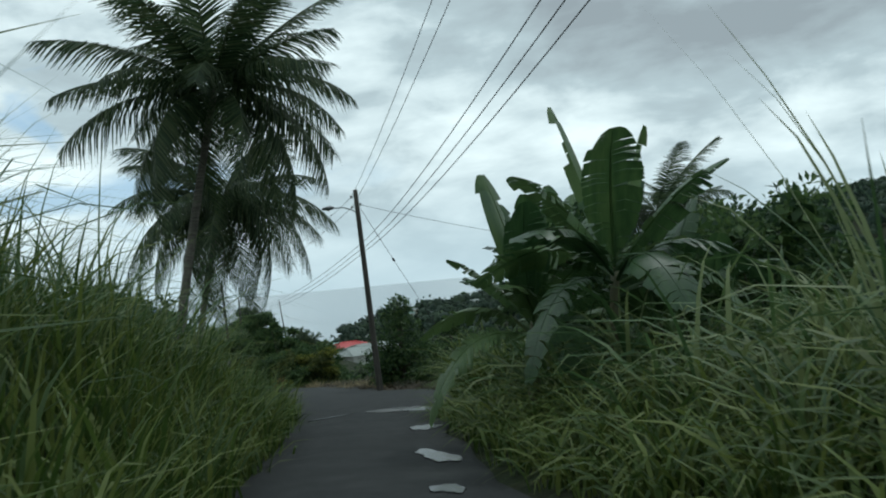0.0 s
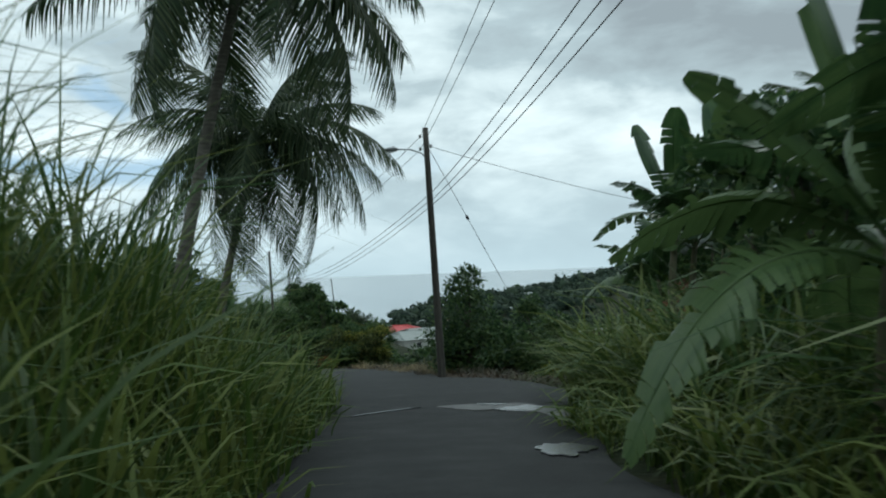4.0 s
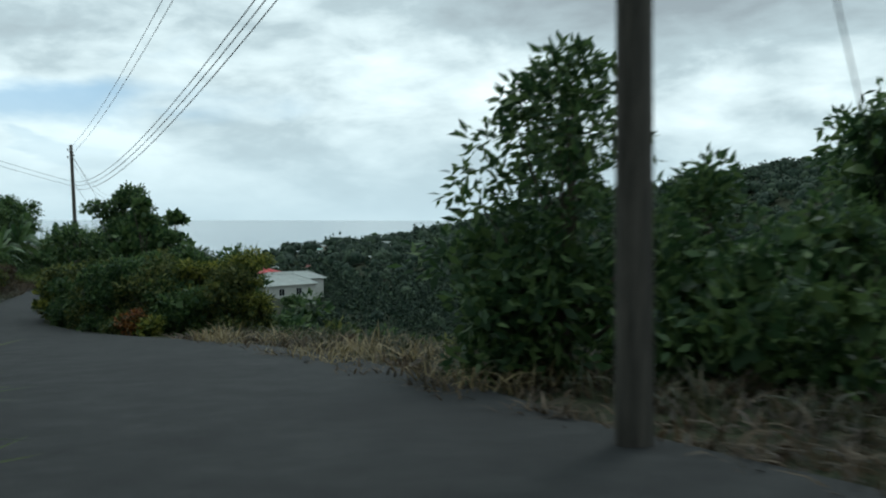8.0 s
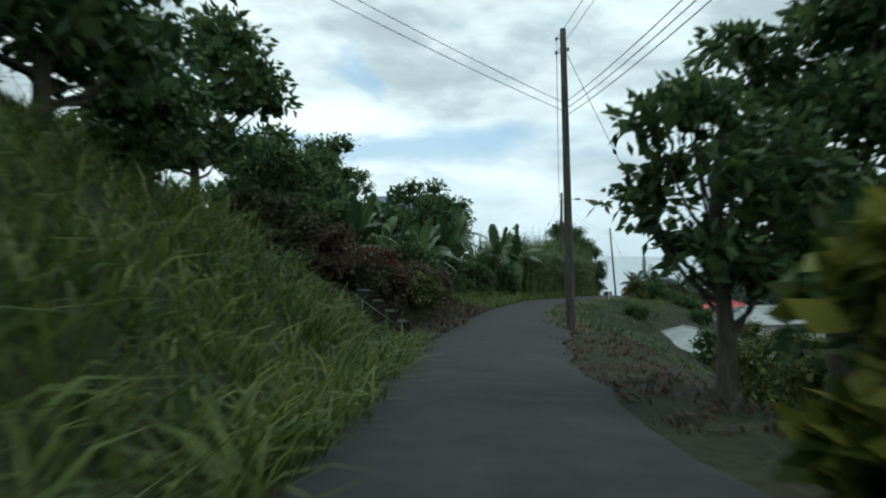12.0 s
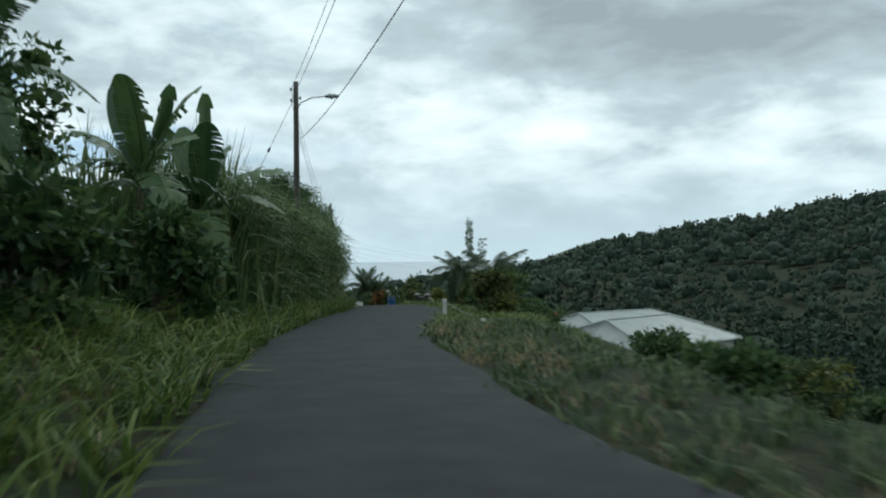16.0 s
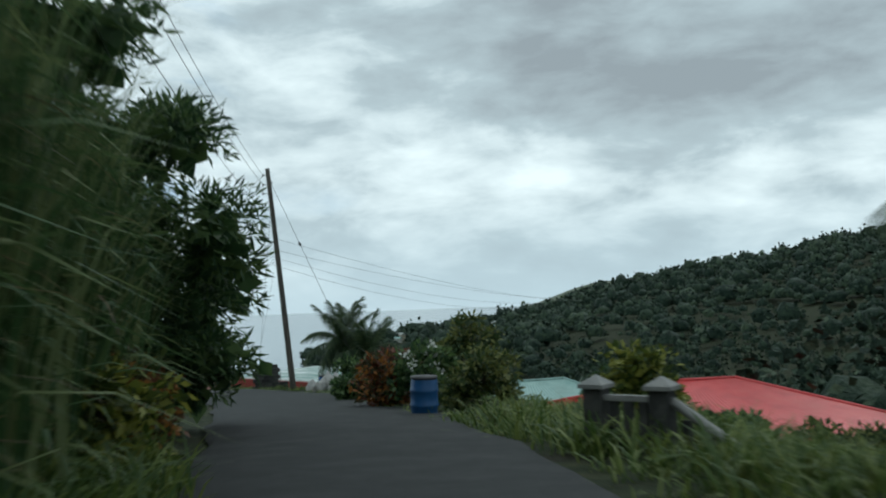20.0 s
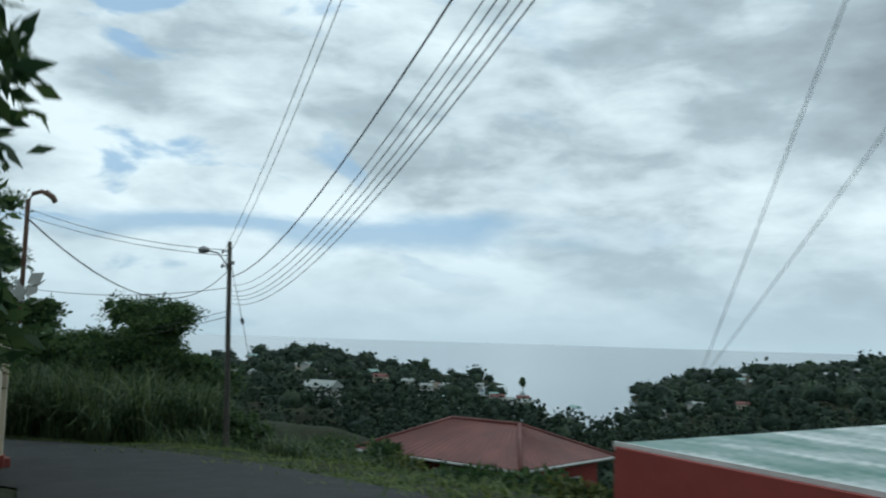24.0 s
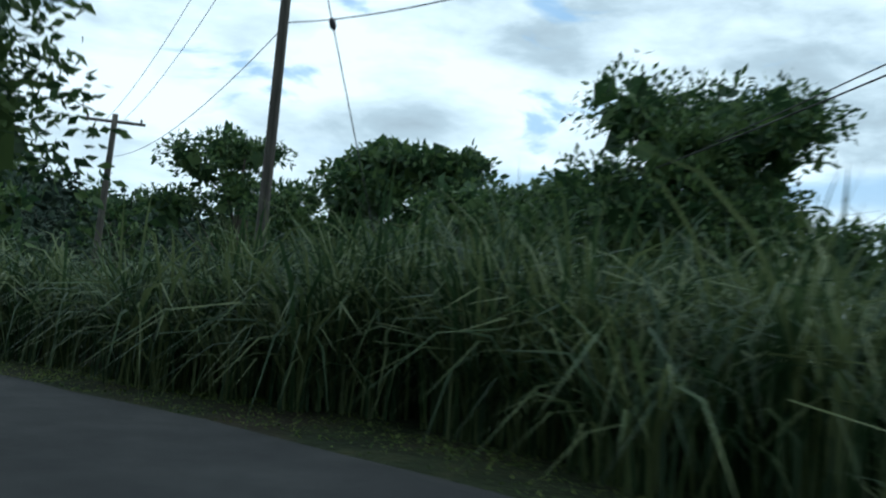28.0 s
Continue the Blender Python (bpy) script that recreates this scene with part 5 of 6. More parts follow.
# barrels
def barrel(x, y, z=None, tilt=3):
    t = thing("plastic_barrel", (x, y, float(ground_z(x, y)) - 0.02 if z is None else z), "blue plastic barrel standing beside the road", "barrel", "blue barrels", rz=20)
    zz = np.array((0, 0.02, 0.05, 0.28, 0.30, 0.33, 0.36, 0.60, 0.63, 0.66, 0.84, 0.88, 0.9))
    rr = np.array((0.27, 0.28, 0.285, 0.30, 0.315, 0.315, 0.30, 0.30, 0.315, 0.30, 0.29, 0.28, 0.26))
    part("body", tube("body", np.stack([0 * zz, 0 * zz, zz], 1), rr, m_blue, 24), t, m=Matrix.Rotation(radians(tilt), 4, "X"))
    part("lid_ring", tube("lid_ring", [(0, 0, 0.875), (0, 0, 0.925)], 0.295, m_wire, 24), t, m=Matrix.Rotation(radians(tilt), 4, "X"))
    return t


barrel(-32.3, 195.1)
barrel(-36.9, 223.4)

# pile of sacks
def sack(x, y, w, h, seed, tie=True):
    rng = np.random.default_rng(seed)
    bm = bmesh.new()
    bmesh.ops.create_icosphere(bm, subdivisions=4, radius=1.0)
    for v in bm.verts:
        c = v.co.copy()
        n = noise.noise(c * 1.7 + Vector((seed, 0, 0))) * 0.26 + noise.noise(c * 4.5 + Vector((0, seed, 0))) * 0.16 + noise.noise(c * 9 + Vector((seed, seed, 0))) * 0.06
        top = max(0.0, c.z - 0.55)
        pinch = 1 - 1.35 * top
        v.co = Vector((c.x * w * (1 + n) * pinch, c.y * w * 0.8 * (1 + n) * pinch, max(-0.62, c.z) * h * (0.62 + 0.25 * n) + 0.62 * h * 0.62 + (0.35 * h * top if tie else 0)))
    me = bpy.data.meshes.new("sack")
    bm.to_mesh(me)
    bm.free()
    me.materials.append(m_bag)
    me.polygons.foreach_set("use_smooth", [True] * len(me.polygons))
    return solid("sack", me, "full white woven sack slumped on the verge", "sack", "sacks by the pole", m=pose(x, y, float(ground_z(x, y)) - 0.03, rng.uniform(-8, 8), rng.uniform(-10, 10), rng.uniform(0, 360)))


for k, (dx, dy, w, h) in enumerate(((-0.75, 0.0, 0.36, 0.62), (-0.25, -0.1, 0.33, 0.75), (0.15, 0.15, 0.38, 1.0), (0.62, 0.05, 0.42, 0.95), (0.35, -0.28, 0.3, 0.6))):
    sack(-36.55 + dx * 0.92, 220.6 + dy, w * 0.86, h * 0.9, 40 + k)

# stack of old concrete blocks
bx_, by_ = -40.34, 226.4
bs = thing("block_stack", (bx_, by_, float(ground_z(bx_, by_)) - 0.02), "stack of old dark concrete blocks beside the pole", "concrete blocks", rz=12)
block_kinds = [box("block", (w_, 0.19, 0.188), m_block, bevel=0.012) for w_ in (0.45, 0.445, 0.43)]
brng = np.random.default_rng(71)
for r_ in range(7):
    for c_ in range(3):
        for d_ in range(3):
            if r_ == 6 and (c_, d_) in ((2, 0), (0, 2), (1, 1)):
                continue
            part("block", block_kinds[int(brng.integers(0, 3))], bs, m=pose(-0.46 + 0.45 * c_ + brng.uniform(-0.008, 0.008) + (0.1 if r_ % 2 else 0), -0.2 + 0.2 * d_ + brng.uniform(-0.025, 0.02), 0.19 * r_, 0, 0, brng.uniform(-1.5, 1.5)))
for k, (dx, dy, dz) in enumerate(((0.98, -0.12, 0.0), (0.95, 0.1, 0.0), (0.98, 0.0, 0.19))):
    part("block", block_kinds[k], bs, m=pose(dx, dy, dz, 0, 0, 8 * k - 6))

# cut banana trunks and dead leaves on the verge
dbx, dby = -33.95, 144.2
db = thing("cut_banana_trunks", (dbx, dby, float(ground_z(dbx, dby))), "cut banana trunks with dead orange leaves beside the road", "plant waste")
for k, (a, l, r_, m_) in enumerate(((10, 1.1, 0.13, m_banana), (35, 0.9, 0.11, m_banstem), (-20, 0.8, 0.1, m_banana))):
    part("cut_trunk", tube("cut_trunk", [(-l / 2, 0, 0.1), (0, 0.03, 0.14), (l / 2, 0, 0.1)], (r_, r_ * 1.05, r_ * 0.9), m_, 10), db, m=pose(0.15 * k - 0.2, 0.25 * k - 0.2, 0.04 * k, 0, 0, a))
for k in range(3):
    part("dead_leaf", BANLEAF[3].copy(), db, m=Matrix.Translation((-0.3 + 0.3 * k, -0.3, 0.22)) @ Matrix.Rotation(radians(40 + 70 * k), 4, "Z") @ Matrix.Scale(0.35, 4)).data.materials[0] = m_orange

# ---- plants, from the start of the way to its end ----
GL = "tall green roadside grass leaning over the lane"
LOW = dict(segs=3)
grass_belt("low_weeds", 92, 110, -3.8, -1.1, 9000, 0.6, 0.02, m_weeds, "dark low weeds at the foot of the red hedge", seed=22, lean=(0.3, 0.9), **LOW)
grass_belt("tall_grass", -14, 24, -8.5, -1.25, 18040, 4.1, 0.0202, m_grass, GL, lean=(0.1, 0.45), seed=1, side=0.2, taper=lambda u, s: 0.5 + 0.5 * smooth01(-1.2, -3.5, s))
grass_belt("tall_grass", 12, 36, -6.5, -1.1, 11480, 2.1, 0.0168, m_grass, "dense soft grass mound at the lane's edge", lean=(0.15, 0.6), seed=2, segs=3, side=0.25, taper=lambda u, s: 0.5 + 0.5 * smooth01(-1.0, -3.0, s))
grass_belt("tall_grass", -14, 20, 2.6, 8.0, 16400, 2.7, 0.0179, m_grass, GL, lean=(0.15, 0.5), droop=(0.3, 0.7), seed=3, side=-0.25, taper=lambda u, s: 0.45 + 0.55 * smooth01(2.0, 4.5, s))
grass_belt("cane_grass", -2, 22, 3.8, 7.0, 3000, 3.6, 0.026, m_reed, "long arching cane grass above the grass bank", lean=(0.08, 0.4), droop=(0.3, 0.7), seed=4, segs=5, side=-0.2)
grass_belt("cane_grass", -4, 20, -8.0, -3.2, 4600, 5.4, 0.020, m_reed, "long arching cane grass above the grass bank", lean=(0.1, 0.4), droop=(0.2, 0.6), seed=5, segs=5)
grass_belt("tall_grass", 17, 24.5, 3.6, 8.5, 7400, 2.9, 0.0202, m_grass, GL, lean=(0.15, 0.5), droop=(0.2, 0.6), seed=6, side=-0.2)
grass_belt("cane_clump", 2.4, 4.6, 4.0, 5.2, 60, 3.9, 0.017, m_reed, "stiff cane leaves standing out over the grass", lean=(0.1, 0.55), droop=(0.0, 0.25), seed=31, segs=5)
grass_belt("brown_weeds", 34, 62, 4.6, 11.0, 9000, 0.55, 0.018, m_brownweed, "dark brown withered weeds on the verge", seed=32, lean=(0.3, 0.9), **LOW)
grass_belt("dry_grass", 47, 61, 4.9, 7.4, 3000, 0.8, 0.013, m_dry, "tufts of dry straw-coloured grass at the lane's edge", lean=(0.2, 0.8), seed=7, taper=lambda u, s: 0.35 + 0.65 * (np.sin(u * 1.1) > -0.2), **LOW)
grass_belt("verge_grass", 33, 68, 6.2, 12.0, 7380, 0.8, 0.0157, m_weeds, "rough dark green weeds on the verge", seed=8, **LOW)
grass_belt("tall_grass", 36, 72, -9.0, -1.05, 15579, 1.35, 0.0179, m_grass, "tall green grass on the steep bank", lean=(0.2, 0.7), seed=9, side=0.4, **LOW)
grass_belt("tall_grass", 70, 94, -8.0, -1.1, 11480, 1.25, 0.0179, m_grass, "tall green grass on the steep bank", lean=(0.2, 0.7), seed=10, side=0.4, **LOW)
grass_belt("brown_weeds", 76, 112, 2.4, 7.0, 6000, 0.36, 0.016, m_brownweed, "dark withered weeds on the outer verge", seed=34, lean=(0.3, 0.9), **LOW)
grass_belt("verge_grass", 106, 150, 2.5, 9.0, 9000, 0.55, 0.0157, m_elephant, "rough dark green grass on the outer verge", seed=11, **LOW)
grass_belt("dry_grass", 104, 150, 2.7, 4.2, 2600, 0.45, 0.011, m_dry, "dry straw-coloured grass on the outer verge", seed=12, **LOW)
grass_belt("low_weeds", 104, 127, -4.6, -1.0, 7000, 0.75, 0.019, m_brownweed, "dark withered weeds at the foot of the bank", seed=33, lean=(0.2, 0.8), side=0.3, **LOW)
grass_belt("verge_grass", 123, 152, -4.6, -1.0, 8600, 0.95, 0.0168, m_grass, "yellow-green grass at the foot of the bank", seed=13, lean=(0.2, 0.8), side=0.3, **LOW)
grass_belt("dry_grass", 116, 140, -3.4, -1.1, 1900, 0.5, 0.011, m_dry, "straw-coloured grass at the foot of the bank", seed=14, **LOW)
grass_belt("cane_thicket", 147, 192, -7.0, -2.3, 28000, 5.6, 0.034, m_reed, "tall dark cane thicket overhanging the lane", lean=(0.03, 0.18), droop=(0.08, 0.34), seed=15, segs=4, side=0.12, taper=lambda u, s: (0.66 + 0.34 * smooth01(-2.2, -3.2, s)) * (0.94 + 0.08 * smooth01(154, 166, u) + 0.25 * smooth01(170, 182, u)))
grass_belt("dry_cane", 150, 186, -3.6, -2.4, 2600, 0.9, 0.014, m_dry, "dry hanging cane leaves on the thicket", lean=(0.5, 0.9), droop=(0.6, 1.1), seed=16, segs=4, side=0.4, rise=3.6)
grass_belt("cane_leaves", 148, 192, -5.0, -2.1, 18000, 1.15, 0.026, m_reed, "arching leaves on the cane thicket", lean=(0.5, 1.0), droop=(0.5, 1.0), seed=23, segs=3, side=0.4, rise=3.9)
grass_belt("low_weeds", 23, 37, 5.0, 8.0, 4500, 0.4, 0.02, m_weeds, "dark low weeds before the board house", seed=24, lean=(0.3, 0.9), **LOW)
grass_belt("tall_grass", 146, 186, -3.2, -1.2, 7380, 1.2, 0.0179, m_grass, "grass and weeds at the foot of the thicket", seed=17, side=0.15, **LOW)
grass_belt("verge_grass", 181, 191, 3.5, 7.5, 4400, 0.95, 0.0157, m_grass, "green grass below the gate pillars", seed=25, **LOW)
grass_belt("verge_grass", 150, 216, 3.1, 9.0, 12300, 0.5, 0.0146, m_grass, "short green grass on the outer verge", seed=18, lean=(0.3, 0.9), **LOW)
grass_belt("verge_grass", 200, 226, -5.0, -1.8, 3280, 0.5, 0.0146, m_grass, "short green grass by the lane", seed=19, **LOW)
grass_belt("verge_grass", 220, 244, 3.0, 9.0, 7380, 0.45, 0.0146, m_grass, "short green grass on the outer verge", seed=20, lean=(0.3, 0.9), **LOW)


def field_grass(name, x0, x1, y0, y1, count, height, width, material, label, seed, tuft=14, lean=(0.25, 0.7), droop=(0.15, 0.5), segs=3, keep=None):
    rng = np.random.default_rng(seed)
    n_t = count // tuft
    tx, ty = rng.uniform(x0, x1, n_t), rng.uniform(y0, y1, n_t)
    s, u, z, wl_, wr_ = road_near(tx, ty)
    ok = (s > wr_ + 0.35) | (s < -wl_ - 0.35)
    if keep:
        ok &= keep(tx, ty, s - wr_)
    tx, ty = tx[ok], ty[ok]
    pick = rng.integers(0, len(tx), count)
    x, y = tx[pick] + rng.normal(0, 0.15, count), ty[pick] + rng.normal(0, 0.15, count)
    base = np.stack([x, y, ground_z(x, y) - 0.05], 1)
    v, f = blades(base, height * rng.uniform(0.5, 1.15, count), width * rng.uniform(0.6, 1.4, count), rng.uniform(*lean, count), rng.uniform(*droop, count), segs, rng)
    return solid(name, fast_mesh(name, v, f, material, True), label, "grass", kind="stuff")


field_grass("cane_grass", -84, -63, 246, 259, 6500, 3.6, 0.024, m_elephant, "tall upright elephant grass stalks beyond the bend", 55, lean=(0.03, 0.26), droop=(0.15, 0.6), segs=4, keep=lambda x, y, d: (d > 2.0) & (d < 7.5) & (x > -73))
field_grass("cane_grass", -84, -63, 246, 259, 11000, 3.7, 0.024, m_elephant, "tall drooping elephant grass beyond the bend", 51, lean=(0.05, 0.36), droop=(0.35, 0.85), segs=4, keep=lambda x, y, d: (d > 1.5) & (d < 7.5))
field_grass("cane_grass", -72, -62, 248, 258, 3600, 4.7, 0.026, m_elephant, "tallest arching elephant grass beyond the bend", 56, lean=(0.05, 0.3), droop=(0.3, 0.7), segs=5, keep=lambda x, y, d: (d > 2.6) & (d < 7.5))
field_grass("verge_grass", -86, -46, 240, 254, 34000, 0.12, 0.013, m_grass, "short bright grass strip along the bend", 52, tuft=2, keep=lambda x, y, d: (d > 0.02) & (d < 2.3))
field_grass("tall_grass", -62, -44, 246, 262, 4920, 1.3, 0.019, m_elephant, "rough grass on the slope below the bend", 53, keep=lambda x, y, d: d > 2.0)
field_grass("tall_grass", -104, -78, 243, 264, 7380, 1.8, 0.0246, m_grass, "rough grass on the far bank of the bend", 54, keep=lambda x, y, d: (d > 0.6) & (d < 14))

# coconut palms by the lane
palm(-6.0, 27.8, 9.0, 1, "tall dark coconut palm leaning over the grass", n=36, lean=(1.9, 1.3), scale=1.66, top=11.0, radius=0.17, low=-8)
palm(-8.5, 39.0, 6.2, 2, "coconut palm with long drooping fronds", n=34, lean=(1.3, 2.1), scale=1.55, top=8.1, radius=0.17, low=-4, fronds=DROOPING)
palm(9.3, 25.5, 5.0, 3, "coconut palm behind the banana plants", n=20, scale=0.8)
palm(17.5, 57.0, 12.0, 4, "tall coconut palm behind the board house", n=22, scale=1.0)
# feather palms below the road
palm(-27.6, 179.9, 2.6, 5, "small feather palm on the verge", n=26, fronds=SMALL_FRONDS, radius=0.10, nuts=0, scale=1.12, low=6)
palm(-25.6, 181.2, 2.7, 6, "small feather palm on the verge", n=26, fronds=SMALL_FRONDS, radius=0.10, nuts=0, scale=1.12, low=6)
palm(-26.8, 165.6, 2.0, 7, "small feather palm behind the white posts", n=14, fronds=SMALL_FRONDS, radius=0.10, nuts=0)
palm(-36.2, 227.6, 3.6, 8, "feather palm by the sacks and the pole", n=26, fronds=SMALL_FRONDS, radius=0.10, nuts=0, scale=1.35, low=-22)
palm(-34.8, 226.6, 3.2, 9, "feather palm by the sacks and the pole", n=24, fronds=SMALL_FRONDS, radius=0.09, nuts=0, scale=1.25, low=-22)
palm(-52.8, 229.5, 5.2, 10, "palm behind the cream wall", n=16, fronds=SMALL_FRONDS, radius=0.11, nuts=0, scale=1.2)

BL = "banana plant with torn leaves beside the lane"
for k, (x, y, h, sc) in enumerate(((5.5, 12.0, 2.6, 1.0), (6.5, 13.8, 1.7, 0.9), (4.4, 13.6, 2.0, 0.9), (7.4, 14.4, 0.9, 0.8),
                                   (5.5, 28.6, 4.0, 0.9), (6.2, 30.0, 3.6, 0.9), (6.6, 27.8, 4.4, 0.95), (7.4, 29.2, 4.2, 0.95), (7.2, 31.4, 3.8, 0.9), (5.6, 31.6, 3.0, 0.8))):
    banana(x, y, 100 + k, BL, h, 14 if y < 20 else 10, sc * 1.15, hang=1.0 if y < 20 else 0.8)
for k, (u, s, h, sc) in enumerate(((66, -7.5, 1.6, 0.9), (72, -8.2, 1.7, 0.9), (84, -8.0, 1.6, 0.9), (112, -6.0, 1.8, 0.95), (117, -5.2, 1.6, 0.9), (120, -6.5, 2.0, 1.0), (124, -5.0, 1.7, 0.9), (127.5, -5.8, 2.0, 1.0), (131, -4.8, 2.9, 1.0),
                                   (134, -5.6, 3.3, 1.05), (139.5, -6.0, 3.8, 1.1), (144, -4.0, 3.0, 1.05), (147.5, -3.4, 2.9, 1.05), (118.5, -7.4, 2.0, 1.0))):
    x, y = place_at(u, s)
    banana(float(x), float(y), 130 + k, "banana plant with torn leaves on the bank", h, 12, sc * 1.12)

# right of the lane at the start
T, B = tree, bush
B(6.0, 19.3, 5.0, 1.7, 1, "dense dark roadside shrub behind the grass")
B(7.5, 21.5, 3.6, 2.0, 2, "dense dark roadside shrub behind the grass")
B(9.0, 16.0, 3.2, 2.2, 3, "dense dark roadside shrub behind the grass")
B(8.4, 33.0, 2.4, 1.6, 4, "leafy bush beside the board house", material=m_leafo)
B(3.3, 39.5, 0.7, 0.7, 5, "yellow-green shrub before the board house", material=m_leafy, size=0.2)
B(8.1, 38.0, 4.6, 1.5, 6, "tall dark red croton shrub before the board house", material=m_redleaf, size=0.2, count=6000)
B(8.0, 40.2, 1.0, 0.7, 7, "yellow-green croton shrub at the house wall", material=m_leafy, size=0.18)
T("mango_tree", 13.6, 60.0, 10.0, 4.8, 8, "large dark mango tree behind the board house", count=15000, size=0.30, clumps=44, trunk=0.3)
T("broadleaf_tree", 10.8, 48.2, 8.0, 3.4, 9, "dark broadleaf tree over the board house roof", count=13000, size=0.26, base=0.25)
T("broadleaf_tree", 19.0, 46.0, 8.0, 4.0, 10, "dark broadleaf tree behind the board house", count=6500, size=0.24)
T("young_tree", -0.1, 51.0, 4.9, 2.35, 11, "pointed young tree with long leaves behind the pole", count=6400, size=0.21, clumps=84, cone=0.9, base=0.25, aspect=0.35)
T("young_tree", 2.9, 53.0, 4.0, 1.9, 12, "pointed young tree with long leaves behind the pole", count=4200, size=0.22, clumps=48, cone=0.9, base=0.25, aspect=0.35)
for k, (x, y, h, r) in enumerate(((2.0, 49.5, 2.2, 1.8), (4.5, 50.5, 2.8, 2.0), (7.5, 51.5, 3.0, 2.2), (1.0, 56.5, 2.4, 2.2), (5.5, 56.0, 2.8, 2.6), (9.5, 58.0, 3.2, 2.8), (-0.8, 50.8, 2.0, 1.4), (13, 62, 4, 3), (5, 64, 2.6, 2.2), (9, 68, 3.5, 3))):
    B(x, y, h, r, 200 + k, "dark green bush on the slope below the lane", count=2600, size=0.2)

# hedge at the widening
for k in range(11):
    x, y = ((-15.6, 78.4), (-14.8, 75.8), (-13.9, 73.4), (-12.9, 71.4), (-11.7, 70.0), (-10.4, 69.0), (-9.2, 68.4), (-7.6, 68.4), (-12.6, 75.6), (-11.4, 73.4), (-10.2, 71.8))[k]
    B(x + 0.2, y + 0.2, 2.2 + 0.25 * math.sin(k * 2.1) + (0.9 if k > 7 else 0), 1.3, 220 + k, "clipped olive-green roadside hedge bush", name="hedge_bush", material=m_leafo if k % 2 else m_leaf, count=4200, size=0.15, base=0.0, group="hedge at the bend")
for k, (x, y, h) in enumerate(((-8.6, 69.2, 3.0), (-7.6, 68.8, 3.2), (-6.9, 69.0, 3.6), (-9.6, 69.8, 2.8), (-7.2, 69.8, 3.5))):
    B(x, y, h, 1.0, 235 + k, "feathery yellow-green tall shrub in the hedge", material=m_leafo if k % 2 else m_leafy, count=3600, size=0.17, aspect=0.22, base=0.0)
for k, (x, y, h, m_) in enumerate(((-10.4, 67.5, 0.75, m_croton), (-9.7, 67.1, 0.6, m_leafy), (-11.0, 67.9, 0.5, m_leafo))):
    B(x, y, h, 0.42, 252 + k, "small orange and yellow croton at the hedge's foot", material=m_, count=700, size=0.12)
B(-16.1, 77.6, 1.7, 0.55, 240, "yellow-green variegated shrub at the lane's edge", material=m_leafy, count=2200, size=0.22, aspect=0.55)
T("broadleaf_tree", -15.7, 89.0, 6.9, 2.3, 242, "dark spreading tree beyond the hedge", z=-5.4, count=13000, size=0.22, clumps=36, trunk=0.2)
T("broadleaf_tree", -17.4, 86.4, 4.6, 1.5, 247, "small dark tree beyond the hedge", count=2600, size=0.2)
T("broadleaf_tree", -10.0, 84.0, 5.2, 2.4, 243, "dark tree beyond the hedge", count=4600, size=0.2)
for k, (x, y, h) in enumerate(((-12.75, 79.3, 6.6), (-12.0, 79.6, 5.0), (-11.3, 78.8, 5.8), (-13.5, 79.9, 4.8), (-10.7, 78.6, 5.2))):
    T("columnar_tree", x, y, h, 0.38, 244 + k, "slender upright tree with round leaf clusters", count=900, size=0.3, clumps=16, base=0.3, trunk=0.06, aspect=0.8)

# up the bank to the left
for k, (x, y, h, r) in enumerate(((-33, 97, 5.5, 3.0), (-27, 84, 4.0, 2.4), (-24, 72, 3.6, 2.2), (-20, 62, 3.4, 2.0), (-41.4, 141, 6.0, 2.8), (-55, 150, 9.0, 4.2), (-46, 128, 5.5, 3.2), (-40, 112, 5.0, 3.0), (-38, 122, 4.4, 2.6), (-50, 138, 7.0, 3.6), (-60, 165, 8, 4), (-62, 130, 8, 4), (-44, 152, 6.5, 3.0), (-36.5, 108.5, 4.6, 2.0), (-37.5, 117.0, 3.5, 1.6), (-38.6, 131.5, 6.6, 2.6))):
    T("broadleaf_tree", x, y, h, r, 260 + k, "dark broadleaf tree up the bank", count=3600, size=0.28, clumps=30, trunk=0.16)
for k in range(9):
    u, s = 101.5 + 1.35 * k, -3.1 - 0.5 * math.sin(k * 1.3)
    x, y = place_at(u, s)
    B(float(x), float(y), 1.5 + 0.3 * math.sin(k * 1.9), 1.1, 280 + k, "dark wine-red flowering hedge shrub on the bank", name="hedge_bush", material=(m_brownweed, m_redleaf, m_brownweed, m_leafo)[k % 4], count=2600, size=0.15, group="red hedge on the bank")
for k, (u, s) in enumerate(((114, -4.0), (121, -4.2), (129, -4.0), (136, -3.6), (142, -3.0), (90, -6.0), (80, -6.5), (58, -6.0), (48, -6.5))):
    x, y = place_at(u, s)
    B(float(x), float(y), 2.2, 1.5, 300 + k, "dark green bush on the bank", count=2600, size=0.2)

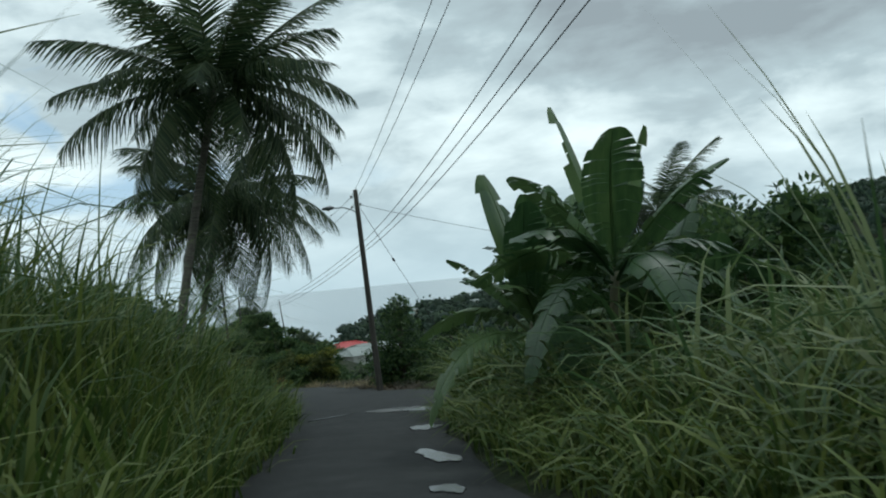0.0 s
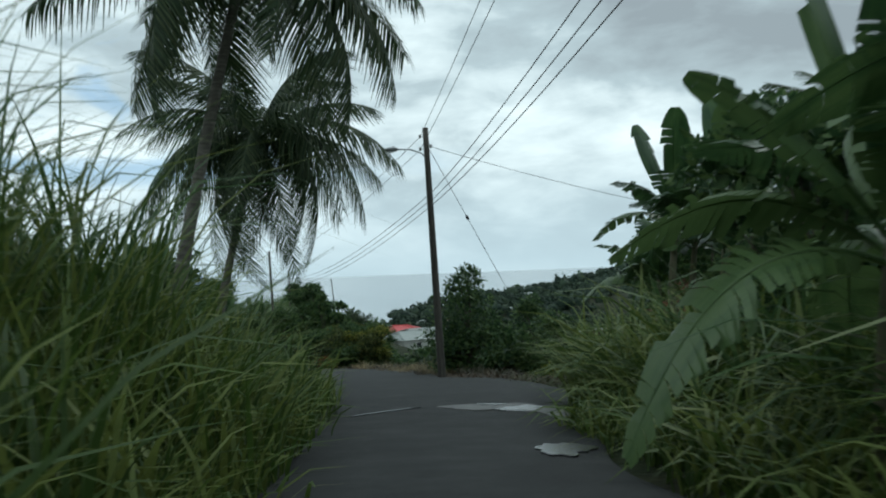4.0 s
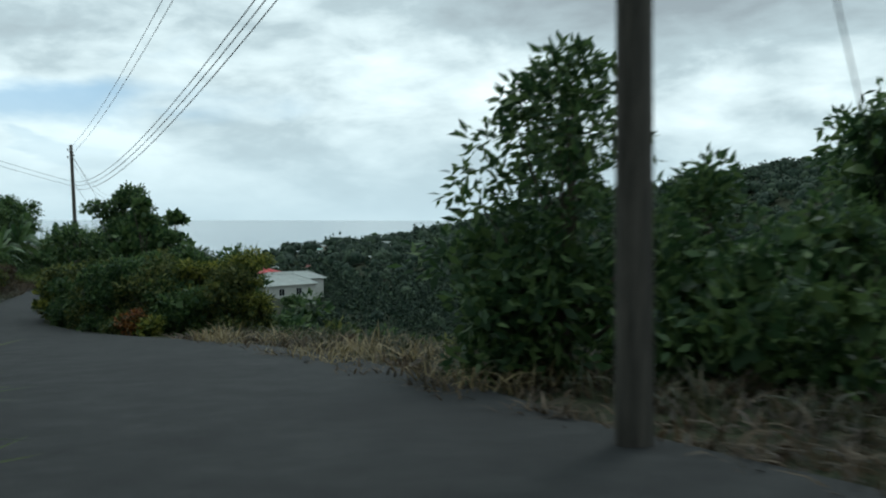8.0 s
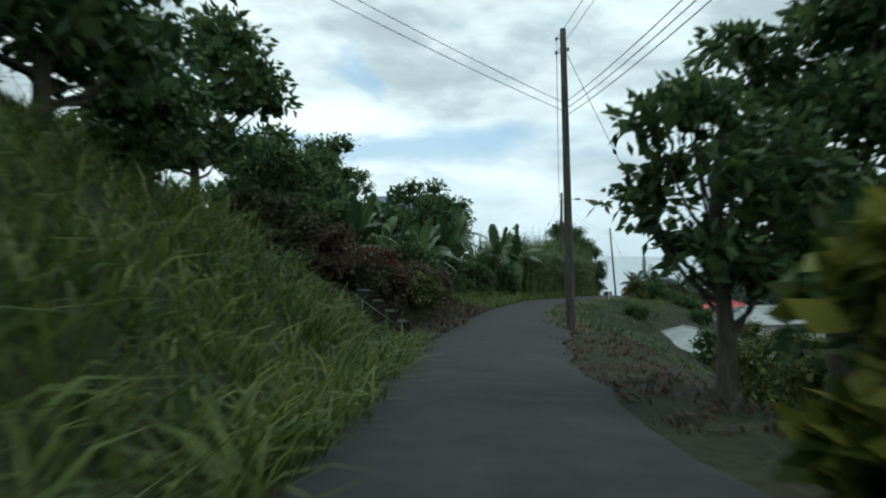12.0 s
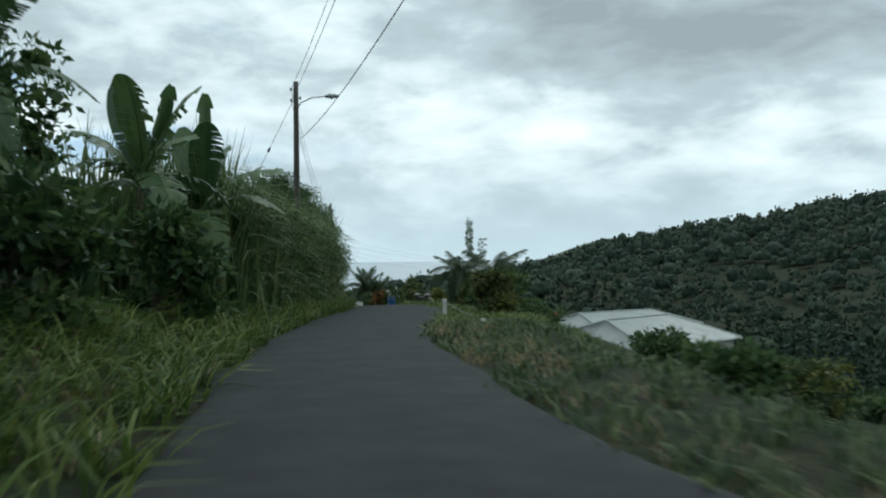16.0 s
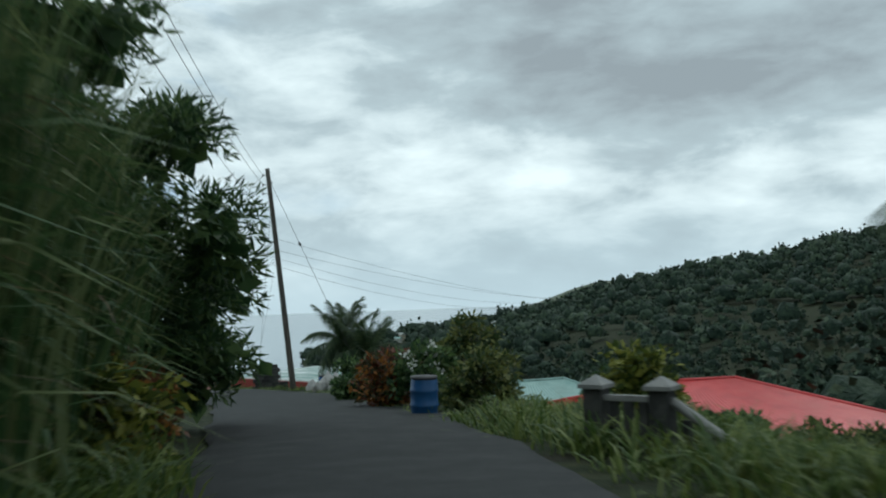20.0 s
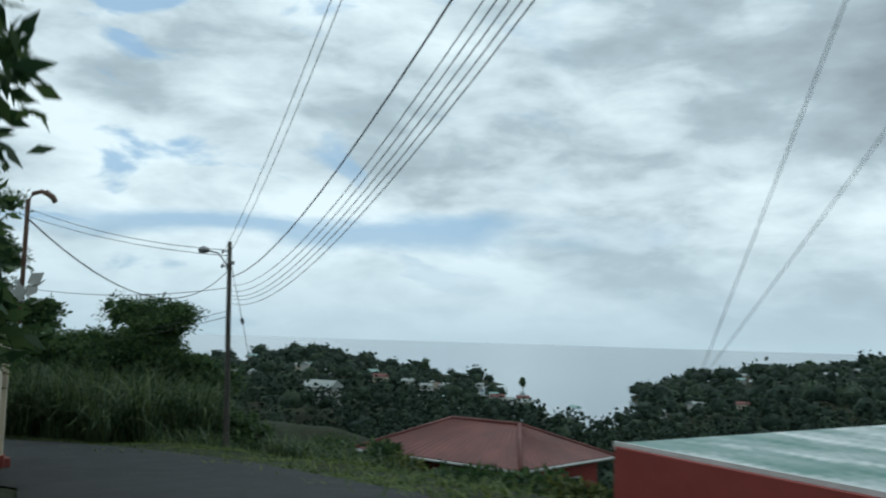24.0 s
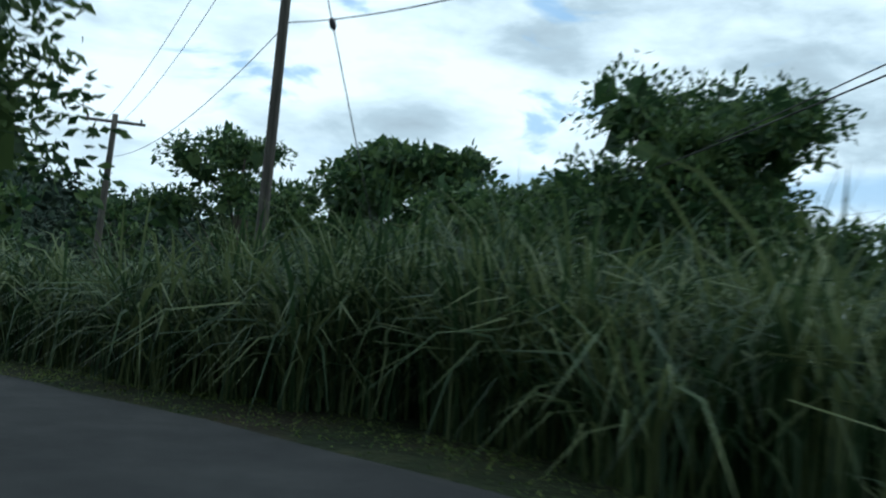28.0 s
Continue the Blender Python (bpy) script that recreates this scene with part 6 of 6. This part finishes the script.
# outer side from the second pole on
for k, (x, y, h, r) in enumerate(((-17.5, 118, 2.2, 1.7), (-19.0, 126, 2.0, 1.6), (-25.0, 138.5, 0.8, 0.9), (-27.4, 158.8, 1.7, 1.0), (-26.6, 163.5, 1.6, 1.2), (-24.8, 171.0, 1.2, 1.2), (-25.2, 174.5, 1.4, 1.3), (-23.4, 173.8, 1.4, 1.4), (-26.3, 172.6, 1.3, 1.2), (-24.0, 186.0, 2.3, 1.6), (-21.6, 156, 1.0, 1.2), (-12, 158, 1.6, 2.0), (-18, 152, 1.6, 1.8), (-14, 128, 3, 2.2), (-12, 112, 3.5, 2.5), (-16, 104, 2.8, 2.0))):
    B(x, y, h, r, 320 + k, "green bush on the slope below the lane", count=2300, size=0.18, material=m_leaf if k % 3 else m_leafo)
sp = thing("tall_stalk_plant", (-27.35, 167.4, float(ground_z(-27.35, 167.4))), "tall bent stalk with drooping feathered leaves", "shrub")
q = np.linspace(0, 1, 10)
part("stalk", tube("stalk", np.stack([-0.5 * np.sin(q * 2.4) * q, 0.1 * q, 4.2 * q], 1), 0.05 * (1.1 - q), m_bark, 7), sp)
v, f = clump_leaves([(-0.05 - 0.5 * math.sin(2.4 * z_) * z_, 0.1 * z_, 4.2 * z_, 0.09, 1.3) for z_ in np.linspace(0.6, 1.0, 14)] + [(0.16, 0.1, 3.1, 0.1, 1.6), (0.14, 0.1, 2.8, 0.1, 1.6), (0.2, 0.1, 3.35, 0.08, 1.0), (-0.2, 0.1, 2.2, 0.1, 1.2)], 420, 0.19, np.random.default_rng(5), 0.28, 0.2, 0.7)
part("foliage", fast_mesh("foliage", v, f, m_leaf, True), sp)

# after the cane thicket
T("overhanging_tree", -38.2, 193.2, 6.0, 2.9, 400, "dark overhanging tree with narrow leaves at the lane's edge", count=34000, size=0.24, clumps=54, trunk=0.2, base=0.1, aspect=0.2, core=0.6)
T("broadleaf_tree", -39.4, 187.5, 8.0, 3.6, 401, "dark narrow-leaved tree behind the cane", count=26000, size=0.26, base=0.2, clumps=44, aspect=0.2, core=0.6)
for k, (u, s, m_) in enumerate(((185.5, -1.9, m_leafy), (187.5, -2.1, m_croton), (189.5, -2.2, m_leafo), (191.6, -2.4, m_croton), (193.6, -2.6, m_redleaf))):
    x, y = place_at(u, s)
    B(float(x), float(y), 1.35, 0.75, 402 + k, "mixed croton shrub at the lane's edge", material=m_, count=1500, size=0.16)
B(-33.3, 199.6, 1.35, 0.85, 410, "orange and red croton shrub behind the barrel", material=m_croton, count=1900, size=0.16)
B(-32.2, 198.2, 1.7, 0.9, 411, "shrub with white blossoms behind the blue barrel", count=1700, size=0.16, flowers=26)
B(-30.9, 196.6, 1.3, 0.9, 412, "green bush beside the blue barrel", count=1900, size=0.14, material=m_leafo)
B(-30.6, 202.5, 2.4, 1.3, 413, "olive-green leafy shrub beside the lane", count=2600, size=0.16, material=m_leafo)
B(-28.7, 190.3, 1.35, 0.75, 414, "yellow-green shrub by the gate pillars", count=1700, size=0.15, material=m_leafy)
B(-28.6, 193.0, 1.0, 0.8, 415, "green shrub before the red roof", count=1200, size=0.14)
for k, (x, y) in enumerate(((-27.2, 202.6), (-25.2, 202.2), (-23.2, 201.8), (-21.2, 201.6), (-19.2, 201.5))):
    B(x, y, 2.15, 1.25, 680 + k, "olive shrub before the house with the red roof", count=1500, size=0.17, material=m_leafo, z=-12.7)
for k, (x, y) in enumerate(((-39.7, 229.4), (-38.4, 228.6), (-37.3, 229.4), (-36.2, 229.2), (-35.0, 230.2), (-38.9, 230.2))):
    B(x, y, 1.9, 1.1, 700 + k, "dark shrub beside the low red-walled building", count=1700, size=0.12, z=-13.2)
for k, (x, y, h, r) in enumerate(((-29.5, 97.0, 2.0, 1.2), (-29.7, 99.4, 2.4, 1.3), (-28.7, 99.8, 1.6, 0.9), (-31.2, 102.0, 2.0, 1.4), (-31.5, 97.8, 2.2, 1.5))):
    B(x, y, h * 0.72, r * 0.85, 690 + k, "brown overgrown hedge shrub above the garden steps", count=2600, size=0.12, material=m_brownweed if k % 2 else m_weeds)
for k, (x, y, h, r, m_) in enumerate(((-34.2, 205, 1.3, 0.9, m_leaf), (-33.0, 211, 1.6, 1.1, m_redleaf), (-32.5, 215, 2.0, 1.3, m_leafo), (-33.5, 220, 1.6, 1.0, m_leaf), (-31.0, 222, 2.2, 1.4, m_leafo), (-33.2, 226, 1.8, 1.2, m_leaf), (-44.2, 217.2, 2.3, 1.2, m_leafo), (-45.4, 220.0, 2.6, 1.2, m_leaf), (-43.0, 213.6, 2.2, 1.3, m_leaf), (-46.4, 222.4, 2.4, 1.2, m_leafo), (-48.6, 225.8, 1.9, 1.0, m_redleaf), (-49.0, 227.0, 1.4, 0.8, m_leafo))):
    B(x, y, h, r, 420 + k, "mixed garden shrub beside the lane", count=2300, size=0.17, material=m_)
T("frangipani", -46.98, 225.4, 4.3, 0.98, 440, "frangipani with dark leaves and white blossoms at the wall", "tree", count=12000, size=0.14, clumps=38, base=0.3, trunk=0.09, aspect=0.4, flowers=34)
for k, (x, y, h, r) in enumerate(((-55.5, 233.5, 5.0, 1.8), (-58.0, 236.5, 5.2, 2.0), (-61.5, 239.5, 4.8, 1.7), (-53.2, 231.0, 5.0, 1.6))):
    T("garden_tree", x, y, h, r, 445 + k, "dark garden tree behind the cream wall", count=4200, size=0.16, clumps=26, base=0.45)
T("garden_tree", -62.1, 240.5, 7.4, 1.5, 456, "dark feathery garden tree leaning over the wall's end", count=16000, size=0.11, clumps=40, base=0.4, aspect=0.3, trunk=0.1, shift=(0.9, 0.9))
T("overhanging_tree", -69.6, 240.9, 7.8, 4.0, 450, "large dark tree with drooping branches over the bend", count=84000, size=0.125, clumps=64, trunk=0.3, base=0.28, shift=(-0.4, 3.6), core=0.5)
T("broadleaf_tree", -67.7, 258.7, 6.4, 2.9, 451, "dense dark tree beyond the grass at the bend", z=-14.8, count=42000, size=0.14, clumps=110, base=0.06, flat=0.9)
T("broadleaf_tree", -64.6, 258.6, 4.0, 1.6, 455, "small dark tree beyond the grass at the bend", z=-14.7, count=3600, size=0.15)
T("umbrella_tree", -80.4, 264.5, 6.6, 3.2, 452, "flat-crowned tree with large leaf clusters", count=13000, size=0.24, clumps=60, base=0.42, flat=0.45, aspect=0.5, trunk=0.2)
T("broadleaf_tree", -86.5, 262.5, 7.6, 3.2, 453, "dark tree behind the slender pole", count=9000, size=0.2)
T("broadleaf_tree", -91.0, 270.0, 6.0, 4.0, 454, "dark tree up the far bank", count=5200, size=0.28)
for k, (x, y, h, r) in enumerate(((-57.5, 254.5, 0.8, 1.0), (-61.5, 256.0, 1.5, 1.4), (-54.0, 256.5, 0.8, 1.1), (-60.0, 262, 1.6, 1.8), (-52, 262, 1.2, 1.6), (-74, 260, 4.8, 2.4), (-78.0, 261.5, 3.4, 2.2), (-82.5, 260.5, 3.2, 2.0), (-71.0, 261.0, 4.6, 2.2), (-40, 240, 2.0, 1.4), (-34, 236, 2.5, 2.0))):
    B(x, y, h, r, 460 + k, "green bush on the slope below the bend", count=2800, size=0.12)

for k, (x, y, h, r, m_) in enumerate(((-57.2, 234.0, 7.2, 1.5, m_leaf), (-59.2, 236.6, 7.4, 1.6, m_leaf), (-55.6, 232.2, 6.6, 1.4, m_leaf), (-60.9, 238.6, 7.4, 1.5, m_leaf), (-53.2, 250.6, 0.9, 0.9, m_leaf), (-52.0, 249.2, 0.6, 0.7, m_leafo), (-46.5, 248.4, 0.8, 0.8, m_leaf),
                                       (-2.5, 65.0, 1.0, 1.4, m_leaf), (-1.0, 67.0, 1.2, 1.6, m_leafo), (-3.0, 68.5, 1.2, 1.5, m_leaf), (0.8, 65.5, 1.2, 1.6, m_leaf), (-2.2, 73, 1.6, 2.0, m_leaf), (1.5, 71, 1.8, 2.2, m_leafo), (-4.4, 77, 1.5, 2.0, m_leaf), (-5.6, 71.5, 0.9, 1.1, m_leaf), (-0.4, 61.8, 0.8, 1.1, m_leafo), (2.5, 60.5, 1.1, 1.4, m_leaf), (-1.6, 80, 2.0, 2.4, m_leaf), (3.5, 78, 2.2, 2.6, m_leaf), (-27.4, 194.6, 0.8, 0.9, m_leafo), (-26.2, 193.6, 0.8, 0.9, m_leaf), (-27.1, 177.6, 1.4, 1.0, m_leafo), (-26.4, 175.4, 1.5, 1.0, m_leafo), (-24.6, 184.4, 1.0, 0.8, m_leafo))):
    B(x, y, h, r, 700 + k, "dense green bush on the slope beside the lane", count=2200, size=0.2, material=m_)

srng = np.random.default_rng(61)
for k in range(26):
    x, y = srng.uniform(-7, 9), srng.uniform(72, 108)
    if float(road_near(np.array([x]), np.array([y]))[0][0]) < 9:
        continue
    B(x, y, srng.uniform(1.8, 3.4), srng.uniform(1.6, 2.6), 770 + k, "dark green bush in the valley below the lane", count=1300, size=0.3, clumps=18, material=m_leaf if k % 3 else m_leafo)
for k, (x, y, z_, h, r) in enumerate(((-71.6, 259.6, -13.7, 4.0, 1.7), (-73.4, 260.6, -13.6, 3.8, 1.8), (-76.0, 261.5, -13.5, 3.6, 2.0), (-69.8, 259.2, -13.8, 3.4, 1.5))):
    B(x, y, h, r, 740 + k, "dense dark bush behind the tall grass", z=z_, count=4200, size=0.17)
for k, (x, y, h, r) in enumerate(((-46.8, 243.5, 1.0, 0.9), (-45.7, 242.0, 0.9, 0.8), (-48.4, 245.4, 0.9, 0.9), (-48.6, 249.2, 0.8, 0.9), (-50.6, 249.6, 0.8, 0.9), (-46.8, 249.8, 0.8, 0.9), (-34.0, 229.0, 1.8, 1.2), (-32.8, 224.6, 1.6, 1.2), (-35.2, 225.2, 1.1, 0.9), (-52.4, 250.2, 0.8, 0.8))):
    B(x, y, h, r, 750 + k, "low green bush on the slope", count=1800, size=0.16, material=m_leafo if k % 2 else m_leaf)

# woods on the inner hillside
for k in range(34):
    x, y = RNG.uniform(-125, -48), RNG.uniform(40, 330)
    if abs(float(road_near(np.array([x]), np.array([y]))[0][0])) < 19 or math.dist((x, y), (-56.5, 172)) < 9 or (x > -78 and y > 250):
        continue
    T("broadleaf_tree", x, y, RNG.uniform(5, 8.5), RNG.uniform(2.8, 4.4), 600 + k, "dark broadleaf tree on the inner hillside", count=1500, size=0.5, clumps=24, trunk=0.18, group="hillside trees")
for k, (x, y, h, r) in enumerate(((-17, 30, 5, 2.6), (-21, 42, 5, 2.8), (-14, 18, 4.6, 2.4), (-24, 22, 6, 3.2), (-19, 6, 5, 3), (-28, 34, 6.5, 3.4), (-32, 52, 6, 3.2), (-12, 44, 3.2, 1.8))):
    T("broadleaf_tree", x, y, h, r, 660 + k, "dark broadleaf tree behind the grass", count=2600, size=0.26, clumps=28, trunk=0.16)

# ---- far woods and houses ----
hrng = np.random.default_rng(17)
FAR = []
for k in range(64):
    a = hrng.uniform(-30, -9) if k < 50 else hrng.uniform(-7, 9)
    r_ = np.interp(a, SKYLINE[:, 0], SKYLINE[:, 2]) * hrng.uniform(0.6, 0.985)
    FAR.append((-35 + r_ * math.sin(radians(a)), 200 + r_ * math.cos(radians(a)), hrng.uniform(0.5, 0.95), hrng.uniform(0, 360) if k % 2 else hrng.uniform(-25, 25)))
for a, q, s in ((6.0, 0.97, 1.2), (7.5, 0.98, 1.3), (9.5, 0.985, 1.4), (10.8, 0.985, 1.5), (4.5, 0.9, 1.2), (-24.0, 0.45, 1.4)):
    r_ = np.interp(a, SKYLINE[:, 0], SKYLINE[:, 2]) * q
    FAR.append((-35 + r_ * math.sin(radians(a)), 200 + r_ * math.cos(radians(a)), s, hrng.uniform(-20, 20)))
rng = np.random.default_rng(90)
N_FAR = 9000
az = rng.uniform(-72, 62, N_FAR)
rs = np.interp(az, SKYLINE[:, 0], SKYLINE[:, 2])
qq = np.sqrt(rng.uniform(0.004, 1.06, N_FAR))
RR = 55 + (rs - 55) * qq
fx, fy = -35 + RR * np.sin(np.radians(az)), 200 + RR * np.cos(np.radians(az))
fz = ground_z(fx, fy)
sd = road_near(fx, fy)[0]
keep = (np.abs(sd) > 26) & (fz > SEA + 0.8)
for hx_, hy_ in ((-22.9, 209.4), (-16.3, 181.6), (-15.2, 193.5), (-20.1, 132.3), (-48.6, 251.6), (-26, 221.5), (-56.5, 172), (-40, 232)):
    keep &= np.hypot(fx - hx_, fy - hy_) > 8.5
for hx_, hy_, s_, _ in FAR:
    to = unit(np.array((-48 - hx_, 228 - hy_)))
    along, aside = (fx - hx_) * to[0] + (fy - hy_) * to[1], np.abs((fx - hx_) * to[1] - (fy - hy_) * to[0])
    keep &= ~((along > -6) & (along < 24) & (aside < 6.5))
fx, fy, fz, RR = fx[keep], fy[keep], fz[keep], RR[keep]
# nearer valley on the outer side, below the start of the way
ex, ey = rng.uniform(18, 330, 2800), rng.uniform(20, 420, 2800)
ex, ey = np.r_[ex, rng.uniform(-14, 26, 320)], np.r_[ey, rng.uniform(84, 262, 320)]
ok = (np.abs(road_near(ex, ey)[0]) > 21)
for hx_, hy_ in ((-22.9, 209.4), (-16.3, 181.6), (-15.2, 193.5), (-26, 221.5)):
    ok &= np.hypot(ex - hx_, ey - hy_) > 9.5
fx, fy = np.r_[fx, ex[ok]], np.r_[fy, ey[ok]]
fz, RR = np.r_[fz, ground_z(ex[ok], ey[ok])], np.r_[RR, np.hypot(ex[ok] + 10, ey[ok] - 60)]
cr = np.clip(rng.lognormal(1.16, 0.4, len(fx)), 1.5, 6.6) * (0.8 + 0.0008 * RR)
near_low = np.where((fx > -14) & (fx < 40) & (fy > 70) & (fy < 280), 0.8, 1.0)
cr = cr * near_low * np.where(fx < -35, np.interp(RR, (250, 420), (1.0, 0.76)), 1.0)
# the open outlooks from the first pole and from the bend: no tree stands up into them
for ox, oy, oz, a0, a1, sl, reach in ((-3.1, 37.2, 0.6, -10, -2, -5.7, 170), (-3.1, 37.2, 0.6, -2, 7, -4.4, 170), (-52.5, 236.1, -10.8, -33, 6, -5.6, 170), (-44, 226, -9.8, -30, -4, -4.0, 170)):
    da, dist = np.degrees(np.arctan2(fx - ox, fy - oy)), np.hypot(fx - ox, fy - oy)
    room = oz + dist * math.tan(radians(sl)) - fz
    cr = np.where((da > a0) & (da < a1) & (dist < reach), np.minimum(cr, room / 1.75), cr)
fx, fy, fz, RR = fx[cr > 0.7], fy[cr > 0.7], fz[cr > 0.7], RR[cr > 0.7]
cr = cr[cr > 0.7]
per = np.where(RR < 180, 300, np.where(RR < 320, 100, 22))
pick = np.repeat(np.arange(len(fx)), per)
d = unit(rng.normal(0, 1, (len(pick), 3)))
d[:, 2] = np.abs(d[:, 2]) * 1.05 - 0.15
rad = cr[pick] * (0.7 + 0.4 * rng.random(len(pick)))
pp = np.stack([fx[pick], fy[pick], fz[pick] + cr[pick] * 0.75], 1) + d * rad[:, None] * np.array([1, 1, 0.95])
lv, lf = leaves(pp, d, cr[pick] * np.where(RR[pick] < 180, 0.125, np.where(RR[pick] < 320, 0.22, 0.36)) * rng.uniform(0.7, 1.3, len(pick)), rng, 0.75, 0.25)
# a rounded inner crown to each tree
ring, hs, ws = 6, np.array((-0.35, 0.35, 0.85)), np.array((0.86, 0.92, 0.5))
core = cr * np.interp(RR, (110, 180, 320, 480), (0.3, 0.45, 0.6, 0.92))
ang = np.linspace(0, 2 * np.pi, ring, endpoint=False)
jit = rng.uniform(0.72, 1.2, (len(fx), 3, ring))
turn = rng.uniform(0, 1, (len(fx), 1, 1))
cv = np.stack([fx[:, None, None] + core[:, None, None] * ws[None, :, None] * jit * np.cos(ang[None, None] + turn), fy[:, None, None] + core[:, None, None] * ws[None, :, None] * jit * np.sin(ang[None, None] + turn),
               (fz + cr * 0.7)[:, None, None] + core[:, None, None] * 0.9 * hs[None, :, None] * rng.uniform(0.6, 1.3, (len(fx), 3, ring))], -1).reshape(len(fx), -1, 3)
quads = [(j, (j + 1) % ring, ring + (j + 1) % ring, ring + j) for j in range(ring)] + [(ring + j, ring + (j + 1) % ring, 2 * ring + (j + 1) % ring, 2 * ring + j) for j in range(ring)] + [(12, 13, 14, 15), (12, 15, 16, 17)]
cq = (np.array(quads)[None] + (np.arange(len(fx)) * 3 * ring)[:, None, None]).reshape(-1, 4)
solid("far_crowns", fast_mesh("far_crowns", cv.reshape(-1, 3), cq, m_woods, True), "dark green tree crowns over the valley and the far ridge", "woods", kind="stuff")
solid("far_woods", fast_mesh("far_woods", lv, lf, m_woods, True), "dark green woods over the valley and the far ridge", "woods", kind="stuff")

# smooth grassy hill behind the ridge, its colour paled to stand for haze
ha = np.linspace(2.0, 22.0, 60)
he = np.interp(ha, (2, 4, 6, 8.4, 10.5, 12, 14, 18, 22), (-2.4, -1.5, -0.9, -0.2, 0.55, 0.95, 1.05, 0.5, -1.0))
hv = []
for q, dist in ((1.0, 1750), (0.86, 1650), (0.55, 1500), (0.2, 1380), (0.0, 1320)):
    hz = SEA + (-8 + 1750 * np.tan(np.radians(he)) - SEA) * q + 2.0 * np.sin(ha * 3.1 + dist) * q * (1 - q)
    hv.append(np.stack([-35 + dist * np.sin(np.radians(ha)), 200 + dist * np.cos(np.radians(ha)), hz], 1))
hi_ = np.arange(4)[:, None] * 60 + np.arange(59)[None]
solid("far_hill", fast_mesh("far_hill", np.concatenate(hv), np.stack([hi_, hi_ + 60, hi_ + 61, hi_ + 1], -1).reshape(-1, 4), m_hazehill, True), "grassy hill behind the wooded ridge, haze in its pale colour", "hill", kind="structure")

house_wall, house_roof = [m_whitewall, m_cream, m_whitewall], [m_whiteroof, m_whiteroof, m_dullred, m_paleteal]
far_mesh = {}


def far_house(x, y, s, rot, mw, mr, dark=True):
    """A small distant house: walls, gable roof, windows."""
    key = (mw.name, mr.name)
    z = float(ground_z(x, y)) + 1.0
    if key not in far_mesh:
        wall = box("wall", (7, 5.4, 4.6), mw, (0, 0, -1.2))
        roof = mesh_from("roof", [(-3.9, -3.1, 3.3), (3.9, -3.1, 3.3), (3.9, 3.1, 3.3), (-3.9, 3.1, 3.3), (-3.9, 0, 4.8), (3.9, 0, 4.8), (-3.9, -3.1, 3.15), (3.9, -3.1, 3.15), (3.9, 3.1, 3.15), (-3.9, 3.1, 3.15)],
                         [(0, 1, 5, 4), (2, 3, 4, 5), (0, 4, 3), (1, 2, 5), (6, 9, 8, 7), (0, 6, 7, 1), (1, 7, 8, 2), (2, 8, 9, 3), (3, 9, 6, 0)], mr)
        far_mesh[key] = (wall, roof, box("window", (1.1, 0.08, 1.1), m_darkwin))
    wall, roof, win = far_mesh[key]
    t = thing("hillside_house", (x, y, z), "small pale house among trees on the far hillside", "house", "hillside houses", rz=rot)
    t.scale = (s, s, s)
    part("wall", wall, t)
    part("roof", roof, t)
    for wx in (-2.0, 0.0, 2.0):
        part("window", win, t, m=pose(wx, -2.72, 1.2))
    return t


for k, (x, y, s, rot) in enumerate(FAR):
    far_house(x, y, s, rot, house_wall[k % 3], house_roof[k % 4])
# trees that stand up from the ridge
for k, (a, h) in enumerate(((18.2, 16), (22.0, 10), (22.6, 10), (23.1, 9), (14.5, 9), (3.5, 12), (7.8, 13), (10.0, 9), (-18.2, 9), (-12.5, 7), (0.5, 8), (25.5, 12), (20.5, 9))):
    r_ = np.interp(a, SKYLINE[:, 0], SKYLINE[:, 2]) * 0.985
    x, y = -35 + r_ * math.sin(radians(a)), 200 + r_ * math.cos(radians(a))
    T("ridge_tree", x, y, h + 4, h * 0.32, 500 + k, "lone tree standing out on the far ridge", count=900, size=0.8, clumps=12, base=0.55, trunk=0.3, aspect=0.7, group="ridge trees")
